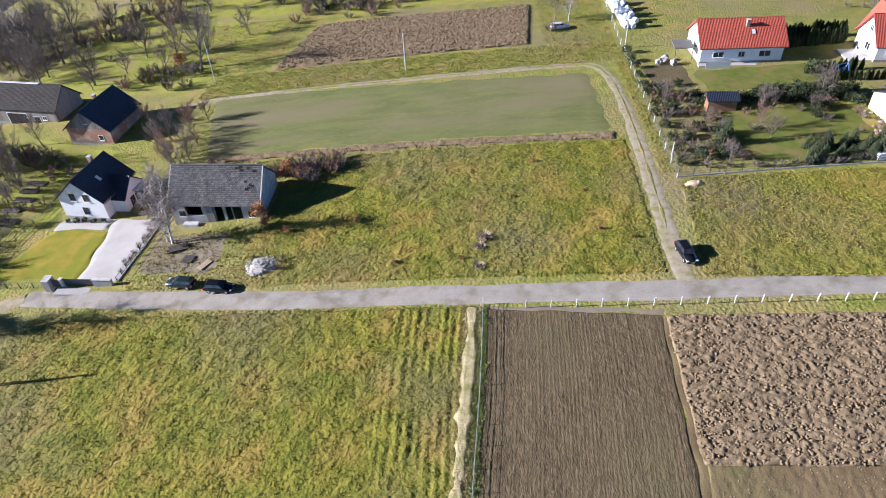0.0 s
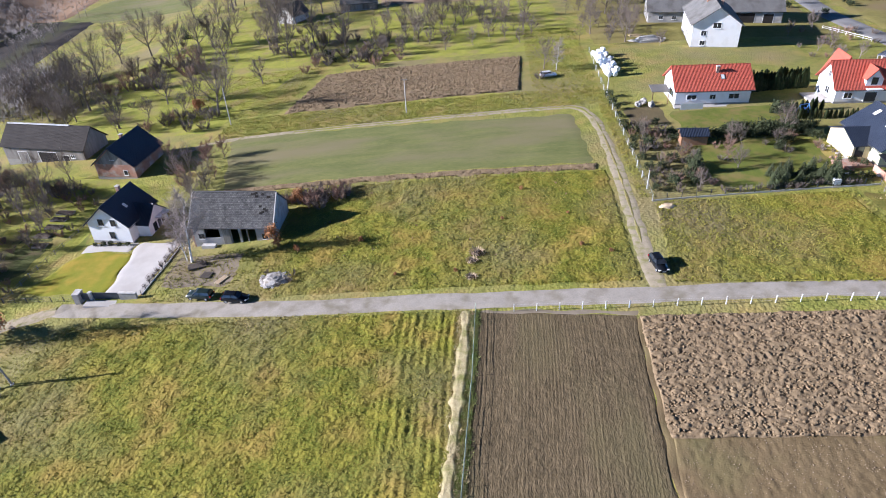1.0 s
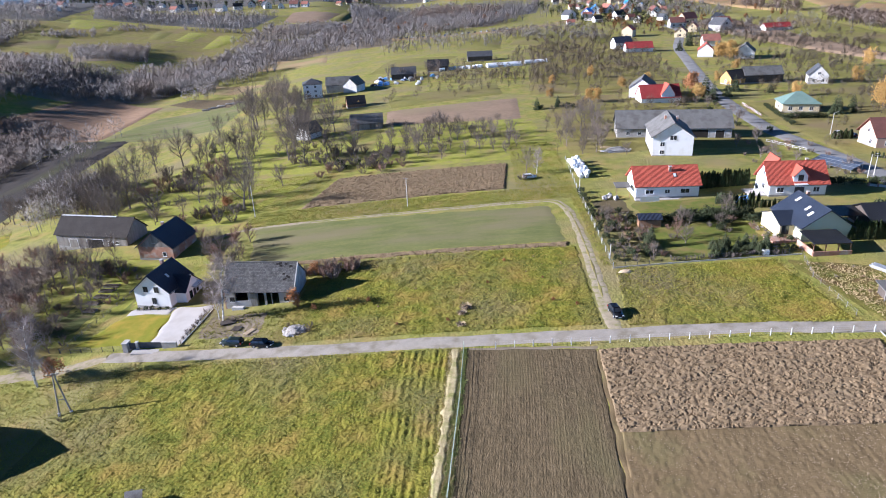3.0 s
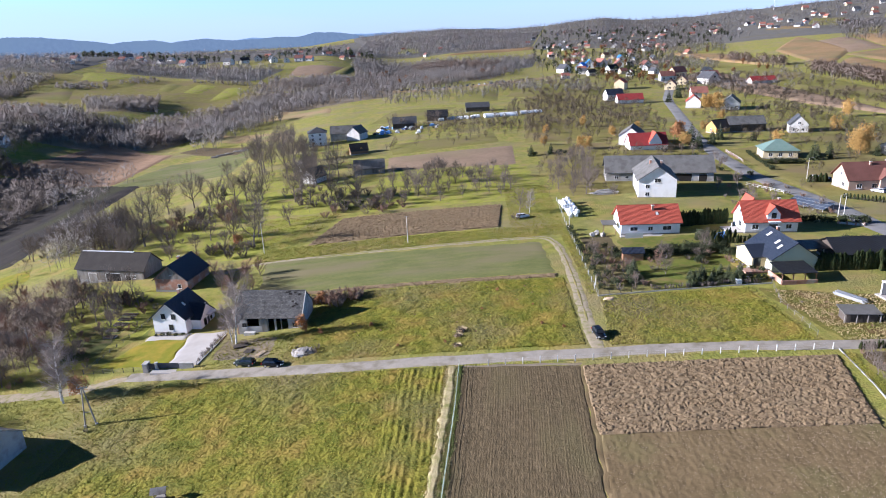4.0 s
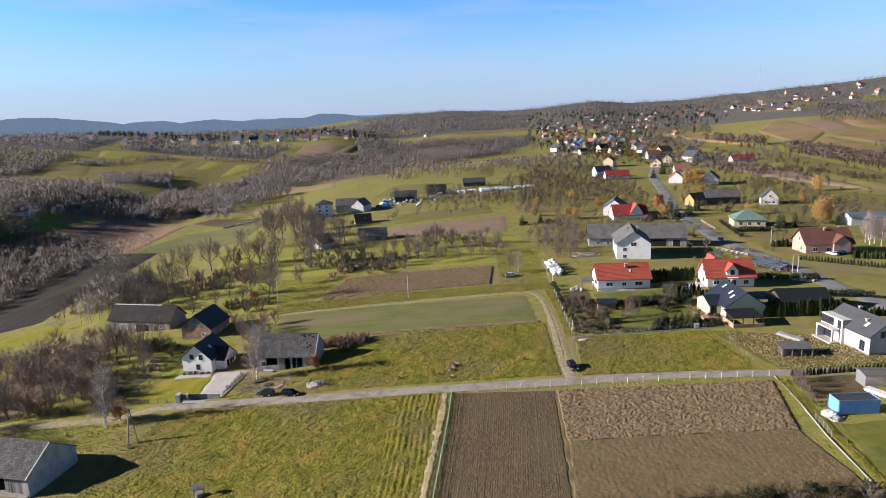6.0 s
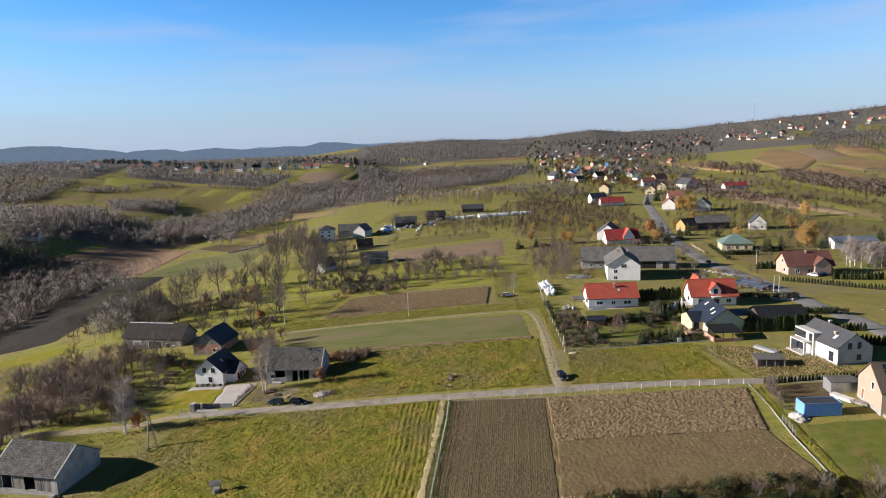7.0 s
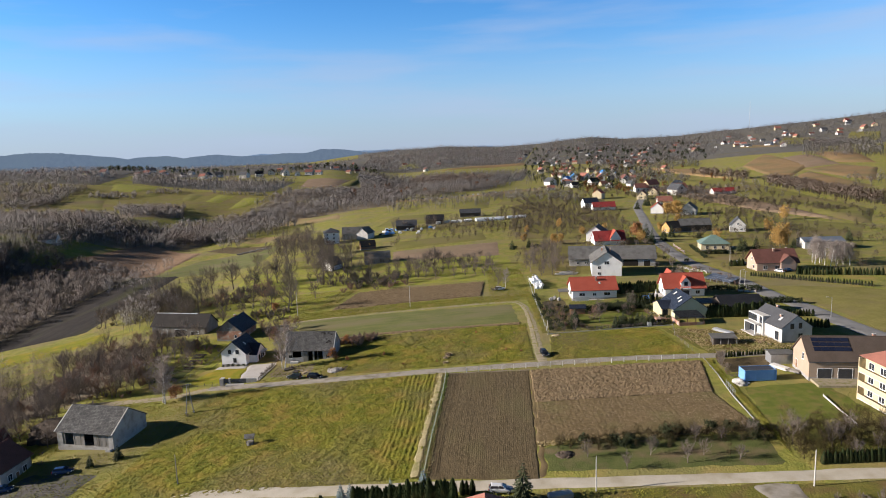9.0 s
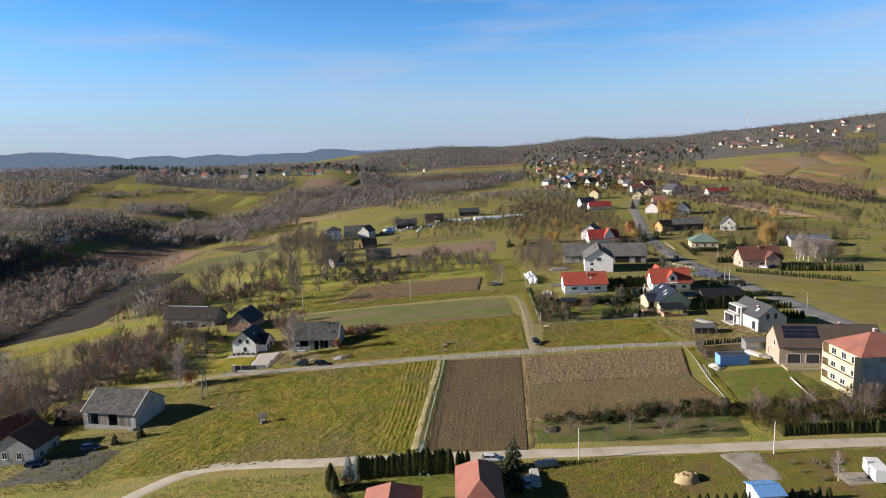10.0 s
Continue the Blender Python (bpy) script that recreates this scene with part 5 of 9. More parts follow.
# ---- plants ----
def bare_tree_geo(seed, h, spread, r, limbs=8, side=5, twigs=12, droop=0.0, first=0.3, twig_len=1.0, width=0.022):
    """Trunk and bare crown of a leafless tree."""
    rng = random.Random(seed)
    trunk, tubes, tv, tf = Geo(), Geo(), [], []

    def jitter(d, k):
        return (d + Vector((rng.uniform(-k, k), rng.uniform(-k, k), rng.uniform(-k, k)))).normalized()

    def twig(p, d, l):
        s = d.cross(Vector((rng.uniform(-1, 1), rng.uniform(-1, 1), rng.uniform(-1, 1)))).normalized() * width
        e = p + d * l * 0.6 + jitter(d + Vector((0, 0, -droop)), 0.5) * l * 0.5
        k = len(tv)
        tv.extend([p - s, p + s, e])
        tf.append((k, k + 1, k + 2))

    def branch(p, d, l, rad):
        for i in range(2):
            q = p + d * l / 2
            tubes.tube(p, q, rad * (1 - 0.35 * i), rad * (0.65 - 0.35 * i), 3, False)
            for _ in range(twigs // 2):
                twig(p + (q - p) * rng.random(), jitter(d * 0.6 + Vector((0, 0, 0.45 - droop)), 0.8), twig_len * rng.uniform(0.5, 1.2))
            p, d = q, jitter(d + Vector((0, 0, 0.15 - droop * 0.6)), 0.3)
        twig(p, d, twig_len)

    p, d, rad = Vector((0, 0, -0.4)), Vector((rng.uniform(-0.08, 0.08), rng.uniform(-0.08, 0.08), 1)).normalized(), r
    axis = [(p, rad)]
    for i in range(5):
        q = p + d * h * 0.17
        trunk.tube(p, q, rad, rad * 0.78, 6, False)
        p, rad, d = q, rad * 0.78, jitter(d, 0.12)
        axis.append((p, rad))
    for i in range(limbs):
        k = first + (1 - first) * (i + rng.random() * 0.7) / limbs
        j = min(int(k * 5), 4)
        a, ra = axis[j]
        b, rb = axis[j + 1]
        o = a + (b - a) * (k * 5 - j)
        ang = i * 2.4 + rng.uniform(-0.4, 0.4)
        dd = Vector((math.cos(ang), math.sin(ang), 0.75 + 0.9 * k - droop * 0.3)).normalized()
        ln, lr = spread * rng.uniform(0.75, 1.1) * (1.15 - 0.55 * k), ra * 0.55
        for s in range(3):
            e = o + dd * ln / 3
            trunk.tube(o, e, lr, lr * 0.7, 4, False)
            for _ in range(side // 2 if s else 1):
                branch(o + (e - o) * rng.random(), jitter(dd, 0.75), ln * 0.45 * rng.uniform(0.7, 1.1), lr * 0.5)
            o, lr, dd = e, lr * 0.7, jitter(dd + Vector((0, 0, 0.2 - droop * 0.5)), 0.28)
        branch(o, dd, ln * 0.5, lr * 0.8)
    crown = Geo()
    crown.add(tubes.v, tubes.f)
    crown.add(tv, tf)
    return trunk, crown


def shrub_thing(name, stems, crown, bark, twig, label, group=""):
    t = part(name, stems, bark)
    t.matrix_world = pose(0, 0, -500)
    tagged(t, label, "shrub", group)
    part("crown", crown, twig, t)
    return t


def tree_thing(name, trunk, crown, bark, twig, label, category="tree", group=""):
    t = thing(name, 0, 0, -500, 0, label, category, group)
    part("trunk", trunk, bark, t)
    part("crown", crown, twig, t)
    return t


def shrub_geo(seed, h, w, stems=13, twigs=22):
    rng = random.Random(seed)
    st, tv, tf = Geo(), [], []
    for i in range(stems):
        a = rng.uniform(0, 6.283)
        d = Vector((math.cos(a) * w / h * rng.uniform(0.2, 1), math.sin(a) * w / h * rng.uniform(0.2, 1), 1)).normalized()
        p = Vector((math.cos(a) * 0.15 * w, math.sin(a) * 0.15 * w, -0.2))
        l = h * rng.uniform(0.6, 1.0)
        st.tube(p, p + d * l, 0.035, 0.012, 3, False)
        for _ in range(twigs):
            q = p + d * l * rng.uniform(0.25, 1.0)
            e = (d + Vector((rng.uniform(-1, 1), rng.uniform(-1, 1), rng.uniform(-0.4, 0.7)))).normalized()
            s = e.cross(Vector((rng.uniform(-1, 1), rng.uniform(-1, 1), 0.3))).normalized() * 0.035
            k = len(tv)
            tv.extend([q - s, q + s, q + e * h * rng.uniform(0.2, 0.42)])
            tf.append((k, k + 1, k + 2))
    return st, Geo().add(tv, tf)


def conifer_geo(seed, h, w, tiers=16):
    """A spruce: tiers of drooping boughs made of many short sprays."""
    rng = random.Random(seed)
    trunk = Geo().tube((0, 0, -0.4), (0, 0, h * 0.97), 0.03 * h * 0.5 + 0.05, 0.01, 5)
    v, f = [], []
    for i in range(tiers):
        k = i / (tiers - 1)
        z, rad = h * (0.06 + 0.92 * k), w * (1 - k) ** 0.85 + 0.08
        n = int(7 + 8 * (1 - k))
        for j in range(n):
            a = (j + rng.random()) * 6.283 / n
            rr = rad * rng.uniform(0.75, 1.1)
            c, s = math.cos(a), math.sin(a)
            tip = Vector((c * rr, s * rr, z - rr * rng.uniform(0.15, 0.42)))
            base = Vector((0, 0, z))
            side = Vector((-s, c, 0))
            for q in range(5):
                m = base + (tip - base) * (0.25 + 0.17 * q)
                wd = rr * 0.2 * (1.15 - 0.17 * q) + 0.06
                dn = Vector((0, 0, -rr * 0.12 * rng.uniform(0.3, 1.6) - 0.05))
                e = len(v)
                v.extend([m, m + (tip - base) * 0.2 + side * wd + dn, m + (tip - base) * 0.3, m + (tip - base) * 0.2 - side * wd + dn])
                f.extend([(e, e + 1, e + 2), (e, e + 2, e + 3)])
    return trunk, Geo().add(v, f)


def column_geo(seed, h, w, n=420):
    """A thuja or clipped evergreen: upright sprays over a spindle."""
    rng = random.Random(seed)
    v, f = [], []
    core = Geo()
    ring = 8
    prof = [(0.0, 0.75), (0.15, 0.92), (0.4, 0.9), (0.7, 0.66), (0.9, 0.3), (1.0, 0.03)]
    for k, r in prof:
        for i in range(ring):
            a = i * 6.283 / ring
            b = 1 + rng.uniform(-0.16, 0.16)
            v.append((math.cos(a) * r * w * 0.86 * b, math.sin(a) * r * w * 0.86 * b, -0.1 + h * k * 0.97))
    for j in range(len(prof) - 1):
        for i in range(ring):
            f.append((j * ring + i, j * ring + (i + 1) % ring, (j + 1) * ring + (i + 1) % ring, (j + 1) * ring + i))
    for _ in range(n):
        k = rng.random() ** 1.1
        r = np.interp(k, [q[0] for q in prof], [q[1] for q in prof]) * w * rng.uniform(0.85, 1.12)
        a = rng.uniform(0, 6.283)
        c = Vector((math.cos(a) * r, math.sin(a) * r, k * h))
        s = Vector((-math.sin(a), math.cos(a), 0)) * rng.uniform(0.05, 0.12)
        o = Vector((math.cos(a), math.sin(a), 0)) * rng.uniform(0.0, 0.12)
        e = len(v)
        v.extend([c - s, c + s, c + o + Vector((0, 0, rng.uniform(0.2, 0.42)))])
        f.append((e, e + 1, e + 2))
    return core.add(v, f)


def leafy_geo(seed, h, w, n=900, leaf=0.22):
    """A crown of many small leaves in clumps round its limbs."""
    rng = random.Random(seed)
    trunk, _ = bare_tree_geo(seed, h * 0.9, w * 0.8, 0.03 * h, limbs=7, side=3, twigs=4)
    v, f = [], []
    clumps = []
    for _ in range(26):
        a, k = rng.uniform(0, 6.283), rng.random() ** 0.6
        zz = rng.uniform(0.28, 1.0)
        rr = w * k * math.sqrt(max(0.05, 1 - (2 * zz - 1.2) ** 2 * 0.8))
        clumps.append(Vector((math.cos(a) * rr, math.sin(a) * rr, zz * h)))
    for _ in range(n):
        c = rng.choice(clumps) + Vector((rng.gauss(0, 1), rng.gauss(0, 1), rng.gauss(0, 1))) * w * 0.2
        d = Vector((rng.uniform(-1, 1), rng.uniform(-1, 1), rng.uniform(-1, 1))).normalized() * leaf
        s = d.cross(Vector((rng.uniform(-1, 1), rng.uniform(-1, 1), rng.uniform(-1, 1)))).normalized() * leaf * 0.6
        e = len(v)
        v.extend([c - d, c + s, c + d, c - s])
        f.extend([(e, e + 1, e + 2), (e, e + 2, e + 3)])
    return trunk, Geo().add(v, f)


orchard = [tree_thing("orchard_tree", *bare_tree_geo(s, 4.6, 2.9, 0.16, limbs=9, side=4, twigs=18, first=0.25, twig_len=1.05, width=0.015), BARK, TWIG, "bare spreading fruit tree in autumn grass", group="orchard trees") for s in (11, 12, 13)]
tall = [tree_thing("bare_tree", *bare_tree_geo(s, 8.2, 4.7, 0.24, limbs=11, side=4, twigs=17, first=0.26, twig_len=1.7, width=0.017), BARK, TWIG, "leafless tree with a fine grey-brown crown", group="bare trees") for s in (21, 22, 23, 24)]
rusty = [tree_thing("bare_tree", *bare_tree_geo(s, 6.5, 2.8, 0.16, limbs=10, side=4, twigs=18, first=0.15, twig_len=1.5, width=0.018), BARK, TWIG_RED, "leafless tree with reddish-brown twigs", group="reddish bare trees") for s in (31, 32)]
BIRCH_TWIG = surf("birch_twigs", (0.24, 0.2, 0.175), (0.36, 0.31, 0.28), size=2.0, fine=0.4, rough=0.95, vary=0.15, spec=0.1)
birch = [tree_thing("birch_tree", *bare_tree_geo(s, 10.5, 2.4, 0.17, limbs=13, side=4, twigs=24, first=0.25, droop=0.35, twig_len=1.5, width=0.018), BIRCH_BARK, BIRCH_TWIG, "tall leafless birch with a white trunk", group="birches") for s in (41, 42)]
shrubs = [shrub_thing("shrub", *shrub_geo(s, 2.2, 1.7), BARK, TWIG, "leafless brown shrub of fine twigs", group="bare shrubs") for s in (51, 52)]
shrubs_red = [shrub_thing("shrub", *shrub_geo(s, 2.6, 1.8), BARK, TWIG_RED, "leafless shrub with reddish twigs", group="reddish shrubs") for s in (53, 54)]
spruces = [tree_thing("spruce_tree", *conifer_geo(s, 7.0, 2.0), BARK, SPRUCE, "dark green spruce with drooping boughs", group="spruces") for s in (61, 62)]
blue_spruces = [tree_thing("blue_spruce", *conifer_geo(s, 6.0, 1.6), BARK, BLUE_SPRUCE, "silvery blue spruce in a garden", group="blue spruces") for s in (63, 64)]
golds = [tree_thing("golden_tree", *leafy_geo(s, 7.0, 2.6, 2200, 0.2), BARK, GOLD_LEAF, "tree still full of golden autumn leaves", group="golden trees") for s in (71, 72)]
rusts = [tree_thing("rust_tree", *leafy_geo(s, 4.0, 1.8), BARK, RUST_LEAF, "small tree with rust-coloured leaves", group="rusty trees") for s in (73,)]
thujas = []
for s in (81, 82):
    thujas.append(shrub_thing("thuja", Geo().tube((0, 0, -0.3), (0, 0, 1.2), 0.05, 0.03, 5), column_geo(s, 2.4, 0.55), BARK, THUJA, "narrow upright dark green thuja", "thujas"))
evergreens = [shrub_thing("evergreen_shrub", Geo().tube((0, 0, -0.3), (0, 0, 0.7), 0.06, 0.03, 5), leafy_geo(s, 2.0, 1.3, 430, 0.2)[1], BARK, SPRUCE, "rounded dark evergreen shrub", group="evergreen shrubs") for s in (91, 92)]

prng = random.Random(77)
MODELS = dict(o=orchard, t=tall, r=rusty, b=birch, s=shrubs, q=shrubs_red, c=spruces, u=blue_spruces, g=golds, k=rusts, j=thujas, e=evergreens)
seats = {}


def plant(kind, x, y, size=1.0, lift=0.0):
    """One plant of a kind, turned and scaled by chance about the size."""
    ob = prng.choice(MODELS[kind])
    s = size * prng.uniform(0.88, 1.12)
    m = pose(x, y, ground_z(x, y) + lift, prng.uniform(-2, 2), prng.uniform(-2, 2), prng.uniform(0, 360)) @ Matrix.Diagonal((s * prng.uniform(0.92, 1.08), s, s * prng.uniform(0.9, 1.1), 1))
    if ob.name not in seats:
        seats[ob.name] = True
        ob.matrix_basis = m
        return ob
    o = copy_thing(seats_base[ob.name], Matrix())
    o.matrix_basis = m
    return o


seats_base = {o.name: o for group in MODELS.values() for o in group}


def grove(kinds, quad, n, size=(0.7, 1.2), gap=1.5, clear=()):
    """n plants scattered in a four-cornered area, apart by the gap and out of the cleared circles (x, y, radius)."""
    a, b, c, d = [Vector(p) for p in quad]
    placed = []
    for _ in range(n * 6):
        if len(placed) >= n:
            break
        s, t = prng.random(), prng.random()
        p = (a * (1 - s) + b * s) * (1 - t) + (d * (1 - s) + c * s) * t
        if any((p - Vector(q)).length < gap for q in placed) or any(math.hypot(p.x - cx, p.y - cy) < cr for cx, cy, cr in clear):
            continue
        placed.append((p.x, p.y))
        plant(prng.choice(kinds), p.x, p.y, prng.uniform(*size))


def row(kind, p, q, n, size=1.0, wander=0.1):
    for i in range(n):
        k = i / max(1, n - 1)
        plant(kind, p[0] + (q[0] - p[0]) * k + prng.uniform(-wander, wander), p[1] + (q[1] - p[1]) * k + prng.uniform(-wander, wander), size)


# slope west of the white house
grove("ttorrqs", [(-132, 62), (-92, 70), (-84, 118), (-126, 128)], 125, (0.6, 1.05), 1.8)
grove("osq", [(-92, 70), (-79, 74), (-75, 112), (-88, 118)], 44, (0.6, 1.0), 2.0)
grove("ttr", [(-135, 40), (-108, 40), (-100, 66), (-128, 68)], 30, (0.7, 1.0), 3.0)
grove("tts", [(-165, 175), (-118, 165), (-100, 145), (-125, 205)], 60, (0.7, 1.1), 3.0)
# behind the farm and round the old ploughed field
grove("ttoos", [(-108, 140), (-62, 142), (-58, 178), (-102, 190)], 6, (0.85, 1.25), 9.0)
grove("tos", [(-104, 190), (-44, 176), (-40, 236), (-98, 245)], 10, (0.9, 1.4), 8.0)
# old trees with clear trunks, and brown thickets between them
for x, y, k, s in ((-62, 149, "t", 1.7), (-105, 164, "t", 1.8), (-88, 146, "o", 1.9), (-55, 169, "o", 1.5), (-107, 215, "t", 1.5), (-93, 205, "o", 2.0), (-88, 211, "t", 1.6), (-84, 214, "o", 2.2), (-78, 216, "o", 1.9), (-117, 212, "o", 2.2), (-118, 251, "o", 1.9), (-57, 198, "t", 1.7), (-61, 203, "o", 2.2), (-35, 198, "t", 1.3), (-11, 195, "o", 1.9), (-4, 215, "o", 1.8), (-97, 206, "o", 1.7),
                   (-81, 269, "t", 1.7), (-95, 280, "t", 1.8), (-94, 273, "t", 1.9), (-84, 299, "t", 1.8), (-79, 300, "t", 1.6), (-76, 296, "t", 1.7), (-124, 172, "t", 1.6), (-132, 180, "t", 1.5), (-128, 196, "o", 2.2), (-112, 186, "t", 1.6), (-64, 231, "b", 1.2), (-100, 232, "c", 0.8), (-68, 152, "k", 0.9), (-72, 160, "o", 1.5)):
    plant(k, x, y, s)
grove("sqs", [(-108, 176), (-80, 172), (-78, 198), (-114, 204)], 26, (1.3, 2.2), 2.4)
grove("sq", [(-80, 139), (-60, 137), (-60, 148), (-78, 152)], 12, (1.0, 1.7), 2.0)
grove("ss", [(-60, 184), (-20, 178), (-16, 200), (-56, 212)], 24, (1.3, 2.0), 2.4)
grove("ttb", [(-75, 226), (-48, 226), (-50, 248), (-75, 252)], 7, (1.2, 1.6), 3.5)
grove("sqe", [(-46, 172), (-14, 174), (-12, 186), (-44, 190)], 20, (0.8, 1.3), 2.0)
grove("o", [(-28, 182), (26, 184), (26, 236), (-26, 240)], 52, (0.8, 1.2), 3.8)
grove("tt", [(-110, 250), (-60, 255), (-62, 290), (-112, 300)], 5, (0.9, 1.3), 6.0)
grove("to", [(-100, 300), (-70, 310), (-72, 345), (-105, 350)], 12, (0.8, 1.3), 4.0)
plant("t", 24.5, 160, 0.85)
plant("b", 27.5, 158, 0.8)
plant("s", 22.5, 152, 1.0)
# orchards towards the village
GOLDEN_SPOTS = ((185, 409, "g", 1.6), (180, 413, "g", 1.4), (122, 296, "k", 2.4), (123, 281, "c", 1.5), (190, 502, "c", 1.6), (182, 239, "g", 1.6), (158, 231, "c", 1.3), (162, 236, "c", 1.1), (66, 273, "g", 0.9), (71, 277, "g", 0.8))
grove("ce", [(38, 260), (60, 260), (62, 268), (40, 270)], 9, (0.6, 0.9), 2.0)
grove("ot", [(40, 175), (62, 172), (60, 240), (42, 240)], 22, (0.7, 1.1), 4.0)
grove("osq", [(96, 142), (116, 142), (116, 176), (98, 180)], 12, (0.5, 0.9), 3.0)
grove("osq", [(92, 140), (122, 140), (122, 186), (96, 190)], 26, (0.6, 1.0), 3.0)
grove("oe", [(82, 212), (124, 205), (124, 260), (104, 262)], 18, (0.7, 1.1), 4.0)
for x, y, k, s in ((120, 283, "g", 1.0), (119, 276, "g", 0.9), (124, 273, "c", 1.1), (186, 418, "g", 1.3), (185, 424, "g", 1.2), (172, 470, "c", 1.3), (181, 236, "g", 1.5), (186, 232, "c", 1.0), (91, 312, "g", 0.9), (133, 279, "c", 1.1), (145, 322, "g", 0.9), (166, 232, "c", 0.8), (170, 240, "c", 0.9), (226, 250, "c", 1.0), (162, 272, "g", 0.9), (206, 300, "g", 1.1), (242, 352, "g", 1.2), (170, 362, "g", 0.9), (110, 334, "g", 0.8), (82, 352, "g", 0.8), (142, 292, "c", 1.1), (156, 284, "c", 0.9), (128, 318, "c", 1.2), (100, 300, "c", 0.8), (50, 290, "g", 0.7), (57, 330, "g", 0.7), (-48, 305, "g", 0.45), (-55, 303, "g", 0.4)):
    plant(k, x, y, s)
for x, y, k, s in GOLDEN_SPOTS:
    plant(k, x, y, s)
grove("b", [(170, 178), (183, 174), (186, 194), (171, 197)], 13, (0.95, 1.2), 2.2)

grove("tt", [(-132, 335), (-98, 335), (-98, 380), (-130, 388)], 12, (0.9, 1.35), 4.0)
grove("ttso", [(-118, 268), (-66, 262), (-70, 318), (-112, 322)], 6, (0.8, 1.3), 6.0)
grove("ots", [(-48, 372), (-10, 376), (-2, 410), (-44, 412)], 10, (0.7, 1.1), 4.0)
grove("sqs", [(-66, 206), (-30, 200), (-28, 214), (-62, 226)], 8, (1.0, 1.6), 2.0)
# gardens east of the track
row("e", (36.5, 90), (36.5, 136), 12, 0.7, 0.6)
grove("ssqoes", [(36.2, 88.6), (46.5, 88.6), (45.5, 118), (37.0, 120)], 34, (0.6, 1.0), 1.5)
row("s", (47, 88.2), (70, 88.4), 16, 0.55, 0.4)
grove("cce", [(55, 88.6), (69, 88.8), (69, 93.5), (57, 93)], 24, (0.42, 0.62), 1.1)
row("e", (46, 109.6), (70, 110.0), 20, 0.95, 0.5)
row("e", (56, 111.4), (72, 111.8), 13, 1.0, 0.5)
row("j", (68.5, 121), (79, 121.5), 11, 0.9, 0.2)
row("j", (68.0, 134), (82, 135.5), 22, 1.3, 0.2)
row("j", (69.0, 138), (84, 140), 20, 1.3, 0.2)
row("j", (70.5, 117), (84, 116.5), 14, 0.8, 0.2)
grove("oqs", [(47, 96), (70, 96), (70, 108), (47, 108)], 9, (0.55, 0.9), 3.0)
grove("es", [(70, 88.6), (74.5, 88.6), (74, 100), (70, 106)], 12, (0.4, 0.6), 1.2)
plant("t", 67.0, 110.5, 0.62)
plant("o", 55.0, 107.0, 0.8)
plant("r", 51.8, 99.5, 0.6)
plant("c", 44.6, 95.5, 0.75)
plant("e", 69.4, 119.5, 1.3)
row("j", (86.5, 94.0), (107, 93.2), 30, 1.6, 0.12)
row("j", (100, 92), (118, 91), 20, 0.9, 0.15)
row("e", (104, 113), (122, 108), 14, 0.9, 0.6)
row("e", (96, 136), (120, 130), 14, 0.9, 0.8)
row("j", (74.0, 56.0), (98, 56.8), 32, 0.55, 0.12)
row("j", (131, 161), (162, 131), 44, 0.75, 0.12)
row("j", (150, 160), (180, 152), 24, 1.2, 0.2)
grove("oqs", [(71.2, 40), (73.4, 42), (75, 55), (72.2, 55)], 11, (0.35, 0.65), 1.2)
row("j", (108, 79), (115, 77.4), 9, 1.0, 0.15)
grove("essq", [(37, 89), (47, 89), (46, 112), (38, 118)], 22, (0.55, 0.9), 1.3)
grove("ees", [(62, 100), (72, 104), (72, 110), (60, 110)], 10, (0.5, 0.8), 1.2)
row("j", (134, 188), (139.5, 187), 10, 1.2, 0.2)
row("e", (137, 226), (150, 224), 10, 1.0, 0.3)
row("e", (133, 214), (139, 252), 14, 0.7, 0.3)
grove("sq", [(73, 60), (96, 61), (95, 76), (70, 84)], 16, (0.25, 0.45), 2.0)
# scrub beside the lower road
grove("e", [(26, 11), (66, 11), (66.5, 16.5), (26, 17)], 14, (0.6, 0.95), 0.8)
grove("o", [(28, 4.5), (62, 2.5), (64, 12), (30, 12)], 9, (0.5, 0.75), 4.0)
grove("oot", [(67, 1.5), (112, -0.5), (112, 12), (68, 14)], 26, (0.55, 0.85), 2.0)
row("j", (70, 0.6), (100, -1.4), 46, 0.95, 0.1)
plant("b", 70.2, -17.0, 0.55)
grove("s", [(66, -19), (75, -19), (75, -10), (66, -10)], 7, (0.4, 0.6), 1.5)
# hedged garden at the near edge
row("j", (-13.0, -0.2), (4.5, -1.6), 30, 1.75, 0.12)
plant("j", -18.2, -3.4, 2.2)
plant("j", -17.4, -4.6, 1.8)
for x, y, s in ((-15.6, 1.0, 1.0), (-13.6, 0.2, 1.05), (-6.3, 0.6, 0.95), (-0.3, -0.4, 1.12)):
    plant("u", x, y, s)
plant("c", 16.6, -3.4, 0.95)
row("j", (6.2, 1.2), (8.0, 0.9), 3, 1.1, 0.15)
row("e", (14.8, -5.0), (17.4, -12.5), 6, 0.9, 0.3)
grove("esq", [(-17.5, -8), (-15, -8), (-13, 1), (-17, 1)], 9, (0.4, 0.7), 1.0)
row("j", (44, -20.5), (66, -22), 16, 0.8, 0.3)
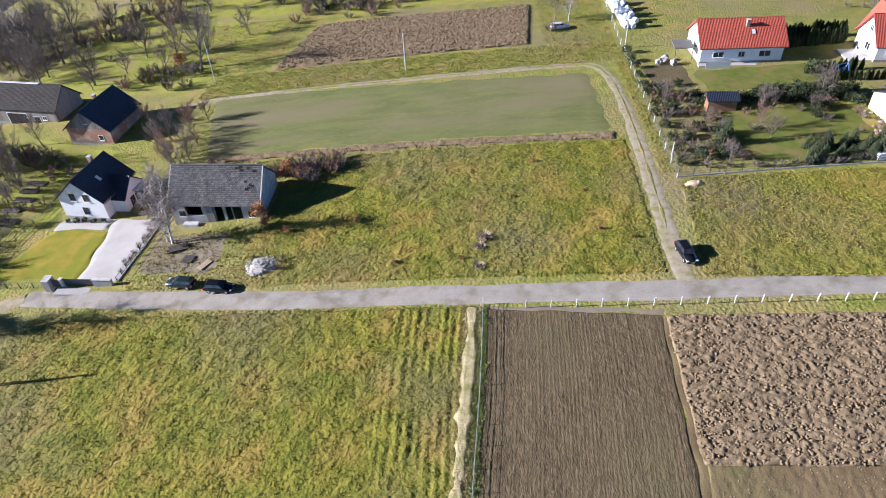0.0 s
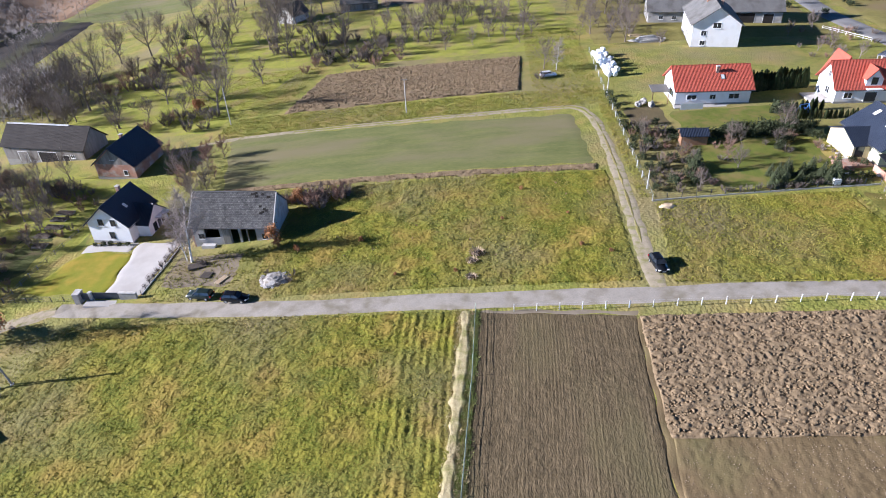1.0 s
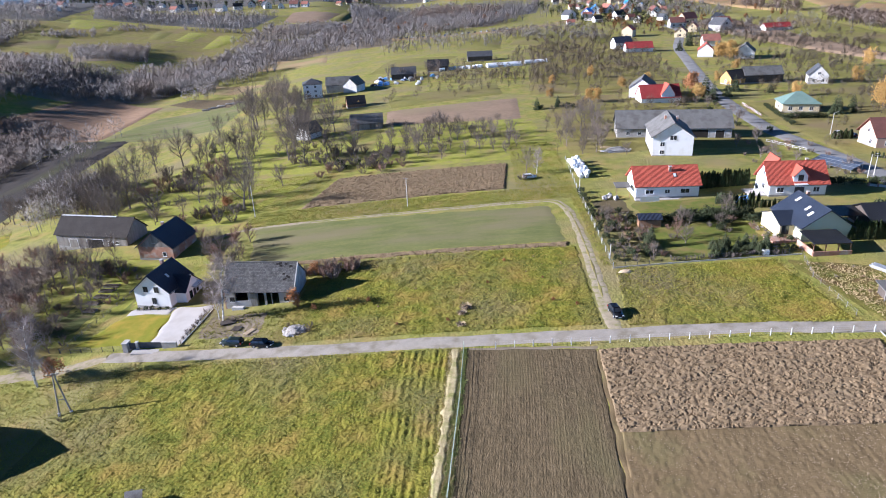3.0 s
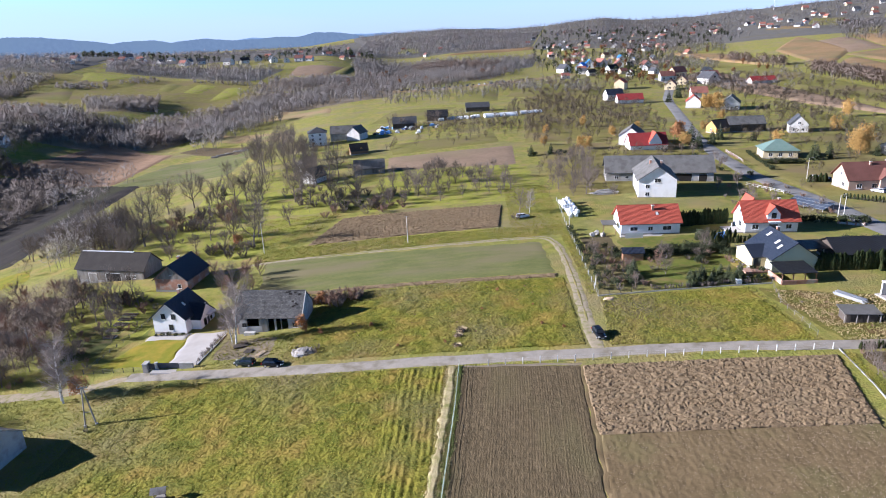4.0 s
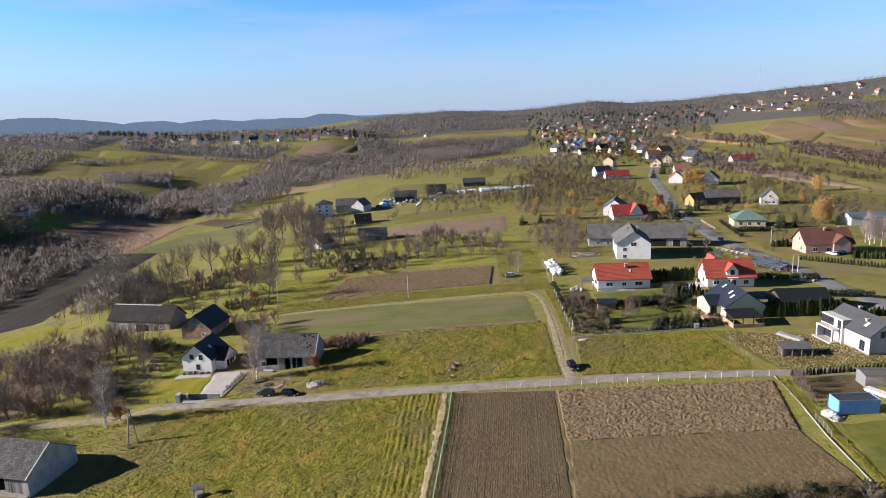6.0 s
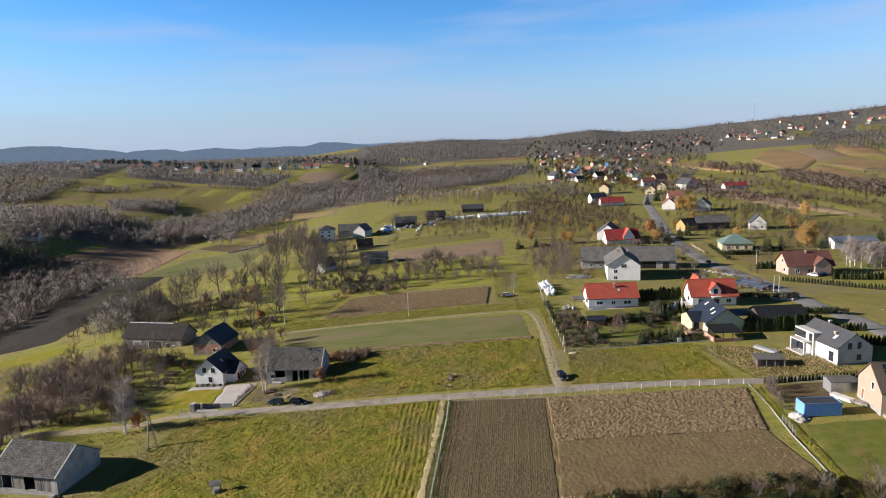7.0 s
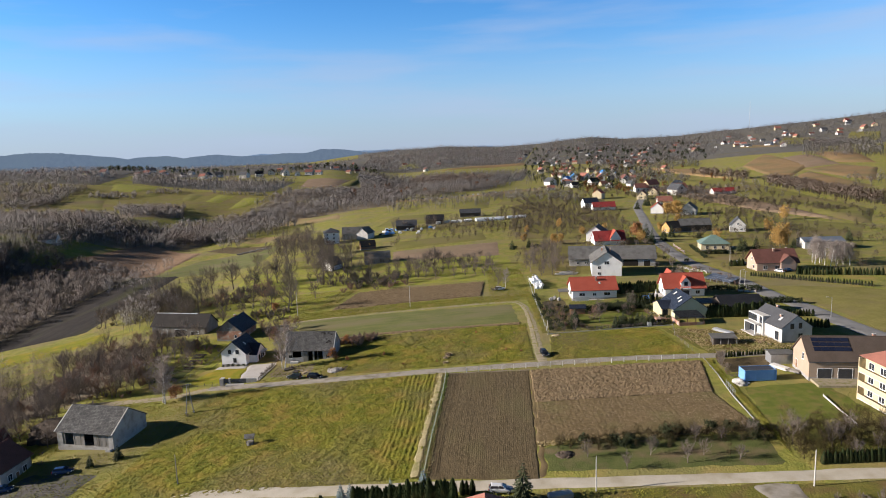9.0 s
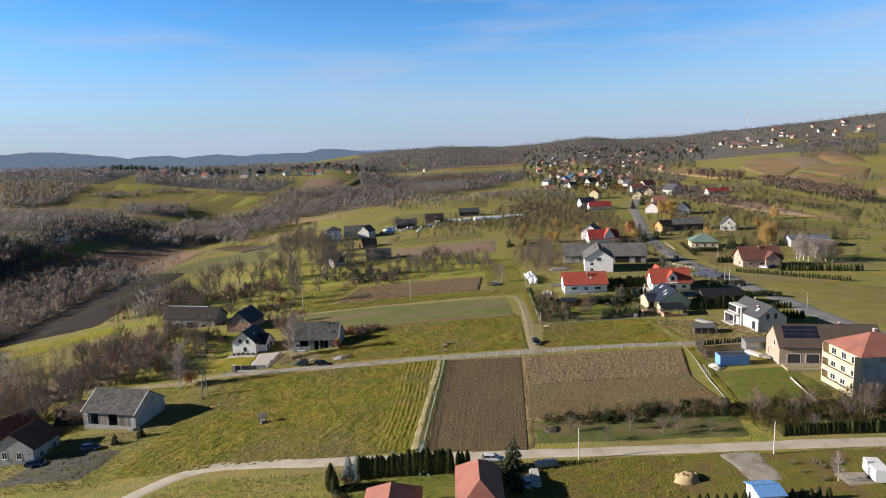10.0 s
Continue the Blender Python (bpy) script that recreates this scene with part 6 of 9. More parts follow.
# single trees of the meadow
plant("b", -75.5, 63.3, 1.35)
plant("b", -76.6, 64.4, 0.9)
plant("k", -73.5, 66.0, 1.0)
plant("b", -46.3, 81.2, 1.35)
plant("b", -47.4, 82.0, 0.9)
plant("s", -44.0, 80.0, 0.7)
plant("t", -94, 72, 0.75)
row("s", (-47, 98.5), (-20, 97.5), 22, 1.0, 0.9)
grove("sq", [(-33, 95), (-22, 94), (-20, 100), (-33, 101)], 16, (1.0, 1.4), 1.0)
plant("k", -31.0, 83.0, 0.45)
plant("k", -30.0, 97.8, 0.8)
grove("rto", [(-56, 104), (-50, 100), (-52, 122), (-66, 124)], 14, (0.6, 0.9), 2.0)
plant("k", -27.0, 80.5, 0.3)
row("e", (-68.8, 90.7), (-62.0, 89.9), 5, 0.36, 0.1)
row("s", (-52.4, 75.0), (-51.2, 85.5), 8, 0.32, 0.05)
plant("c", -73.2, 33.0, 0.55)
plant("c", -78.6, 30.6, 0.42)
grove("ts", [(-100, 34), (-92, 34), (-90, 58), (-100, 60)], 8, (0.4, 0.75), 3.0, clear=[(-83.3, 45.4, 10)])
plant("s", -64.5, 52.0, 0.4)

# woods: countless bare trees
def woods(name, quads, label, h=(7, 13), per=46, seed=5, width=0.16, avoid=(), material=None):
    rng = np.random.default_rng(seed)
    V, F, N, base = [], [], [], 0
    for quad, n in quads:
        a, b, c, d = [np.array(p, float) for p in quad]
        s, t = rng.random((n, 1)), rng.random((n, 1))
        P = (a * (1 - s) + b * s) * (1 - t) + (d * (1 - s) + c * s) * t
        ok = np.ones(len(P), bool)
        for cx, cy, cr in avoid:
            ok &= np.hypot(P[:, 0] - cx, P[:, 1] - cy) > cr
        P = P[ok]
        n = len(P)
        H = rng.uniform(h[0], h[1], n)
        Z = height(P[:, 0], P[:, 1])
        far = np.hypot(P[:, 0] - 7, P[:, 1] + 118)
        wd = width * np.clip(far / 450, 0.6, 3.6)
        # stem
        o = np.stack([P[:, 0], P[:, 1], Z - 0.3], -1)
        up = np.stack([rng.normal(0, 0.04, n) * H, rng.normal(0, 0.04, n) * H, H], -1)
        k = np.stack([o - [1, 0, 0] * (wd * 0.9)[:, None], o + [1, 0, 0] * (wd * 0.9)[:, None], o + up * 0.8], 1).reshape(-1, 3)
        V.append(k)
        N.append(np.tile([0.0, -1.0, 0.0], (len(k), 1)))
        F.append(base + np.arange(len(k)).reshape(-1, 3))
        base += len(k)
        # twigs, in rounded crowns
        m = per
        zz = rng.uniform(-1, 1, (n, m))
        rr = np.sqrt(1 - zz ** 2) * rng.uniform(0.45, 1.0, (n, m))
        aa = rng.uniform(0, 6.283, (n, m))
        wide = H[:, None] * rng.uniform(0.26, 0.4, (n, 1))
        mid = o[:, None, :] + np.stack([np.cos(aa) * rr * wide, np.sin(aa) * rr * wide, H[:, None] * (0.62 + 0.38 * zz * rng.uniform(0.6, 1.0, (n, m)))], -1)
        d = np.stack([np.cos(aa) * rr + rng.normal(0, 0.5, (n, m)), np.sin(aa) * rr + rng.normal(0, 0.5, (n, m)), 0.6 + zz * 0.5 + rng.normal(0, 0.4, (n, m))], -1)
        d /= np.linalg.norm(d, axis=-1, keepdims=True)
        d *= H[:, None, None] * 0.095
        sd = np.cross(d, rng.normal(0, 1, (n, m, 3)))
        sd /= np.linalg.norm(sd, axis=-1, keepdims=True)
        sd *= wd[:, None, None] * 0.75
        # twigs face outwards and share the roundness of their crown
        face = np.stack([np.cos(aa) * rr * 0.35, np.sin(aa) * rr * 0.35, 1.0 + 0.0 * zz], -1)
        face /= np.linalg.norm(face, axis=-1, keepdims=True)
        sd = np.where((np.cross(sd, d) * face).sum(-1, keepdims=True) < 0, -sd, sd)
        k = np.stack([mid - d - sd, mid - d + sd, mid + d], 2).reshape(-1, 3)
        V.append(k)
        N.append(np.repeat(face.reshape(-1, 3), 3, 0))
        F.append(base + np.arange(len(k)).reshape(-1, 3))
        base += len(k)
    me = arrays_mesh(name, np.concatenate(V), np.concatenate(F))
    me.normals_split_custom_set_from_vertices(np.concatenate(N).astype(np.float32))
    ob = part(name, me, material or HAZY_WOODS)
    return tagged(ob, label, "woods", kind="stuff")


woods("valley_woods", [
    ([(-250, 60), (-178, 60), (-188, 128), (-250, 190)], 480), ([(-330, 60), (-150, 20), (-140, 100), (-330, 190)], 700), ([(-420, 150), (-272, 165), (-296, 335), (-460, 360)], 900), ([(-330, 0), (-212, 40), (-210, 175), (-330, 175)], 520),
    ([(-470, 340), (-292, 330), (-290, 520), (-520, 540)], 950), ([(-205, 250), (-178, 250), (-186, 330), (-208, 330)], 20), ([(-250, 480), (-180, 470), (-150, 560), (-260, 570)], 240),
    ([(-190, 420), (-172, 420), (-180, 480), (-200, 480)], 20), ([(-135, 152), (-112, 160), (-130, 205), (-150, 200)], 60)], "dense leafless woods filling the stream valley", seed=5, per=78, h=(8, 14), width=0.12)
woods("low_woods", [([(-300, 160), (-198, 160), (-212, 300), (-300, 330)], 1150), ([(-300, 300), (-214, 300), (-220, 336), (-300, 372)], 170)], "low brown leafless woods beside the valley field", seed=45, per=84, h=(4.5, 8.5), width=0.12, material=BROWN_WOODS)
woods("hillside_bushes", [([(39, 622), (72, 607), (86, 712), (57, 725)], 60), ([(-52, 540), (-12, 620), (-23, 700), (-60, 610)], 30)], "brown bushes beside the distant gravel lot", seed=46, per=60, h=(4, 7), width=0.12, material=BROWN_WOODS)
woods("farm_thicket", [([(-134, 165), (-74, 143), (-54, 196), (-122, 232)], 9), ([(-112, 230), (-50, 198), (-46, 290), (-112, 300)], 9), ([(-62, 178), (-34, 176), (-30, 240), (-58, 240)], 6)], "bare trees and bushes behind the farm", seed=28, per=150, h=(3, 8), width=0.05, material=TWIG)
woods("stream_woods", [([(-318, 160), (-272, 160), (-292, 335), (-330, 345)], 330), ([(-262, 462), (-205, 470), (-215, 500), (-268, 505)], 70)], "tall bare trees along the stream", seed=25, per=80, h=(9, 14), width=0.12)
woods("slope_trees", [([(-150, 150), (-104, 146), (-98, 200), (-150, 215)], 34), ([(-165, 215), (-120, 215), (-110, 262), (-150, 290)], 14)], "scattered bare trees above the valley field", seed=41, per=170, h=(5, 9), width=0.05, material=TWIG)
woods("slope_woods", [([(-170, 62), (-104, 66), (-96, 116), (-152, 126)], 300), ([(-104, 66), (-90, 72), (-90, 90), (-98, 100)], 30), ([(-128, 30), (-104, 36), (-100, 64), (-150, 62)], 70)], "bare thicket on the slope west of the farm", seed=26, per=150, h=(3.5, 8.5), width=0.05, material=TWIG)
woods("far_woods", [
    ([(-365, 401), (-231, 447), (-207, 529), (-322, 498)], 420), ([(-322, 498), (-207, 529), (-174, 613), (-252, 630)], 380), ([(-412, 470), (-322, 498), (-352, 585), (-537, 647)], 420), ([(-352, 585), (-302, 623), (-321, 672), (-405, 678)], 190),
    ([(-547, 662), (-490, 671), (-520, 832), (-694, 877)], 520), ([(-760, 620), (-560, 560), (-560, 700), (-900, 900)], 500), ([(-239, 611), (-162, 613), (-118, 775), (-229, 720)], 520), ([(-162, 613), (-61, 654), (-61, 856), (-155, 805)], 520),
    ([(-123, 809), (47, 767), (104, 979), (-143, 962)], 900), ([(-250, 730), (-123, 800), (-134, 850), (-235, 840)], 320), ([(-61, 676), (2, 723), (104, 862), (-61, 856)], 340), ([(-60, 560), (40, 540), (60, 640), (-40, 680)], 90), ([(200, 520), (330, 500), (420, 640), (250, 680)], 100), ([(60, 600), (140, 560), (150, 680), (80, 700)], 90),
    ([(250, 760), (340, 780), (380, 1000), (260, 1000)], 160), ([(420, 560), (470, 540), (560, 620), (470, 660)], 40)], "belts of bare woodland between far fields", seed=6, per=46, h=(6, 12), width=0.13)
woods("hill_woods", [
    ([(-900, 900), (-531, 869), (-560, 1000), (-1300, 1300)], 900), ([(-498, 910), (-259, 832), (-250, 960), (-545, 1020)], 700), ([(-151, 970), (122, 985), (164, 1245), (-173, 1183)], 1100), ([(-1900, 1500), (-600, 1150), (-420, 1400), (-1900, 2300)], 1500),
    ([(-600, 1150), (-200, 1180), (-170, 1420), (-420, 1500)], 260), ([(-209, 1460), (171, 1500), (300, 2228), (-302, 2400)], 2400), ([(-302, 2400), (300, 2228), (420, 2900), (-420, 2950)], 900), ([(-900, 1700), (-300, 1600), (-340, 2600), (-1100, 2800)], 700),
    ([(300, 2000), (900, 1800), (1200, 2700), (420, 2900)], 1700), ([(700, 1250), (1500, 1100), (1900, 1500), (800, 1700)], 700), ([(640, 900), (900, 800), (930, 880), (660, 980)], 120), ([(900, 1700), (2000, 1500), (2300, 2300), (1200, 2600)], 2000),
    ([(250, 1000), (450, 1050), (560, 1400), (350, 1500)], 360), ([(576, 950), (640, 850), (880, 1224), (960, 1659)], 620), ([(120, 880), (330, 850), (480, 1300), (160, 1300)], 240), ([(200, 1300), (600, 1300), (900, 2300), (300, 2300)], 700)], "wooded hills along the skyline", seed=7, per=17, h=(8, 15))
woods("hedges", [([(-478, 747), (-419, 760), (-434, 800), (-489, 775)], 70), ([(-373, 611), (-298, 613), (-323, 695), (-410, 680)], 170), ([(-431, 795), (-375, 815), (-395, 850), (-430, 835)], 40), ([(-340, 822), (-240, 800), (-238, 812), (-342, 836)], 40), ([(-520, 690), (-488, 680), (-520, 780), (-560, 790)], 70)], "bare hedges and copses between hillside fields", seed=36, per=56, h=(4, 9), width=0.13)
woods("rusty_woods", [([(-412, 440), (-322, 470), (-352, 585), (-520, 620)], 9), ([(-350, 500), (-200, 520), (-180, 600), (-300, 640)], 5), ([(-160, 700), (60, 780), (90, 960), (-140, 940)], 16), ([(150, 640), (330, 620), (420, 900), (180, 900)], 26), ([(180, 900), (420, 900), (520, 1400), (200, 1400)], 26)], "scattered trees with rust-coloured leaves", seed=33, per=90, h=(7, 11), width=0.28, material=RUST_LEAF)


woods("birch_belt", [([(349, 420), (360, 420), (380, 645), (368, 645)], 260), ([(378, 720), (394, 720), (392, 900), (376, 900)], 70), ([(-60, 980), (60, 940), (90, 1060), (-50, 1100)], 160)], "belt of pale leafless birches on the slope", seed=19, per=60, h=(11, 15), material=BIRCH_WOOD)
woods("village_conifers", [([(120, 700), (260, 700), (420, 1250), (160, 1250)], 70), ([(160, 1250), (560, 1250), (900, 2300), (300, 2300)], 170), ([(-700, 1190), (-300, 1060), (-280, 1130), (-760, 1290)], 60), ([(-300, 1150), (-150, 1250), (-150, 1450), (-320, 1400)], 40)], "dark conifers between distant houses", seed=21, per=60, h=(8, 14), width=0.3, material=SPRUCE)
woods("bare_thicket", [([(67, 2.5), (112, 0.5), (112, 13), (68.5, 15.5)], 130), ([(42, 5), (65, 3), (65.5, 15.5), (44, 16.5)], 14)], "dark leafless trees behind the thuja hedge", seed=27, per=150, h=(3, 5.5), width=0.055, material=OLIVE_SCRUB)
woods("scrub", [([(25, 11.5), (66, 10.5), (66.5, 17), (25, 17.5)], 150), ([(66.5, 1.5), (116, -0.5), (116, 13), (67, 15)], 240), ([(-17, -11), (-14.6, -11), (-12, 2), (-17, 2)], 10)], "tangled leafless scrub beside the gravel lane", seed=15, per=90, h=(1.4, 3.0), width=0.055, material=OLIVE_SCRUB)
woods("orchard_rows", [
    ([(40, 300), (122, 296), (150, 450), (60, 460)], 230), ([(-25, 350), (60, 356), (70, 450), (-15, 445)], 120), ([(60, 455), (150, 455), (165, 590), (70, 600)], 150), ([(150, 262), (215, 255), (250, 400), (165, 400)], 110),
    ([(205, 240), (330, 250), (360, 480), (215, 480)], 130), ([(190, 440), (330, 480), (330, 640), (200, 640)], 130), ([(-120, 310), (-70, 320), (-72, 350), (-125, 370)], 40), ([(100, 600), (200, 600), (230, 760), (110, 760)], 110), ([(170, 760), (330, 780), (330, 1000), (150, 1000)], 90),
    ([(36, 176), (62, 176), (62, 290), (40, 290)], 26), ([(126, 172), (200, 150), (270, 300), (138, 262)], 80), ([(138, 262), (230, 300), (250, 420), (160, 400)], 110), ([(-30, 184), (26, 186), (26, 238), (-28, 240)], 20), ([(-2, 350), (59, 330), (66, 384), (0, 396)], 60), ([(60, 340), (130, 340), (125, 460), (70, 470)], 70), ([(-40, 300), (30, 310), (40, 350), (-30, 350)], 24), ([(238, 430), (312, 385), (300, 480), (245, 590)], 150), ([(225, 590), (300, 560), (330, 700), (240, 720)], 110), ([(60, 225), (118, 225), (122, 300), (60, 300)], 60), ([(40, 440), (130, 430), (150, 520), (60, 530)], 110)], "old orchards of bare fruit trees towards the village", seed=8, per=96, h=(3.6, 6.5), width=0.085, material=ORCHARD_TWIG)


# tufts of meadow grass
def tufts(name, quads, label, material, h=(0.1, 0.26), blades=3, seed=9, avoid=()):
    rng = np.random.default_rng(seed)
    V = []
    for quad, n in quads:
        a, b, c, d = [np.array(p, float) for p in quad]
        s, t = rng.random((n, 1)), rng.random((n, 1))
        P = (a * (1 - s) + b * s) * (1 - t) + (d * (1 - s) + c * s) * t
        clump = np.sin(P[:, 0] * 1.3 + 2 * np.sin(P[:, 1] * 0.7)) * np.sin(P[:, 1] * 1.5 + 1.7 * np.sin(P[:, 0] * 0.6))
        P = P[(clump > -0.5) | (rng.random(n) < 0.6)]
        ok = np.ones(len(P), bool)
        for cx, cy, rx, ry in avoid:
            ok &= (np.abs(P[:, 0] - cx) > rx) | (np.abs(P[:, 1] - cy) > ry)
        P = P[ok]
        n = len(P)
        Z = height(P[:, 0], P[:, 1]) + near_relief(P[:, 0], P[:, 1]) * 0.5 + tussocks(P[:, 0], P[:, 1]) * 0.6
        for k in range(blades):
            ang = rng.uniform(0, 6.283, n)
            hh = rng.uniform(h[0], h[1], n)
            o = np.stack([P[:, 0] + rng.normal(0, 0.09, n), P[:, 1] + rng.normal(0, 0.09, n), Z - 0.03], -1)
            sd = np.stack([np.cos(ang), np.sin(ang), 0 * ang], -1) * (0.045 + 0.1 * hh)[:, None]
            tp = o + np.stack([rng.normal(0, 0.8, n) * hh, rng.normal(0, 0.8, n) * hh, hh], -1)
            V.append(np.stack([o - sd, o + sd, tp], 1).reshape(-1, 3))
    V = np.concatenate(V)
    ob = part(name, arrays_mesh(name, V, np.arange(len(V)).reshape(-1, 3)), material)
    return tagged(ob, label, "grass", kind="stuff")


house_spots = [(-62, 93, 8, 8), (-40, 88.8, 8.5, 5.5), (-55.5, 80, 4.2, 8), (-66.5, 81, 8, 7)]
tufts("meadow_grass", [
    ([(-70, 13), (-1.2, 8), (2.6, 61), (-62, 66)], 20000), ([(-50, 70), (27.5, 64.5), (29, 100), (-46, 104)], 16000), ([(32, 63.5), (70, 60), (68, 86), (35, 86.5)], 8000),
    ([(66.5, 4), (68, 12), (72, 55), (70, 55)], 2200), ([(-90, -10), (44, -20), (48, -4), (-50, 7)], 9000), ([(-58, 131.5), (36, 132.5), (36, 143), (-56, 143)], 9000), ([(33, 88), (35.5, 88), (36, 132), (33.5, 132)], 1200), ([(-110, 12), (-70, 10), (-62, 64), (-100, 66)], 9000),
    ([(-75, 144), (-45, 144), (-38, 178), (-70, 178)], 5000), ([(20, 145), (36, 138), (38, 200), (22, 200)], 4500)], "tussocky meadow grass in green and straw tones", GRASS_BLADE, avoid=house_spots + [(-83, 45, 9, 8)])
tufts("dry_grass", [([(-1.8, 10), (0.2, 9.6), (3.0, 60.6), (0.4, 61)], 2400), ([(74, 59), (97, 60), (96, 76), (70, 84)], 3000), ([(22, 15.5), (60, 14.2), (60, 16.6), (22, 17.4)], 1500)], "tall dry straw-coloured grass", DRY_BLADE, h=(0.16, 0.36), seed=10)


def verge_strip(name, x0, x1, n, h, label, material, seed):
    """A band of tall grass along the wire fence."""
    rng = np.random.default_rng(seed)
    t = rng.random(n)
    y = 8.6 + 52 * t
    x = np.interp(y, (8.4, 24, 48, 61), (-1.0, 0.2, 2.4, 3.2)) + rng.uniform(x0, x1, n) + 0.12 * np.sin(y * 0.9)
    z = height(x, y) + near_relief(x, y) * 0.5
    V = []
    for _ in range(3):
        a, hh = rng.uniform(0, 6.283, n), rng.uniform(h[0], h[1], n)
        o = np.stack([x + rng.normal(0, 0.1, n), y + rng.normal(0, 0.1, n), z - 0.03], -1)
        sd = np.stack([np.cos(a), np.sin(a), 0 * a], -1) * 0.09
        V.append(np.stack([o - sd, o + sd, o + np.stack([rng.normal(0, 0.5, n) * hh, rng.normal(0, 0.5, n) * hh, hh], -1)], 1).reshape(-1, 3))
    V = np.concatenate(V)
    tagged(part(name, arrays_mesh(name, V, np.arange(len(V)).reshape(-1, 3)), material), label, "grass", kind="stuff")


STRAW_BLADE = surf("straw_grass", (0.5, 0.42, 0.24), (0.68, 0.58, 0.35), size=1.5, fine=0.4, rough=0.85, c=(0.4, 0.36, 0.15), c_size=2.5, spec=0.1)
FRESH_BLADE = surf("fresh_grass", (0.15, 0.2, 0.05), (0.27, 0.3, 0.09), size=1.5, fine=0.4, rough=0.85, c=(0.3, 0.27, 0.1), c_size=2.0, spec=0.1)
STRAW_MAT = surf("flattened_straw", (0.3, 0.25, 0.13), (0.52, 0.44, 0.26), size=0.6, fine=0.12, rough=0.9, bump_height=0.12, bump_size=0.25, c=(0.22, 0.22, 0.07), c_size=2.2, spec=0.1)
ribbon("straw_strip", [(-2.8, 8.4), (-1.5, 24), (0.9, 48), (1.8, 60.4)], 1.25, STRAW_MAT, "flattened pale straw beside the wire fence", category="grass", lift=0.3, step=0.6, wobble=0.5)
verge_strip("straw_grass", -2.5, -0.95, 2600, (0.2, 0.42), "pale straw-coloured grass beside the wire fence", STRAW_BLADE, 51)
verge_strip("fence_grass", -0.8, 0.5, 3600, (0.2, 0.42), "fresh green grass along the wire fence", FRESH_BLADE, 52)


# ---- distance ----
def far_field(corners, material, label, step=12, lift=0.9, name="far_field"):
    return field(name, corners, material, label, step=step, lift=lift)


def litter(corners, lift=0.45, step=10, material=LITTER):
    return field("woodland_floor", corners, material, "brown leaf litter under bare woods", category="ground", step=step, lift=lift)


for q in ([(-340, 40), (-150, 20), (-140, 100), (-255, 160)], [(-420, 190), (-272, 170), (-296, 335), (-460, 360)], [(-300, 160), (-200, 160), (-215, 330), (-300, 340)], [(-370, 395), (-228, 445), (-205, 532), (-325, 500)], [(-325, 496), (-205, 527), (-172, 615), (-252, 632)], [(-415, 465), (-320, 495), (-350, 590), (-540, 650)], [(-354, 583), (-300, 622), (-318, 675), (-408, 680)], [(-560, 655), (-486, 668), (-515, 835), (-700, 880)],
          [(-241, 608), (-160, 611), (-116, 777), (-231, 747)], [(-160, 611), (-59, 652), (-59, 858), (-155, 807)], [(-125, 806), (49, 765), (106, 981), (-145, 964)], [(-252, 745), (-121, 800), (-132, 897), (-237, 870)], [(-135, 60), (-103, 68), (-98, 120), (-130, 130)]):
    litter(q)
for q in ([(-2600, 1500), (-900, 900), (-560, 1010), (-900, 2600)], [(-560, 1010), (-200, 1180), (-170, 2600), (-900, 2600)], [(-151, 966), (126, 980), (170, 1250), (-175, 1190)], [(-900, 900), (-531, 869), (-550, 1012), (-1300, 1300)], [(-500, 912), (-257, 834), (-247, 962), (-556, 1030)], [(-215, 1450), (180, 1480), (420, 2950), (-430, 2950)], [(180, 1480), (700, 1100), (1300, 2900), (420, 2950)], [(700, 1250), (1900, 1000), (2600, 2200), (1300, 2900)], [(-1500, 700), (-580, 560), (-560, 700), (-1400, 1200)]):
    litter(q, lift=1.2, step=26, material=HAZY_HILL_LITTER)
field("far_field", [(-720, 640), (-235, 640), (-235, 840), (-900, 900)], OLIVE_FIELD, "dull olive pasture on the far hillside", step=8, lift=0.6)
G_, B_, O_ = "green far pasture on a hillside", "brown far field on a hillside", "ochre stubble field on a hillside"
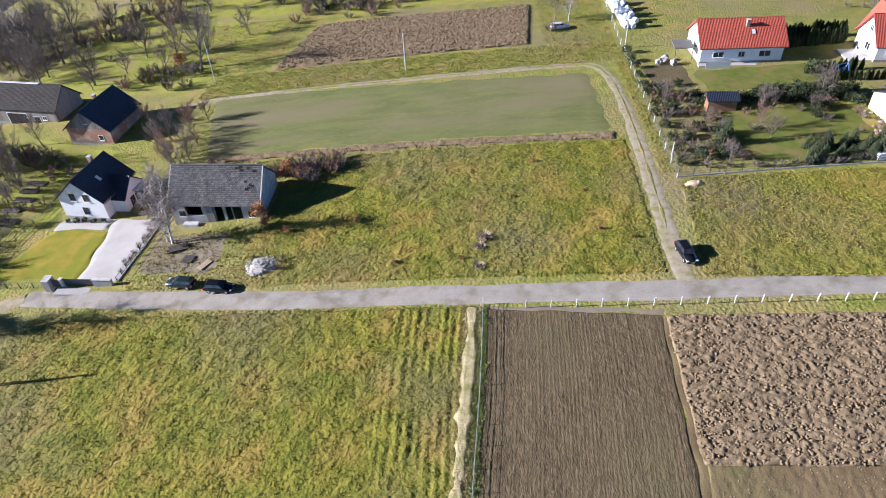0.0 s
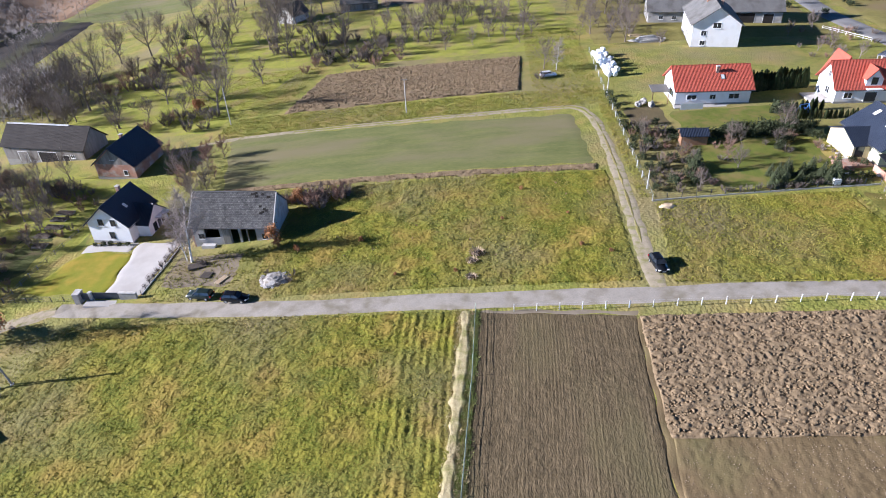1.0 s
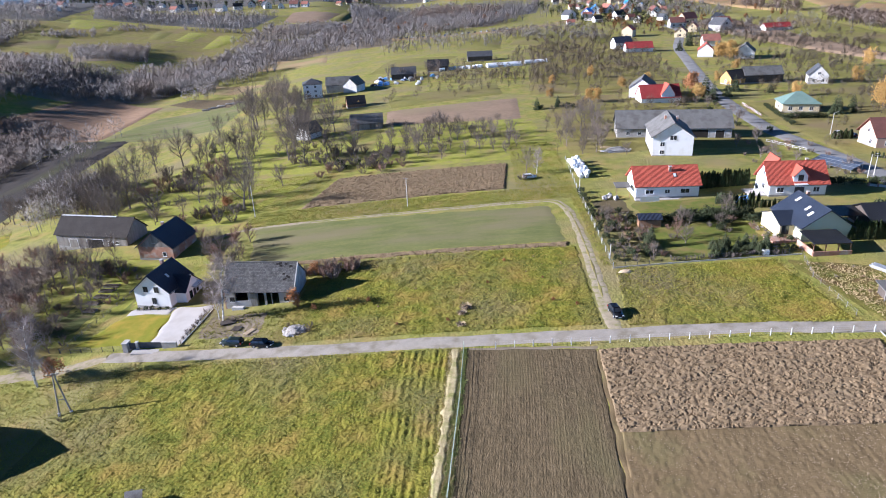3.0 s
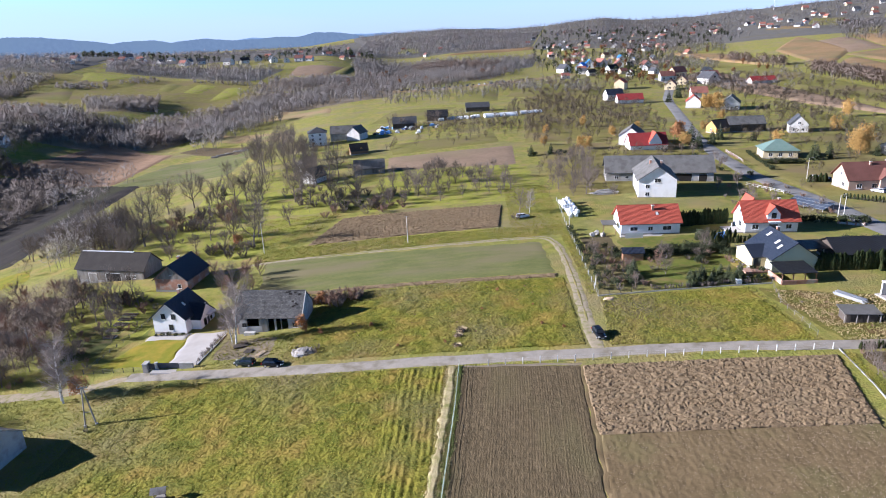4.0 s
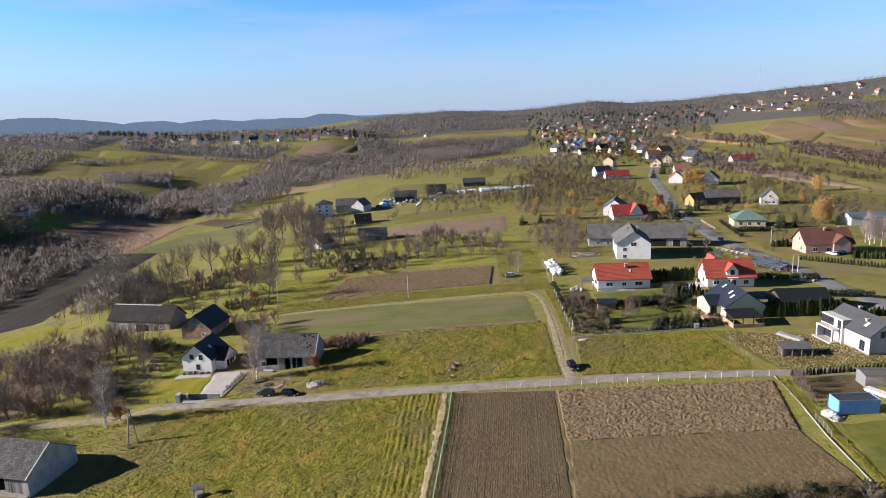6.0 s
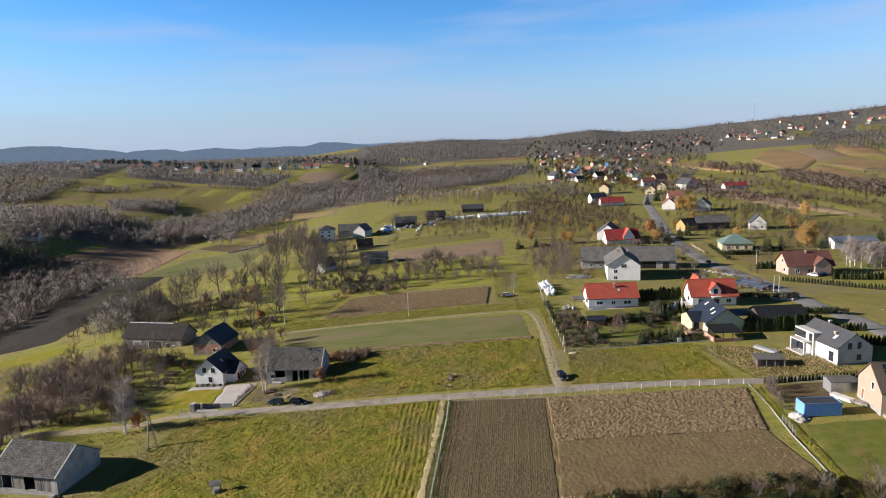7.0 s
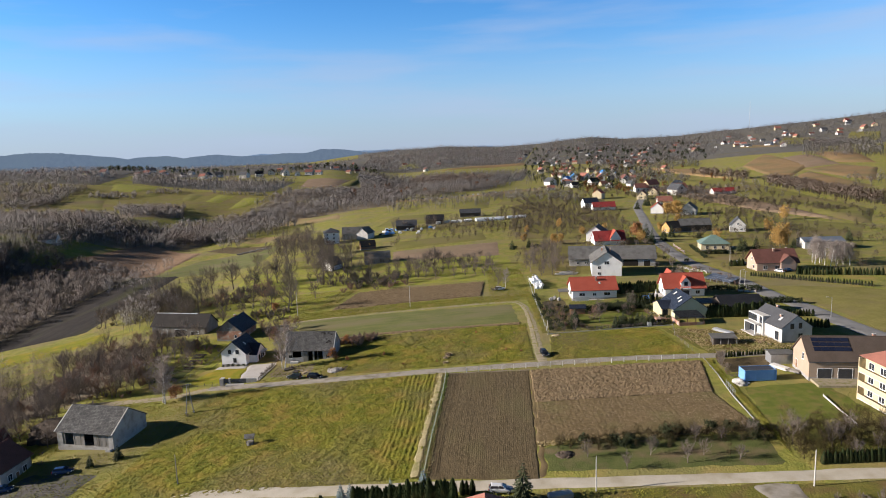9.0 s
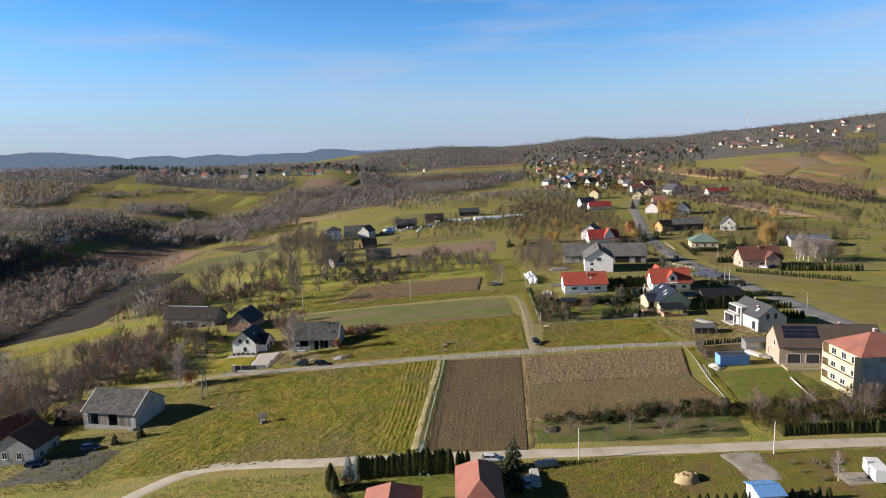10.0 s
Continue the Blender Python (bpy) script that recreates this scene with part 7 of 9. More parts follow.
for q, m, lb in (
    ([(-488, 692), (-413, 666), (-479, 808), (-514, 776)], FAR_GREEN, G_), ([(-489, 820), (-449, 814), (-429, 875), (-522, 902)], BRIGHT_MEADOW, "bright green strip of pasture on a hillside"), ([(-427, 769), (-397, 780), (-412, 856), (-441, 820)], FAR_GREEN, G_), ([(-406, 769), (-396, 764), (-394, 850), (-406, 862)], FAR_BROWN, "brown strip between two pastures"),
    ([(-362, 758), (-338, 741), (-341, 813), (-382, 837)], FAR_GREEN, G_), ([(-327, 743), (-298, 738), (-295, 806), (-337, 825)], BRIGHT_MEADOW, "bright green strip of pasture on a hillside"), ([(-298, 738), (-292, 735), (-291, 806), (-298, 811)], FAR_BROWN, "brown strip between two pastures"), ([(-280, 700), (-258, 717), (-245, 787), (-290, 807)], BRIGHT_MEADOW, "bright green strip of pasture on a hillside"),
    ([(-335, 346), (-306, 381), (-318, 402), (-350, 372)], BRIGHT_MEADOW, "sunlit meadow beyond the stream"), ([(-229, 891), (-170, 879), (-164, 990), (-238, 999)], FAR_BROWN, B_), ([(-169, 893), (-148, 899), (-148, 1041), (-162, 995)], FAR_GREEN, G_), ([(-365, 944), (-341, 942), (-360, 1003), (-385, 997)], FAR_OCHRE, O_),
    ([(-141, 1583), (-66, 1573), (-85, 1721), (-126, 1731)], BRIGHT_MEADOW, G_), ([(-16, 1406), (190, 1469), (201, 1565), (38, 1471)], FAR_OCHRE, O_), ([(5, 538), (43, 516), (51, 645), (5, 645)], FAR_GREEN, G_), ([(51, 554), (139, 543), (155, 619), (74, 683)], FAR_GREEN, G_),
    ([(372, 1114), (380, 783), (398, 726), (421, 991)], FAR_OCHRE, O_), ([(369, 1096), (437, 1020), (533, 1284), (475, 1382)], FAR_GREEN, G_), ([(471, 933), (409, 679), (512, 818), (608, 1147)], FAR_OCHRE, "furrowed ochre field on a hillside"), ([(554, 988), (490, 800), (553, 809), (625, 1023)], FAR_BROWN, B_),
    ([(403, 665), (393, 542), (444, 563), (481, 762)], FAR_OCHRE, O_), ([(485, 782), (470, 603), (557, 736), (549, 802)], FAR_OCHRE, O_), ([(640, 1040), (560, 830), (590, 790), (690, 1000)], FAR_OCHRE, O_), ([(430, 530), (400, 470), (470, 500), (520, 620)], FAR_OCHRE, O_),
    ([(323, 816), (276, 309), (332, 393), (383, 773)], FAR_GREEN, G_), ([(859, 1606), (841, 1392), (1018, 1709), (971, 1798)], FAR_GREEN, G_), ([(1034, 1596), (966, 1355), (1157, 1646), (1152, 1779)], FAR_GREEN, G_), ([(700, 1480), (760, 1350), (830, 1560), (790, 1640)], FAR_OCHRE, O_),
    ([(250, 680), (254, 420), (275, 330), (318, 780)], FAR_BROWN, "dull olive-brown rough pasture"), ([(155, 252), (195, 188), (277, 314), (228, 385)], FAR_GREEN, "rough olive pasture behind the village"),
    ([(-60, 430), (-20, 420), (10, 500), (-50, 520)], FAR_GREEN, G_), ([(125, 142), (126, 64), (205, 52), (162, 130)], OLIVE_FIELD, "mown slope beside the village road"),
):
    far_field(q, m, lb, lift=2.2 if abs(q[0][1]) > 1000 else 1.3 if abs(q[0][1]) > 520 else 0.5)

# far hills on the skyline
ha = np.radians(np.linspace(-60, 60, 2400))
hd = np.degrees(ha)


def backdrop(name, reach, prof, base, haze_glow, label):
    """A far range of hills with a wooded, uneven outline; emission paints the blue haze."""
    edge = 0.035 * hash2(np.floor(hd / 0.11), 5.0) + 0.03 * hash2(np.floor(hd / 0.37), 9.0)
    tops = np.tan(np.radians(prof + edge)) * reach + 60
    X, Y = np.stack([7 + reach * np.sin(ha)] * 2), np.stack([-118 + reach * np.cos(ha)] * 2)
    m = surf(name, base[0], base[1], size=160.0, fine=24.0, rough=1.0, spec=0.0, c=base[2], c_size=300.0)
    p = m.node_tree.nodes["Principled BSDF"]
    p.inputs["Emission Color"].default_value, p.inputs["Emission Strength"].default_value = rgb(haze_glow), 1.0
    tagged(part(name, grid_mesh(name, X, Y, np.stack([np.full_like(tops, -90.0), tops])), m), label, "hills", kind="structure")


backdrop("backdrop_hills", 4300, np.interp(hd, (-60, -40, -34.8, -33, -31.3, -29.5, -27.5, -26.5, -25, -23.4, -22.3, -21, -19.8, -18, -15.8, -14.5, -12.6, -11.2, -9.7, -7.8, -6.5, -2, 60), (1.1, 0.9, 0.78, 0.92, 0.88, 0.66, 0.4, 0.22, 0.36, 0.36, 0.12, 0.26, 0.33, 0.12, 0.14, 0.25, 0.18, 0.46, 0.42, 0.15, -0.05, -0.2, -0.2)), ((0.02, 0.028, 0.03), (0.07, 0.08, 0.08), (0.09, 0.1, 0.06)), (0.075, 0.1, 0.13), "distant wooded hills along the horizon, blue haze put into their colour")
backdrop("backdrop_ridge", 4700, 0.14 + 0.08 * np.sin(hd * 0.7) + 0.03 * np.sin(hd * 2.3 + 1), ((0.05, 0.06, 0.07), (0.08, 0.09, 0.1), (0.07, 0.08, 0.09)), (0.1, 0.14, 0.19), "pale ridge behind the hills, blue haze put into its colour")

# village houses, far off; muted wall and roof colours stand in for haze
vr = random.Random(31)
far_models = []
for wall, roof, lab in ((PALE_WALL, ROOF_RED_DULL, "distant pale house with a red roof"), (PALE_WALL, ROOF_SLATE, "distant pale house with a grey roof"), (CREAM_WALL, ROOF_RED_DULL, "distant cream house with a dull red roof"), (PALE_WALL, ROOF_BROWN, "distant pale house with a brown roof"), (PALE_WALL, ROOF_BLACK, "distant white house with a dark roof"), (WHITE_WALL, ROOF_BLUE, "distant white house with a blue roof"), (PINK_WALL, ROOF_MAROON, "distant salmon house with a maroon roof")):
    far_models.append(building("village_house", 0, 0, 0, 13.0, 10.0, 4.6, 4.4, wall, roof, lab, z=-500, windows=[("S", -3.5, 1.0, 1.8, 1.5), ("S", 3.5, 1.0, 1.8, 1.5), ("W", 0, 1.0, 1.6, 1.5), ("W", 0, 4.6, 1.4, 1.4)], gutter=False, simple=True, group="village houses", over=0.7, verge=0.7))
used = set()


def far_house(x, y, size=1.0, model=None):
    ob = far_models[model] if model is not None else vr.choice(far_models[:5] if vr.random() < 0.9 else far_models)
    s = size * vr.uniform(0.72, 1.02)
    m = pose(x, y, ground_z(x, y) + 0.3, 0, 0, vr.choice((0, 70, 90, 110, 20, -15)) + vr.uniform(-8, 8)) @ Matrix.Diagonal((s, s, s, 1))
    if ob.name in used:
        copy_thing(ob, Matrix()).matrix_basis = m
    else:
        used.add(ob.name)
        ob.matrix_basis = m


def hamlet(n, az, rad, size=1.0, gap=22):
    done = []
    for _ in range(n * 8):
        if len(done) >= n:
            break
        a, r = radians(vr.uniform(*az)), vr.uniform(*rad)
        p = (7 + r * math.sin(a), -118 + r * math.cos(a))
        if all(math.hypot(p[0] - q[0], p[1] - q[1]) > gap for q in done):
            done.append(p)
            far_house(p[0], p[1], size)


hamlet(20, (8.5, 15.5), (820, 1250), 0.9, 26)
hamlet(26, (7, 18), (1150, 1700), 0.95, 40)
hamlet(34, (6, 27), (1700, 2500), 1.0, 50)
hamlet(9, (-16, -7), (1180, 1420), 0.9, 30)
hamlet(9, (-9, 1), (1500, 1800), 0.95, 40)
hamlet(14, (20, 29), (1500, 2300), 1.2, 50)
hamlet(14, (26, 33), (2000, 2700), 1.4, 55)
hamlet(22, (7, 17), (1250, 1900), 0.9, 34)
hamlet(12, (-34, -20), (1230, 1330), 0.95, 30)
for x, y, k in ((-561, 1118, 1), (-431, 1056, 4), (-415, 1068, 1), (-359, 1036, 1), (-340, 1060, 4), (-327, 1094, 3), (-305, 1090, 4), (-292, 1060, 1), (-269, 1054, 4), (-250, 1066, 3)):
    far_house(x, y, 1.15, k)
hamlet(5, (15, 20), (640, 900), 1.0, 40)
for x, y, k in ((255, 702, 2), (256, 612, 1), (232, 668, 3), (268, 640, 0), (198, 905, 5), (176, 846, 5), (150, 832, 1), (216, 915, 0), (236, 890, 0), (262, 850, 3), (205, 800, 4)):
    far_house(x, y, 1.3, k)
def tunnel(x, y, turn, ln, r, label):
    """A plastic greenhouse tunnel: bowed sheet, hoops and end walls."""
    t = thing("greenhouse", x, y, ground_z(x, y), turn, label, "greenhouse", "greenhouse tunnels")
    n = 12
    arc = [(math.cos(math.pi * i / n) * r, math.sin(math.pi * i / n) * r * 0.8) for i in range(n + 1)]
    v = [(u, a, b) for u in (-ln / 2, ln / 2) for a, b in arc]
    k = n + 1
    part("sheet", Geo().add(v, [(i, i + 1, k + i + 1, k + i) for i in range(n)]), PLASTIC_WHITE, t)
    for u in (-ln / 2, ln / 2):
        part("end_wall", Geo().add([(u, a, b) for a, b in arc], [tuple(range(k))]), PLASTIC_WHITE, t)
    for i in range(6):
        u = -ln / 2 + ln * i / 5
        g = Geo()
        for (a, b), (c, d) in zip(arc[:-1], arc[1:]):
            g.tube((u, a * 1.02, b * 1.02), (u, c * 1.02, d * 1.02), 0.05, 0.05, 4, False)
        part("hoop", g, METAL_GREY, t)


tunnel(37, 420, 10, 24, 3.4, "white plastic greenhouse tunnel beside the orchard")
tunnel(60, 432, 10, 16, 2.6, "small white plastic greenhouse tunnel beside the orchard")


# ---- vehicles ----
def car_shape(L, W, H, hatch=0.5):
    """Lower body and glasshouse of a car along its own x, nose at +x."""
    n = 13
    xs = [-L / 2 + L * i / (n - 1) for i in range(n)]
    prof = [(0.0, 0.52), (0.08, 0.66), (0.2, 0.7), (0.5, 0.69), (0.68, 0.66), (0.75, 0.6), (0.9, 0.53), (1.0, 0.38)]
    body = Geo()
    rings = []
    for x in xs:
        k = (x + L / 2) / L
        top = np.interp(k, [p[0] for p in prof], [p[1] for p in prof]) * H
        w = W / 2 * (1 - 0.16 * abs(2 * k - 1) ** 4)
        bot = 0.2 + 0.1 * abs(2 * k - 1) ** 4
        rings.append([(x, -w * 0.88, bot), (x, -w, bot + 0.18), (x, -w, top * 0.72), (x, -w * 0.9, top), (x, 0, top + 0.03), (x, w * 0.9, top), (x, w, top * 0.72), (x, w, bot + 0.18), (x, w * 0.88, bot)])
    v = [p for r in rings for p in r]
    m = 9
    f = [(i * m + j, i * m + (j + 1) % m, (i + 1) * m + (j + 1) % m, (i + 1) * m + j) for i in range(n - 1) for j in range(m)]
    f += [tuple(range(m)), tuple(range(n * m - 1, (n - 1) * m - 1, -1))]
    body.add(v, f)
    z0, z1 = H * 0.68, H
    w0, w1 = W / 2 * 0.9, W / 2 * 0.68
    a0, a1, b0, b1 = -L * 0.46, -L * (0.46 - 0.09 * hatch - 0.03), L * 0.23, L * 0.08
    cabin = Geo().add([(a0, -w0, z0), (b0, -w0, z0), (b0, w0, z0), (a0, w0, z0), (a1, -w1, z1 - 0.06), (b1, -w1, z1 - 0.04), (b1, w1, z1 - 0.04), (a1, w1, z1 - 0.06)],
                      [(0, 1, 5, 4), (1, 2, 6, 5), (2, 3, 7, 6), (3, 0, 4, 7), (4, 5, 6, 7)])
    roof = Geo().add([(a1 - 0.03, -w1 - 0.02, z1 - 0.06), (b1 + 0.03, -w1 - 0.02, z1 - 0.05), (b1 + 0.03, w1 + 0.02, z1 - 0.05), (a1 - 0.03, w1 + 0.02, z1 - 0.06), (a1 + 0.15, -w1 * 0.75, z1), (b1 - 0.2, -w1 * 0.75, z1 + 0.01), (b1 - 0.2, w1 * 0.75, z1 + 0.01), (a1 + 0.15, w1 * 0.75, z1)],
                      [(0, 1, 5, 4), (1, 2, 6, 5), (2, 3, 7, 6), (3, 0, 4, 7), (4, 5, 6, 7), (3, 2, 1, 0)])
    return body, cabin, roof, (a0, a1, b0, b1, w0, w1, z0, z1)


def car(x, y, turn, paint, label, L=4.3, W=1.78, H=1.46, hatch=0.5, tilt=0.0):
    c = thing("car", x, y, ground_z(x, y) + 0.05 + near_relief(x, y) * 0.5 + 0.1, turn, label, "car", "parked cars")
    body, cabin, roof, (a0, a1, b0, b1, w0, w1, z0, z1) = car_shape(L, W, H, hatch)
    bo = part("body", body, paint, c)
    bo.data.polygons.foreach_set("use_smooth", [True] * len(bo.data.polygons))
    part("glasshouse", cabin, GLASS, c, "dark tinted glasshouse")
    part("roof", roof, paint, c)
    for s in (-1, 1):
        for (p, q) in (((a0, w0, z0), (a1, w1, z1 - 0.05)), ((b0, w0, z0), (b1, w1, z1 - 0.04)), ((-0.25, w0, z0), (-0.35, w1, z1 - 0.04))):
            part("pillar", Geo().tube((p[0], s * p[1] * 1.005, p[2]), (q[0], s * q[1] * 1.01, q[2]), 0.045, 0.04, 4), paint, c)
        part("headlight", Geo().box(L / 2 - 0.28, s * W * 0.36 - 0.16, 0.56, L / 2 - 0.03, s * W * 0.36 + 0.16, 0.7), LAMP_GLASS, c)
        part("tail_lamp", Geo().box(-L / 2 - 0.01, s * W * 0.4 - 0.12, 0.62, -L / 2 + 0.12, s * W * 0.4 + 0.1, 0.88), TAIL_RED, c)
        part("mirror", Geo().blob((b1 + 0.35, s * (W / 2 + 0.08), z0 + 0.08), (0.1, 0.1, 0.07), 3), paint, c)
        for xx in (-L * 0.3, L * 0.31):
            wh = part("wheel", Geo().tube((xx, s * (W / 2 - 0.2), 0.31), (xx, s * (W / 2 + 0.01), 0.31), 0.31, 0.31, 14), TYRE, c)
            part("rim", Geo().tube((xx, s * (W / 2 - 0.02), 0.31), (xx, s * (W / 2 + 0.022), 0.31), 0.2, 0.18, 10), METAL_GREY, wh)
    part("front_plate", Geo().box(L / 2 - 0.02, -0.26, 0.36, L / 2 + 0.012, 0.26, 0.47), FRAME_WHITE, c)
    part("rear_plate", Geo().box(-L / 2 - 0.012, -0.26, 0.5, -L / 2 + 0.02, 0.26, 0.61), FRAME_WHITE, c)
    part("grille", Geo().box(L / 2 - 0.06, -0.45, 0.5, L / 2 + 0.004, 0.45, 0.6), FRAME_DARK, c)
    return c


car(-40.7, 69.9, 172, CAR_GREEN, "dark green estate car parked on the verge", hatch=0.15)
car(-34.4, 68.2, -6, CAR_BLACK, "black hatchback parked beside the narrow road", L=4.25)
car(30.7, 67.7, -82, CAR_BLACK, "black hatchback standing at the track junction", L=4.2, H=1.5)
car(18.7, -9.3, 88, CAR_WHITE, "silver-white car parked beside the red-roofed house", H=1.5)
car(-94.0, 23.2, 20, CAR_BLUE, "dark blue car beside the grey house")
car(-83.6, 28.6, 12, CAR_BLUE, "dark car standing in the farmyard shade")
car(13.2, 0.6, -6, CAR_WHITE, "pale blue car parked beside the gravel lane")
car(24.8, 153.2, 8, CAR_WHITE, "pale old car standing under bare trees", H=1.4)
for x, y, p, lb in ((-36, 396, CAR_WHITE, "white car in the distant farmyard"), (-30, 385, CAR_BLUE, "blue car in the distant farmyard"), (-44, 392, CAR_BLACK, "dark car in the distant farmyard"), (-25, 392, CAR_WHITE, "pale car in the distant farmyard"), (139.5, 194, CAR_WHITE, "white car beside the village road"), (141, 190, CAR_BLACK, "dark car beside the village road"), (150, 168, CAR_BLUE, "blue car in front of the salmon house"), (146, 167, CAR_WHITE, "silver car in front of the salmon house")):
    car(x, y, prng.uniform(0, 180), p, lb)


def distant_car(x, y, turn, paint, label):
    c = thing("car", x, y, ground_z(x, y) + 0.5, turn, label, "car", "cars in the distant lot")
    body, cabin, roof, _ = car_shape(4.4, 1.9, 1.6, 0.4)
    part("body", body, paint, c)
    part("glasshouse", cabin, GLASS, c)
    part("roof", roof, paint, c)


ribbon("distant_lot", [(-110, 742), (-60, 708), (-20, 684), (44, 700), (111, 758), (150, 800)], 16, STRAW, "strip of pale gravel with parked cars", lift=0.5, step=6, wobble=0.5)
lot = [(-60, 708), (-40, 694), (-20, 684), (0, 686), (22, 692), (44, 700), (70, 722)]
for k in range(20):
    i, f = divmod(k * 0.3, 1)
    (xa, ya), (xb, yb) = lot[int(i)], lot[int(i) + 1]
    distant_car(xa + (xb - xa) * f, ya + (yb - ya) * f + prng.uniform(-3, 3), prng.uniform(60, 120), (CAR_WHITE, CAR_BLUE, CAR_BLACK, CAR_WHITE)[k % 4], ("pale", "blue", "black", "silver")[k % 4] + " car in a distant gravel lot")


# ---- fences, walls, gates ----
def fence(points, gap, post_h, post_r, post_mat, label, rails=(), rail_mat=None, rail_r=0.012, plinth=0.0, group="", name="fence", square=True, plinth_mat=None):
    """Posts at a gap along a line, wires or rails between them, and a low plinth where it has one."""
    f = thing(name, 0, 0, 0, 0, label, "fence", group)
    pr = random.Random(len(points) * 7 + int(points[0][0]))
    for (x0, y0), (x1, y1) in zip(points[:-1], points[1:]):
        ln = math.hypot(x1 - x0, y1 - y0)
        n = max(1, round(ln / gap))
        prev = None
        for i in range(n + 1):
            k = i / n
            x, y = x0 + (x1 - x0) * k, y0 + (y1 - y0) * k
            z = ground_z(x, y)
            dx, dy = pr.uniform(-0.05, 0.05), pr.uniform(-0.05, 0.05)
            if square:
                g = Geo().add([(x + a * post_r + t * dx, y + b * post_r + t * dy, z - 0.3 + t * (post_h + 0.3)) for t in (0, 1) for a, b in ((-1, -1), (1, -1), (1, 1), (-1, 1))], [(3, 2, 1, 0), (4, 5, 6, 7), (0, 1, 5, 4), (1, 2, 6, 5), (2, 3, 7, 6), (3, 0, 4, 7)])
            else:
                g = Geo().tube((x, y, z - 0.3), (x + dx, y + dy, z + post_h), post_r, post_r * 0.9, 6)
            part("post", g, post_mat, f)
            if prev:
                for h in rails:
                    part("rail", Geo().tube((prev[0], prev[1], prev[2] + h), (x, y, z + h), rail_r, rail_r, 4, False), rail_mat or post_mat, f)
                if plinth:
                    a = math.atan2(y - prev[1], x - prev[0])
                    s, c = math.sin(a) * 0.09, math.cos(a) * 0.09
                    g = Geo().add([(prev[0] + s, prev[1] - c, prev[2] - 0.2), (x + s, y - c, z - 0.2), (x - s, y + c, z - 0.2), (prev[0] - s, prev[1] + c, prev[2] - 0.2), (prev[0] + s, prev[1] - c, prev[2] + plinth), (x + s, y - c, z + plinth), (x - s, y + c, z + plinth), (prev[0] - s, prev[1] + c, prev[2] + plinth)], [(3, 2, 1, 0), (4, 5, 6, 7), (0, 1, 5, 4), (1, 2, 6, 5), (2, 3, 7, 6), (3, 0, 4, 7)])
                    part("plinth_panel", g, plinth_mat or CONCRETE, f)
            prev = (x, y, z)
    return f


GREEN_WIRE = surf("pale_green_wire", (0.32, 0.38, 0.28), (0.44, 0.48, 0.38), size=1.0, rough=0.6)
WHITE_POST = surf("white_concrete_post", (0.7, 0.69, 0.66), (0.78, 0.77, 0.74), size=0.5, fine=0.1, rough=0.85)
fence([(8.6, 59.9), (24.5, 58.9), (69.6, 56.6)], 3.3, 1.3, 0.06, WHITE_POST, "row of white concrete fence posts with thin wires", rails=(0.4, 0.8, 1.2), rail_mat=METAL_GREY, rail_r=0.008)
fence([(3.2, 61.0), (2.4, 48), (0.2, 24), (-1.0, 8.4)], 2.6, 1.3, 0.04, GREEN_WIRE, "pale green wire mesh fence between meadow and field", rails=(0.1, 0.35, 0.6, 0.85, 1.1, 1.25), rail_r=0.02, square=False)
fence([(34.6, 86.6), (35.0, 99.5), (36.0, 124), (36.4, 136), (37.6, 156), (38.6, 172)], 4.6, 1.4, 0.06, WHITE_POST, "concrete post and wire fence along the track", rails=(0.3, 0.7, 1.1, 1.4), rail_mat=METAL_GREY, rail_r=0.012)
fence([(34.6, 86.6), (52, 87.0), (73.2, 87.4)], 2.6, 1.4, 0.045, FRAME_DARK, "dark wire fence on a low concrete base", rails=(0.5, 0.9, 1.35), rail_r=0.018, plinth=0.25)
fence([(73.2, 87.4), (70.2, 77), (69.8, 62)], 2.8, 1.1, 0.04, WOOD_GREY, "weathered fence along the weedy plot", rails=(0.5, 1.0), rail_r=0.02)
fence([(70.6, 56.4), (69.4, 44), (67.6, 32), (66.2, 14)], 3.0, 0.26, 0.05, PLINTH, "long low pale garden wall", plinth=0.2, plinth_mat=PLINTH, name="garden_wall")
fence([(68.4, 37.0), (67.8, 31.0)], 1.5, 1.6, 0.04, METAL_GREY, "grey mesh fence panels on the garden wall", rails=(0.7, 0.95, 1.2, 1.45, 1.6), rail_r=0.02)
fence([(85.6, 28), (84.6, 20), (84.0, 13.5)], 2.5, 0.5, 0.06, CONCRETE, "low concrete kerb wall in the yard", plinth=0.4, name="kerb_wall")
fence([(-51.9, 72.6), (-51.2, 80), (-50.8, 87.6)], 1.6, 1.0, 0.04, FRAME_DARK, "dark fence along the driveway", rails=(0.3, 0.9), rail_r=0.025, plinth=0.2)
fence([(-77.5, 74.6), (-76.6, 84), (-73.2, 105.6), (-66, 106)], 2.4, 1.0, 0.05, WOOD_GREY, "weathered wooden rail fence round the lawn", rails=(0.4, 0.85), rail_r=0.04)
fence([(-77.5, 74.4), (-63.4, 72.8)], 2.2, 1.1, 0.04, FRAME_DARK, "dark wire fence in front of the lawn", rails=(0.3, 0.7, 1.05), rail_r=0.012)
fence([(131.2, 159.8), (162.2, 130.0)], 2.6, 1.0, 0.06, WOOD_DARK, "dark fence in front of the thuja row", rails=(0.3, 0.7), rail_r=0.03)
fence([(110.5, 187), (116.4, 171)], 3.0, 0.9, 0.05, WHITE_POST, "white rail fence by the village road", rails=(0.5, 1.0), rail_r=0.05)
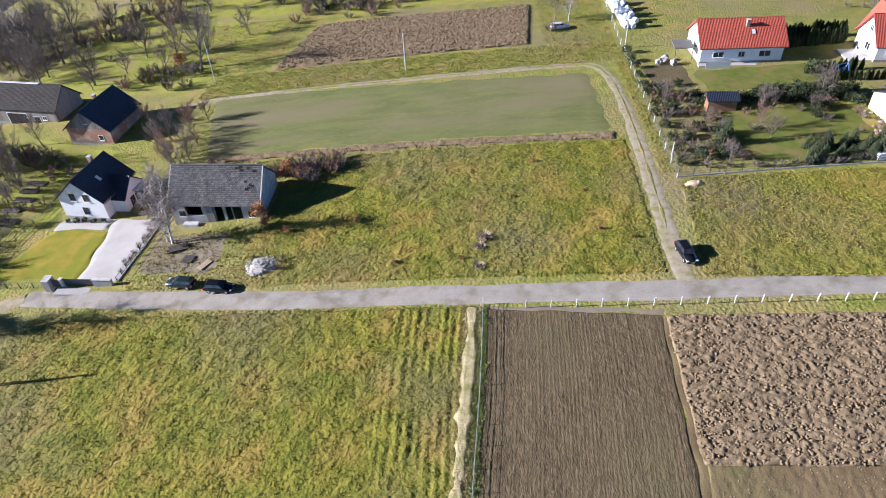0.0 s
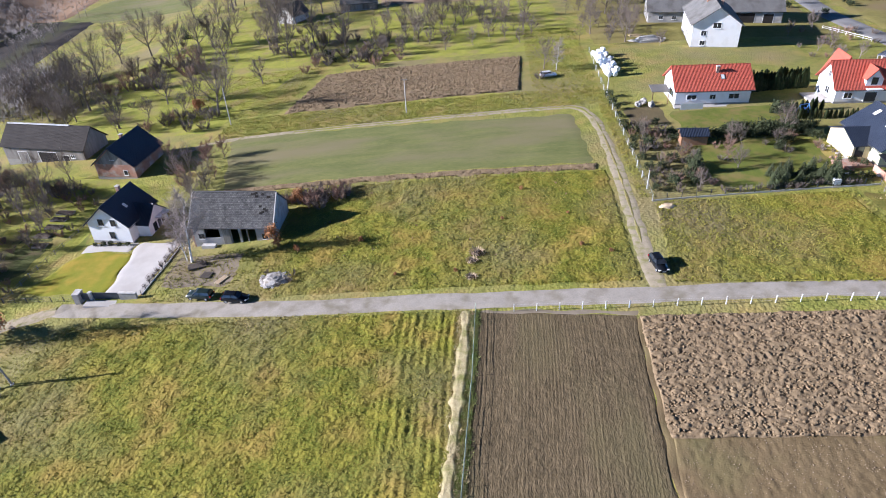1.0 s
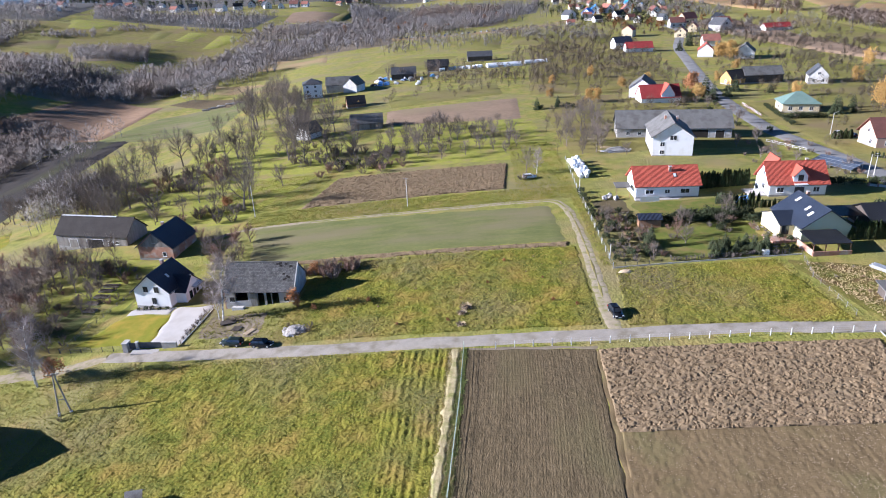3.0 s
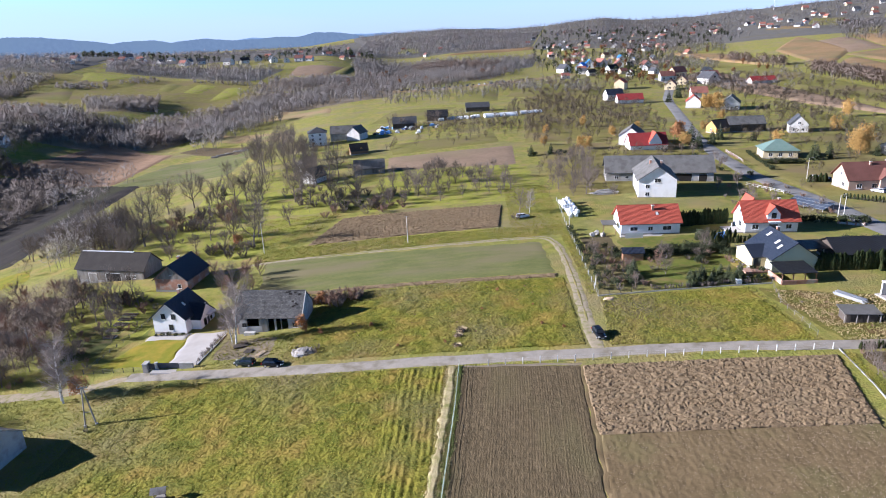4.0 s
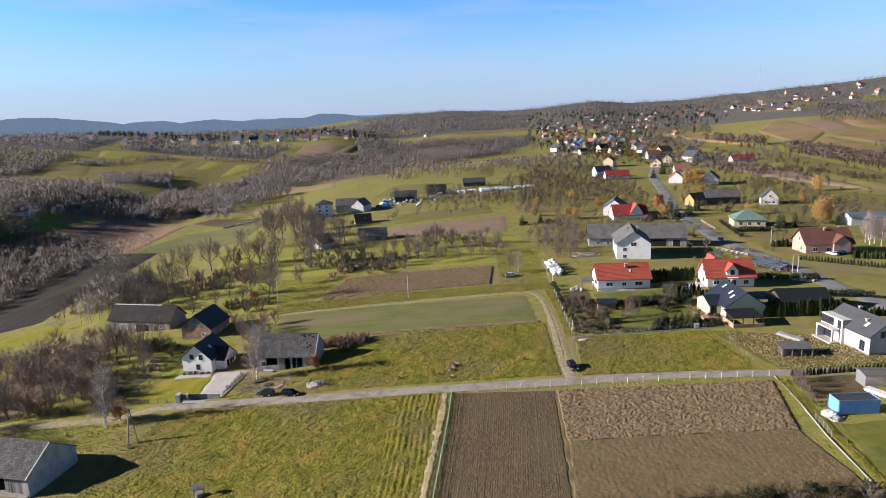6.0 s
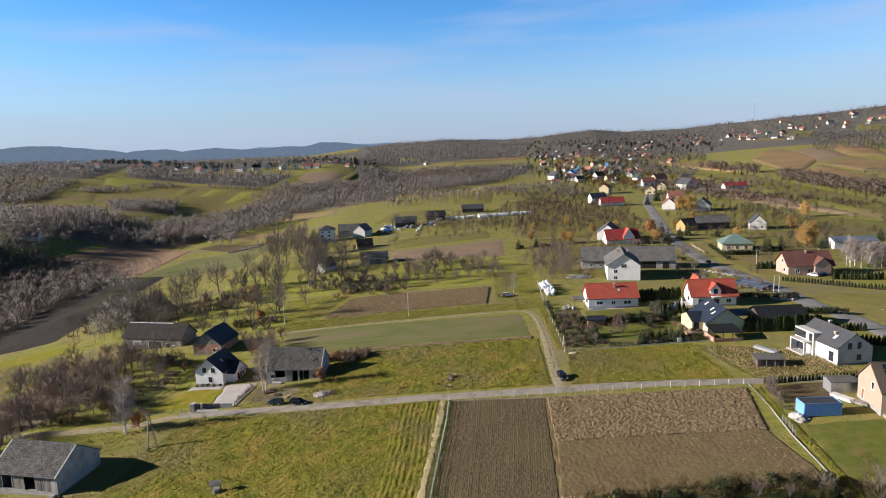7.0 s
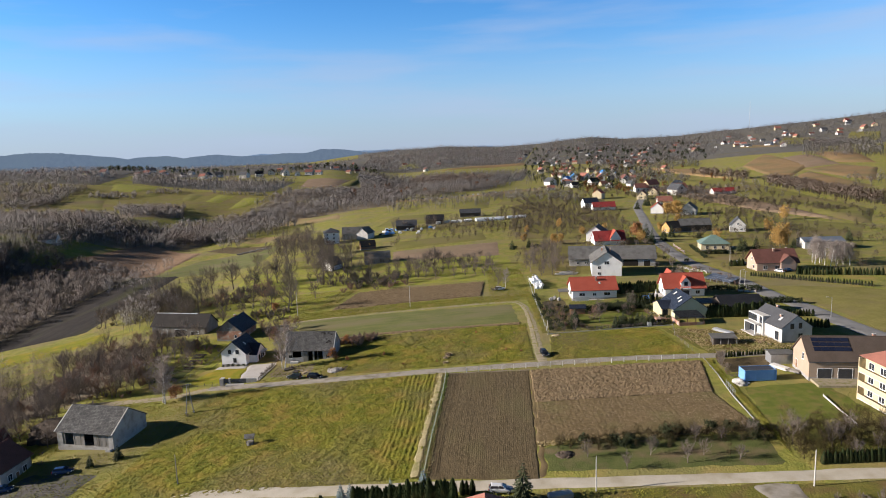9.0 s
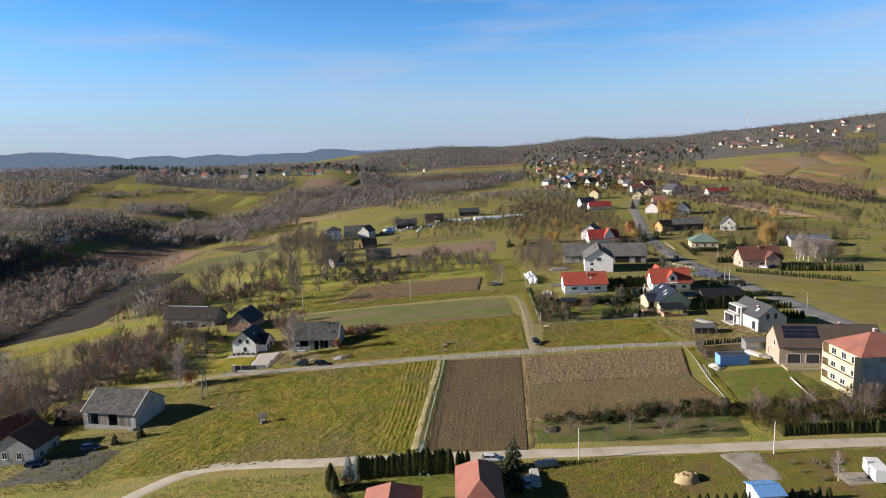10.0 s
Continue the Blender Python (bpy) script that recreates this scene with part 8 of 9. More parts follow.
fence([(112.0, 130.4), (117.4, 127.2)], 2.0, 1.0, 0.2, BRICK, "red brick garden wall with pillars", plinth=0.7, name="garden_wall")
fence([(128.6, 232), (131.6, 258)], 2.6, 1.2, 0.15, BRICK, "fence with red brick pillars", rails=(0.4, 0.8, 1.1), rail_mat=FRAME_WHITE, rail_r=0.04)

gate = thing("gate", -57.4, 72.2, ground_z(-57.4, 72.2) + 0.1, -3, "anthracite sliding gate between grey stone pillars", "gate")
for x, w, d in ((-5.1, 1.0, 1.5), (-2.9, 0.45, 0.5), (3.6, 2.9, 0.5)):
    p = part("pillar", Geo().box(x - w / 2, -d / 2, -0.9, x + w / 2, d / 2, 1.45), STONE, gate, "grey stone-clad pillar")
    part("cap", Geo().box(x - w / 2 - 0.06, -d / 2 - 0.06, 1.452, x + w / 2 + 0.06, d / 2 + 0.06, 1.55), CONCRETE, p)
leaf = part("gate_leaf", Geo().box(-2.65, 0.1, 0.1, 2.1, 0.16, 0.2).box(-2.65, 0.1, 1.25, 2.1, 0.16, 1.35).box(-2.65, 0.1, 0.2, -2.57, 0.16, 1.25).box(2.02, 0.1, 0.2, 2.1, 0.16, 1.25), DARK_METAL, gate)
for k in range(8):
    part("slat", Geo().box(-2.56, 0.11, 0.22 + k * 0.128, 2.01, 0.15, 0.33 + k * 0.128), DARK_METAL, leaf)
part("side_panel", Geo().box(-4.55, -0.05, 0.0, -3.15, 0.05, 1.3), DARK_METAL, gate)
part("apron", Geo().box(-3.6, -1.9, -0.6, 2.4, -0.3, 0.06), PAVING, gate)


# ---- poles and lamps ----
def pole(x, y, h, label, arms=1, material=None, r=0.13, lamp=0, name="utility_pole", turn=0):
    p = thing(name, x, y, ground_z(x, y), turn, label, "pole", "poles")
    part("shaft", Geo().tube((0, 0, -0.5), (0.02, 0, h), r, r * 0.6, 8), material or CONCRETE, p)
    for k in range(arms):
        z = h - 0.25 - 0.55 * k
        a = part("crossarm", Geo().box(-0.65, -0.05, z, 0.65, 0.05, z + 0.1), WOOD_GREY, p)
        for xx in (-0.6, 0, 0.6):
            part("insulator", Geo().tube((xx, 0, z + 0.1), (xx, 0, z + 0.26), 0.045, 0.03, 6), LAMP_GLASS, a)
    if lamp:
        part("lamp_arm", Geo().tube((0, 0, h - 0.05), (lamp * 1.1, 0, h + 0.25), 0.04, 0.035, 6), METAL_GREY, p)
        part("lamp_head", Geo().blob((lamp * 1.4, 0, h + 0.26), (0.38, 0.14, 0.08), 2, 0.05), LAMP_GLASS, p)
    return p


pole(-11.3, 136.2, 8.4, "pale concrete utility pole beside the dirt track")
pole(-56.2, 140.4, 9.6, "leaning pale utility pole beside the dirt track", arms=0)
pole(29.6, -2.0, 6.4, "grey utility pole beside the gravel lane", arms=0)
pole(64.7, -6.3, 6.4, "grey concrete pole beside the gravel lane", arms=0)
pole(-52.6, 17.4, 6.6, "weathered wooden pole in the meadow", arms=0, material=WOOD_GREY)
pole(37.2, 139.0, 8.6, "pale pole at the bend of the track", arms=1)
pole(35.4, 93.0, 2.6, "thick pale post at the garden fence", arms=0)
pole(121.9, 87.8, 6.4, "street lamp with a bent arm", arms=0, lamp=-1, material=METAL_GREY, name="street_lamp", r=0.09)
pole(116.2, 138.0, 6.6, "street lamp on a concrete pole by the road", arms=0, lamp=1, name="street_lamp")
pole(118.8, 139.6, 6.0, "utility pole beside the village road")
pole(136.5, 194.5, 8.0, "street lamp beside the village road", arms=0, lamp=1, name="street_lamp")
pole(-94.0, 83.0, 8.4, "grey pole among bare trees", arms=1, material=WOOD_GREY)
ap = thing("utility_pole", -64.6, 53.8, ground_z(-64.6, 53.8), 15, "wooden A-frame utility pole in the meadow", "pole", "poles")
for s in (-1, 1):
    part("leg", Geo().tube((s * 1.0, 0, -0.5), (s * 0.08, 0, 8.2), 0.15, 0.11, 7), WOOD_GREY, ap)
    part("concrete_foot", Geo().box(s * 0.95 - 0.2, -0.2, -0.5, s * 0.95 + 0.2, 0.2, 0.5), CONCRETE, ap)
part("brace", Geo().tube((-0.65, 0, 3.0), (0.65, 0, 3.0), 0.07, 0.07, 6), WOOD_GREY, ap)
arm = part("crossarm", Geo().box(-0.9, -0.06, 7.9, 0.9, 0.06, 8.05), WOOD_GREY, ap)
for xx in (-0.8, -0.3, 0.3, 0.8):
    part("insulator", Geo().tube((xx, 0, 8.05), (xx, 0, 8.25), 0.05, 0.03, 6), LAMP_GLASS, arm)


def cable(p, q, sag, label):
    a, b = Vector(p), Vector(q)
    g = Geo()
    last = a
    for i in range(1, 13):
        k = i / 12
        c = a.lerp(b, k) - Vector((0, 0, sag * 4 * k * (1 - k)))
        g.tube(last, c, 0.018, 0.018, 3, False)
        last = c
    return tagged(part("cable", g, DARK_METAL), label, "cable", "cables")


za, zb = ground_z(-64.6, 53.8) + 8.15, ground_z(-94, 83) + 8.1
for o in (-0.7, 0.0, 0.7):
    cable((-64.6 + o, 53.8, za), (-94 + o, 83, zb), 0.8, "thin overhead cable between wooden poles")


# ---- heaps, well, yard things ----
def heap(name, x, y, r, material, label, category="heap", seed=1, n=9, loose=0, loose_mat=None, size=0.25):
    """A low uneven mound with loose lumps about it."""
    h = thing(name, x, y, ground_z(x, y), 0, label, category)
    hr = random.Random(seed)
    mound = part("mound", Geo().blob((0, 0, 0), (r[0], r[1], r[2]), seed, 0.35), material, h)
    mound.data.polygons.foreach_set("use_smooth", [True] * len(mound.data.polygons))
    for k in range(n):
        a, d = hr.uniform(0, 6.28), hr.uniform(0.2, 0.95)
        part("lump", Geo().blob((math.cos(a) * r[0] * d, math.sin(a) * r[1] * d, r[2] * (1 - d) * 0.7), (r[0] * 0.3, r[1] * 0.3, r[2] * 0.45), seed + k, 0.4), material, h)
    for k in range(loose):
        a, d = hr.uniform(0, 6.28), hr.uniform(0.0, 1.15)
        s = size * hr.uniform(0.5, 1.4)
        part("lump", Geo().blob((math.cos(a) * r[0] * d, math.sin(a) * r[1] * d, max(0.05, r[2] * (1.15 - d) * 0.95 + hr.uniform(0, 0.15))), (s, s * hr.uniform(0.5, 1), s * 0.6), seed + 40 + k, 0.45), loose_mat or material, h)
    return h


heap("rubble_heap", -29.0, 72.6, (2.5, 2.0, 0.55), RUBBLE_WHITE, "heap of pale broken plaster and rubble in the grass", seed=3, n=10, loose=170, loose_mat=RUBBLE_WHITE, size=0.22)
for x, y, k in ((-26.6, 71.8, 0.55), (-26.3, 73.4, 0.6), (-28.2, 70.9, 0.4), (-30.9, 74.6, 0.45)):
    plant("s", x, y, k)
heap("compost_heap", -98.0, 50.5, (7.4, 5.0, 3.6), COMPOST, "big dark brown heap of brushwood and earth", seed=5, n=16, loose=20, size=0.5)
heap("brush_heap", 26.6, 11.2, (1.8, 1.4, 0.6), COMPOST, "heap of rusty brushwood in rough grass", seed=6, n=12)
heap("sand_heap", 46.8, -12.6, (2.2, 1.8, 1.3), SAND, "heap of yellow sand beside the lane", seed=7, n=7)
heap("brush_heap", 36.6, 84.4, (1.5, 0.8, 0.5), HAY, "small heap of cut branches at the fence corner", seed=8, n=8)
heap("stone_heap", 57.5, 180.5, (5.0, 2.4, 1.0), STONE, "heap of stones beside the whitewashed house", seed=9, n=10, loose=24, size=0.4)
heap("leaf_heap", 55.0, 186.0, (2.6, 1.6, 0.5), SAND, "heap of yellow leaves in the yard", seed=10, n=6)


def straw_stook(x, y, h, w, seed, label):
    t = thing("dead_shrub", x, y, ground_z(x, y), 0, label, "shrub", "dead shrubs")
    hr = random.Random(seed)
    v, f = [], []
    for _ in range(420):
        a, d = hr.uniform(0, 6.28), hr.random() ** 0.5 * w
        p = Vector((math.cos(a) * d, math.sin(a) * d, hr.uniform(0, h * 0.5)))
        e = p + Vector((math.cos(a) * hr.uniform(-0.2, 0.7), math.sin(a) * hr.uniform(-0.2, 0.7), hr.uniform(0.1, 0.6))) * h * 0.7
        s = Vector((-math.sin(a), math.cos(a), 0)) * 0.04
        k = len(v)
        v.extend([p - s, p + s, e])
        f.append((k, k + 1, k + 2))
    part("straw", Geo().add(v, f), HAY, t)
    part("core", Geo().blob((0, 0, h * 0.2), (w * 0.7, w * 0.7, h * 0.35), seed, 0.4), COMPOST, t)


straw_stook(3.8, 74.6, 1.3, 1.1, 2, "dry straw-coloured bush in the meadow")
straw_stook(3.0, 72.6, 1.0, 0.9, 3, "dry straw-coloured bush in the meadow")
straw_stook(2.8, 68.4, 0.8, 0.9, 4, "dry grey-brown bush beside the road")
for k in range(26):
    x, y = prng.uniform(-24, 27), prng.uniform(70, 98)
    plant("k" if k % 4 == 0 else "q", x, y, prng.uniform(0.12, 0.22))

well = thing("well", -41.6, 31.2, ground_z(-41.6, 31.2), 10, "small roofed wooden well in the meadow", "well")
part("ring", Geo().tube((0, 0, -0.3), (0, 0, 0.85), 0.75, 0.75, 14), WOOD_GREY, well)
for s in (-1, 1):
    part("post", Geo().tube((s * 0.85, 0, -0.2), (s * 0.8, 0, 2.2), 0.08, 0.07, 6), WOOD_DARK, well)
part("windlass", Geo().tube((-0.85, 0, 1.4), (0.85, 0, 1.4), 0.1, 0.1, 8), WOOD_GREY, well)
part("roof", Geo().slab([(-1.15, -0.85, 1.9), (1.15, -0.85, 1.9), (1.15, 0, 2.6), (-1.15, 0, 2.6)], 0.07).slab([(1.15, 0.85, 1.9), (-1.15, 0.85, 1.9), (-1.15, 0, 2.6), (1.15, 0, 2.6)], 0.07), WOOD_GREY, well)

box = thing("container", 76.9, 39.9, ground_z(77, 40) + 0.05, 0, "sky-blue sheet-clad site container with a dark flat roof", "container")
for nm, g in (("front_wall", Geo().box(-3.7, -1.6, 0.1, 3.7, -1.5, 2.7)), ("back_wall", Geo().box(-3.7, 1.5, 0.1, 3.7, 1.6, 2.7)), ("side_wall", Geo().box(-3.7, -1.498, 0.1, -3.6, 1.498, 2.7)), ("side_wall", Geo().box(3.6, -1.498, 0.1, 3.7, 1.498, 2.7))):
    part(nm, g, PLASTIC_BLUE, box)
part("roof", Geo().box(-3.595, -1.495, 2.5, 3.595, 1.495, 2.6), FRAME_DARK, box)
part("rim", Geo().box(-3.74, -1.64, 2.702, 3.74, -1.54, 2.76).box(-3.74, 1.54, 2.702, 3.74, 1.64, 2.76).box(-3.74, -1.54, 2.702, -3.64, 1.54, 2.76).box(3.64, -1.54, 2.702, 3.74, 1.54, 2.76), METAL_GREY, box)
for k in range(13):
    part("rib", Geo().box(-3.55 + k * 0.59, -1.64, 0.15, -3.5 + k * 0.59, -1.602, 2.65), PLASTIC_BLUE, box)
for x in (-3.0, 0, 3.0):
    part("foot", Geo().box(x - 0.2, -1.45, -0.4, x + 0.2, 1.45, 0.1), CONCRETE, box)
heap("scrap_heap", 72.2, 38.2, (1.4, 2.2, 0.7), STONE, "heap of scrap boards beside the blue container", seed=12, n=6, loose=16, loose_mat=PALE_WALL, size=0.4)

# timber stacks
def timber_stack(x, y, turn, n, ln, label, material):
    t = thing("timber_stack", x, y, ground_z(x, y) + 0.1, turn, label, "timber", "timber stacks")
    hr = random.Random(n)
    for k in range(n):
        i, j = k % 5, k // 5
        part("plank", Geo().box(-ln / 2 * hr.uniform(0.8, 1), i * 0.34, j * 0.16, ln / 2 * hr.uniform(0.8, 1), i * 0.34 + 0.28, j * 0.16 + 0.14), material, t)
    return t


timber_stack(85.8, 46.0, 115, 20, 5.0, "stack of pale building boards beside the house", PALE_WALL)
timber_stack(87.6, 43.4, 120, 15, 4.0, "stack of weathered boards beside the house", WOOD_GREY)
timber_stack(85.2, 77.6, 118, 20, 7.0, "stack of grey roof trusses on the weedy plot", METAL_GREY)
timber_stack(-44.2, 78.6, 20, 10, 3.4, "pile of old beams under the birch", WOOD_DARK)
timber_stack(-38.2, 74.0, 60, 3, 2.6, "pale plank lying in the grass", HAY)
timber_stack(-41.0, 76.0, 80, 5, 1.8, "dark upturned trough in the grass", WOOD_DARK)
timber_stack(21.2, -8.0, 90, 25, 6.0, "stack of pale firewood and scrap beside the car", PALE_WALL)
timber_stack(23.4, -3.8, 12, 25, 4.6, "stack of silvery scrap metal beside the lane", METAL_GREY)
shelter = thing("shelter", 80.2, 67.4, ground_z(80, 67), -6, "low grey shelter of sheets on the weedy plot", "shelter")
part("roof", Geo().slab([(-3.4, -1.9, 2.0), (3.4, -1.9, 2.0), (3.4, 1.9, 2.4), (-3.4, 1.9, 2.4)], 0.15), ROOF_GREY_SHEET, shelter)
part("body", Geo().box(-2.8, -1.5, -0.3, 2.8, 1.6, 1.75), WOOD_DARK, shelter)
for x in (-3.2, -1.0, 1.0, 3.2):
    part("post", Geo().box(x - 0.07, -1.8, -0.3, x + 0.07, -1.66, 1.9), WOOD_GREY, shelter)
building("garden_shed", 47.9, 108.6, -4, 5.0, 3.2, 1.9, 0.7, WOOD_BROWN, ROOF_NAVY, "small brown garden shed with a dark roof", category="shed", plinth=False, gutter=False)
building("garage", 87.2, 50.2, -4, 5.4, 3.4, 2.3, 0.3, METAL_GREY, ROOF_GREY_SHEET, "small grey metal shed in the yard", category="shed", plinth=False, gutter=False)
arr = thing("solar_array", 114.2, 150.5, ground_z(114.2, 150.5), -62, "low ground-mounted array of slate-blue solar panels beside the road", "solar array")
PANEL_BLUE = surf("slate_blue_cells", (0.07, 0.09, 0.13), (0.1, 0.125, 0.17), size=1.0, fine=0.3, rough=0.3, spec=0.5)
for i in range(8):
    for j in range(3):
        mt = pose(-5.6 + 1.6 * i, -1.9 + 1.9 * j, 1.15 + 0.42 * j, 12)
        pn = part("solar_panel", Geo().box(-0.74, -0.9, 0, 0.74, 0.9, 0.05, mt), PANEL_BLUE, arr)
        part("frame", Geo().box(-0.79, -0.95, -0.04, 0.79, 0.95, 0.03, mt), METAL_GREY, pn)
for i in range(5):
    for yy, zz in ((-2.6, 1.0), (2.6, 2.1)):
        part("post", Geo().box(-6.2 + 3.1 * i, yy - 0.06, -0.5, -6.08 + 3.1 * i, yy + 0.06, zz), METAL_GREY, arr)
building("shed", 55.6, -21.8, 4, 4.0, 4.2, 2.4, 0.6, PALE_WALL, PLASTIC_BLUE, "small shed with a bright blue sheet roof", category="shed", gutter=False)
field("gravel_yard", [(56.5, -15), (62.5, -15.5), (62.6, -5.0), (54.8, -4.2)], CONCRETE_ROAD, "patch of pale gravel beside the lane", category="yard", lift=0.12, step=0.8)
field("gravel_yard", [(71, -19), (80, -19), (79, -14), (70, -14)], CONCRETE_ROAD, "patch of pale gravel in front of a shed", category="yard", lift=0.1, step=0.8)
field("farmyard", [(-100, 15), (-78, 14), (-74, 27), (-92, 30)], YARD_GRAVEL, "trodden dark farmyard in the shade", category="yard", lift=0.1)
field("soil_bed", [(73, 44.5), (86, 45), (90, 55.4), (72.2, 55.4)], SOIL, "dark garden beds beside the road", category="garden bed", lift=0.08)
field("garden_path", [(54.6, 106.0), (66, 106.2), (66, 107.0), (54.6, 106.8)], PAVING, "pale straight garden path", category="path", lift=0.14, step=0.5)
field("vegetable_bed", [(38, 118), (47, 118), (47, 129), (38, 129)], SOIL, "bare vegetable bed beside the bungalow", category="garden bed", lift=0.08)
field("leaf_litter", [(-50.5, 73.5), (-36, 71.5), (-36, 83), (-50.2, 85)], LITTER, "trodden ground strewn with brown leaves", category="ground", lift=0.03)
field("vegetable_bed", [(-90, 80), (-79, 81), (-77, 97), (-88, 98)], SCRUB, "dark vegetable plot on the slope", category="garden bed", lift=0.06)
field("house_walk", [(-71.0, 88.6), (-60.2, 87.6), (-60.0, 90.6), (-70.2, 91.6)], PAVING, "pale paved strip in front of the white house", category="path", lift=0.14, step=0.6)
van = thing("trailer", 76.4, -17.0, ground_z(76.4, -17), 80, "white box trailer on pale gravel", "trailer")
part("body", Geo().box(-2.4, -1.1, 0.6, 2.4, 1.1, 2.7), WHITE_WALL, van)
for s in (-1, 1):
    part("wheel", Geo().tube((0, s * 0.95, 0.35), (0, s * 1.12, 0.35), 0.35, 0.35, 12), TYRE, van)
part("drawbar", Geo().box(2.4, -0.08, 0.5, 3.6, 0.08, 0.6), DARK_METAL, van)

# wrapped bales
br_ = random.Random(3)
for k in range(28):
    x, y = 39.9 + (k % 2) * 1.45 - 0.02 * k + br_.uniform(-0.2, 0.2), 150.5 + (k // 2) * 1.42
    b = thing("bale", x, y, ground_z(x, y) + 0.62, br_.uniform(0, 180), "white plastic-wrapped round hay bale", "bale", "wrapped bales")
    g = Geo()
    n = 14
    prof = [(-0.62, 0.45), (-0.6, 0.58), (-0.45, 0.66), (0.45, 0.66), (0.6, 0.58), (0.62, 0.45)]
    v = [(u, math.cos(i * 6.283 / n) * r, math.sin(i * 6.283 / n) * r) for u, r in prof for i in range(n)]
    f = [(j * n + i, j * n + (i + 1) % n, (j + 1) * n + (i + 1) % n, (j + 1) * n + i) for j in range(len(prof) - 1) for i in range(n)] + [tuple(range(n - 1, -1, -1)), tuple(range(5 * n, 6 * n))]
    part("wrap", g.add(v, f), PLASTIC_WHITE, b)
    if k % 3 == 1:
        b2_ = copy_thing(b, pose(x + 0.6, y + 0.5, ground_z(x, y) + 1.72, 0, 0, br_.uniform(0, 180)))

far_rows = [(-9 + 30 * k / 17 + br_.uniform(-1, 1), 416 + 3 * k / 17 + br_.uniform(-2, 2)) for k in range(18)]
for x, y in far_rows:
    copy_thing(b, pose(x, y, ground_z(x, y) + 1.1, 0, 0, br_.uniform(0, 180)) @ Matrix.Diagonal((1.8, 1.8, 1.8, 1)))
for k in range(9):
    x, y = -158 + k * 2.4, 383 + br_.uniform(-3, 3) + k
    lg = thing("log_pile", x, y, ground_z(x, y) + 0.5, br_.uniform(-30, 30), "heap of pale sawn logs on bare ground", "logs", "log piles")
    for j in range(4):
        part("log", Geo().tube((-2.2, -0.9 + 0.6 * j, 0.3 + 0.25 * (j % 2)), (2.2, -0.9 + 0.6 * j, 0.3 + 0.25 * (j % 2)), 0.32, 0.28, 7), WOOD_GREY, lg)

yard = random.Random(12)
for k in range(28):
    a, c = yard.random(), yard.random()
    x, y = -48 + 41 * a, 366 + 36 * c - 6 * a
    w_, d_, h_ = yard.uniform(0.8, 2.4), yard.uniform(0.8, 1.8), yard.uniform(0.6, 1.8)
    t = thing("yard_pile", x, y, ground_z(x, y), yard.uniform(0, 180), ("white sheeted pile", "blue plastic crate stack", "grey heap of scrap metal", "dark pile of tyres and boards")[k % 4] + " in a cluttered farmyard", "yard clutter", "yard clutter")
    part("heap", Geo().blob((0, 0, h_ * 0.4), (w_, d_, h_), k, 0.3) if k % 4 in (0, 2) else Geo().box(-w_, -d_, -0.2, w_, d_, h_).box(-w_ * 0.6, -d_ * 0.8, h_ + 0.002, w_ * 0.5, d_ * 0.7, h_ * 1.5), (PLASTIC_WHITE, PLASTIC_BLUE, METAL_GREY, WOOD_DARK)[k % 4], t)

# rockery, swing, tank, terrace umbrella
for k in range(46):
    x, y = prng.uniform(69.5, 75.5), prng.uniform(90, 104)
    s = prng.uniform(0.18, 0.5)
    rk = part("rock", Geo().blob((x, y, ground_z(x, y) + s * 0.3), (s, s * 0.8, s * 0.6), k, 0.35), STONE if k % 3 else BRICK)
    tagged(rk, "rough pale stone in the garden rockery", "rock", "rockery stones")
sw = thing("swing", 74.4, 119.5, ground_z(74.4, 119.5), 20, "blue tubular garden swing in front of a hedge", "swing")
for s in (-1, 1):
    part("leg", Geo().tube((s * 1.4, -0.8, 0), (s * 1.2, 0, 2.2), 0.06, 0.06, 6), PLASTIC_BLUE, sw)
    part("leg", Geo().tube((s * 1.4, 0.8, 0), (s * 1.2, 0, 2.2), 0.06, 0.06, 6), PLASTIC_BLUE, sw)
part("beam", Geo().tube((-1.3, 0, 2.2), (1.3, 0, 2.2), 0.06, 0.06, 6), PLASTIC_BLUE, sw)
part("slide", Geo().slab([(-0.3, -2.2, 0.2), (0.3, -2.2, 0.2), (0.3, -0.2, 1.6), (-0.3, -0.2, 1.6)], 0.08), PLASTIC_BLUE, sw)
tank = thing("water_tank", 66.2, 88.3, ground_z(66.2, 88.3), 0, "white plastic water tank in a wire cage", "tank")
part("tank", Geo().box(-0.6, -0.5, 0.15, 0.6, 0.5, 1.15), PLASTIC_WHITE, tank)
part("cage", Geo().box(-0.64, -0.54, 0.1, 0.64, -0.502, 0.16).box(-0.64, -0.54, 0.6, 0.64, -0.502, 0.64).box(-0.64, -0.54, 1.12, 0.64, -0.502, 1.18), METAL_GREY, tank)
part("pallet", Geo().box(-0.62, -0.52, -0.1, 0.62, 0.52, 0.12), WOOD_GREY, tank)
parasol = thing("parasol", 80.6, 127.4, ground_z(80.6, 127.4), 0, "folded white garden parasol on a terrace", "parasol")
part("pole", Geo().tube((0, 0, 0), (0, 0, 2.4), 0.03, 0.03, 6), METAL_GREY, parasol)
part("canopy", Geo().tube((0, 0, 1.0), (0, 0, 2.5), 0.22, 0.04, 8), PLASTIC_WHITE, parasol)
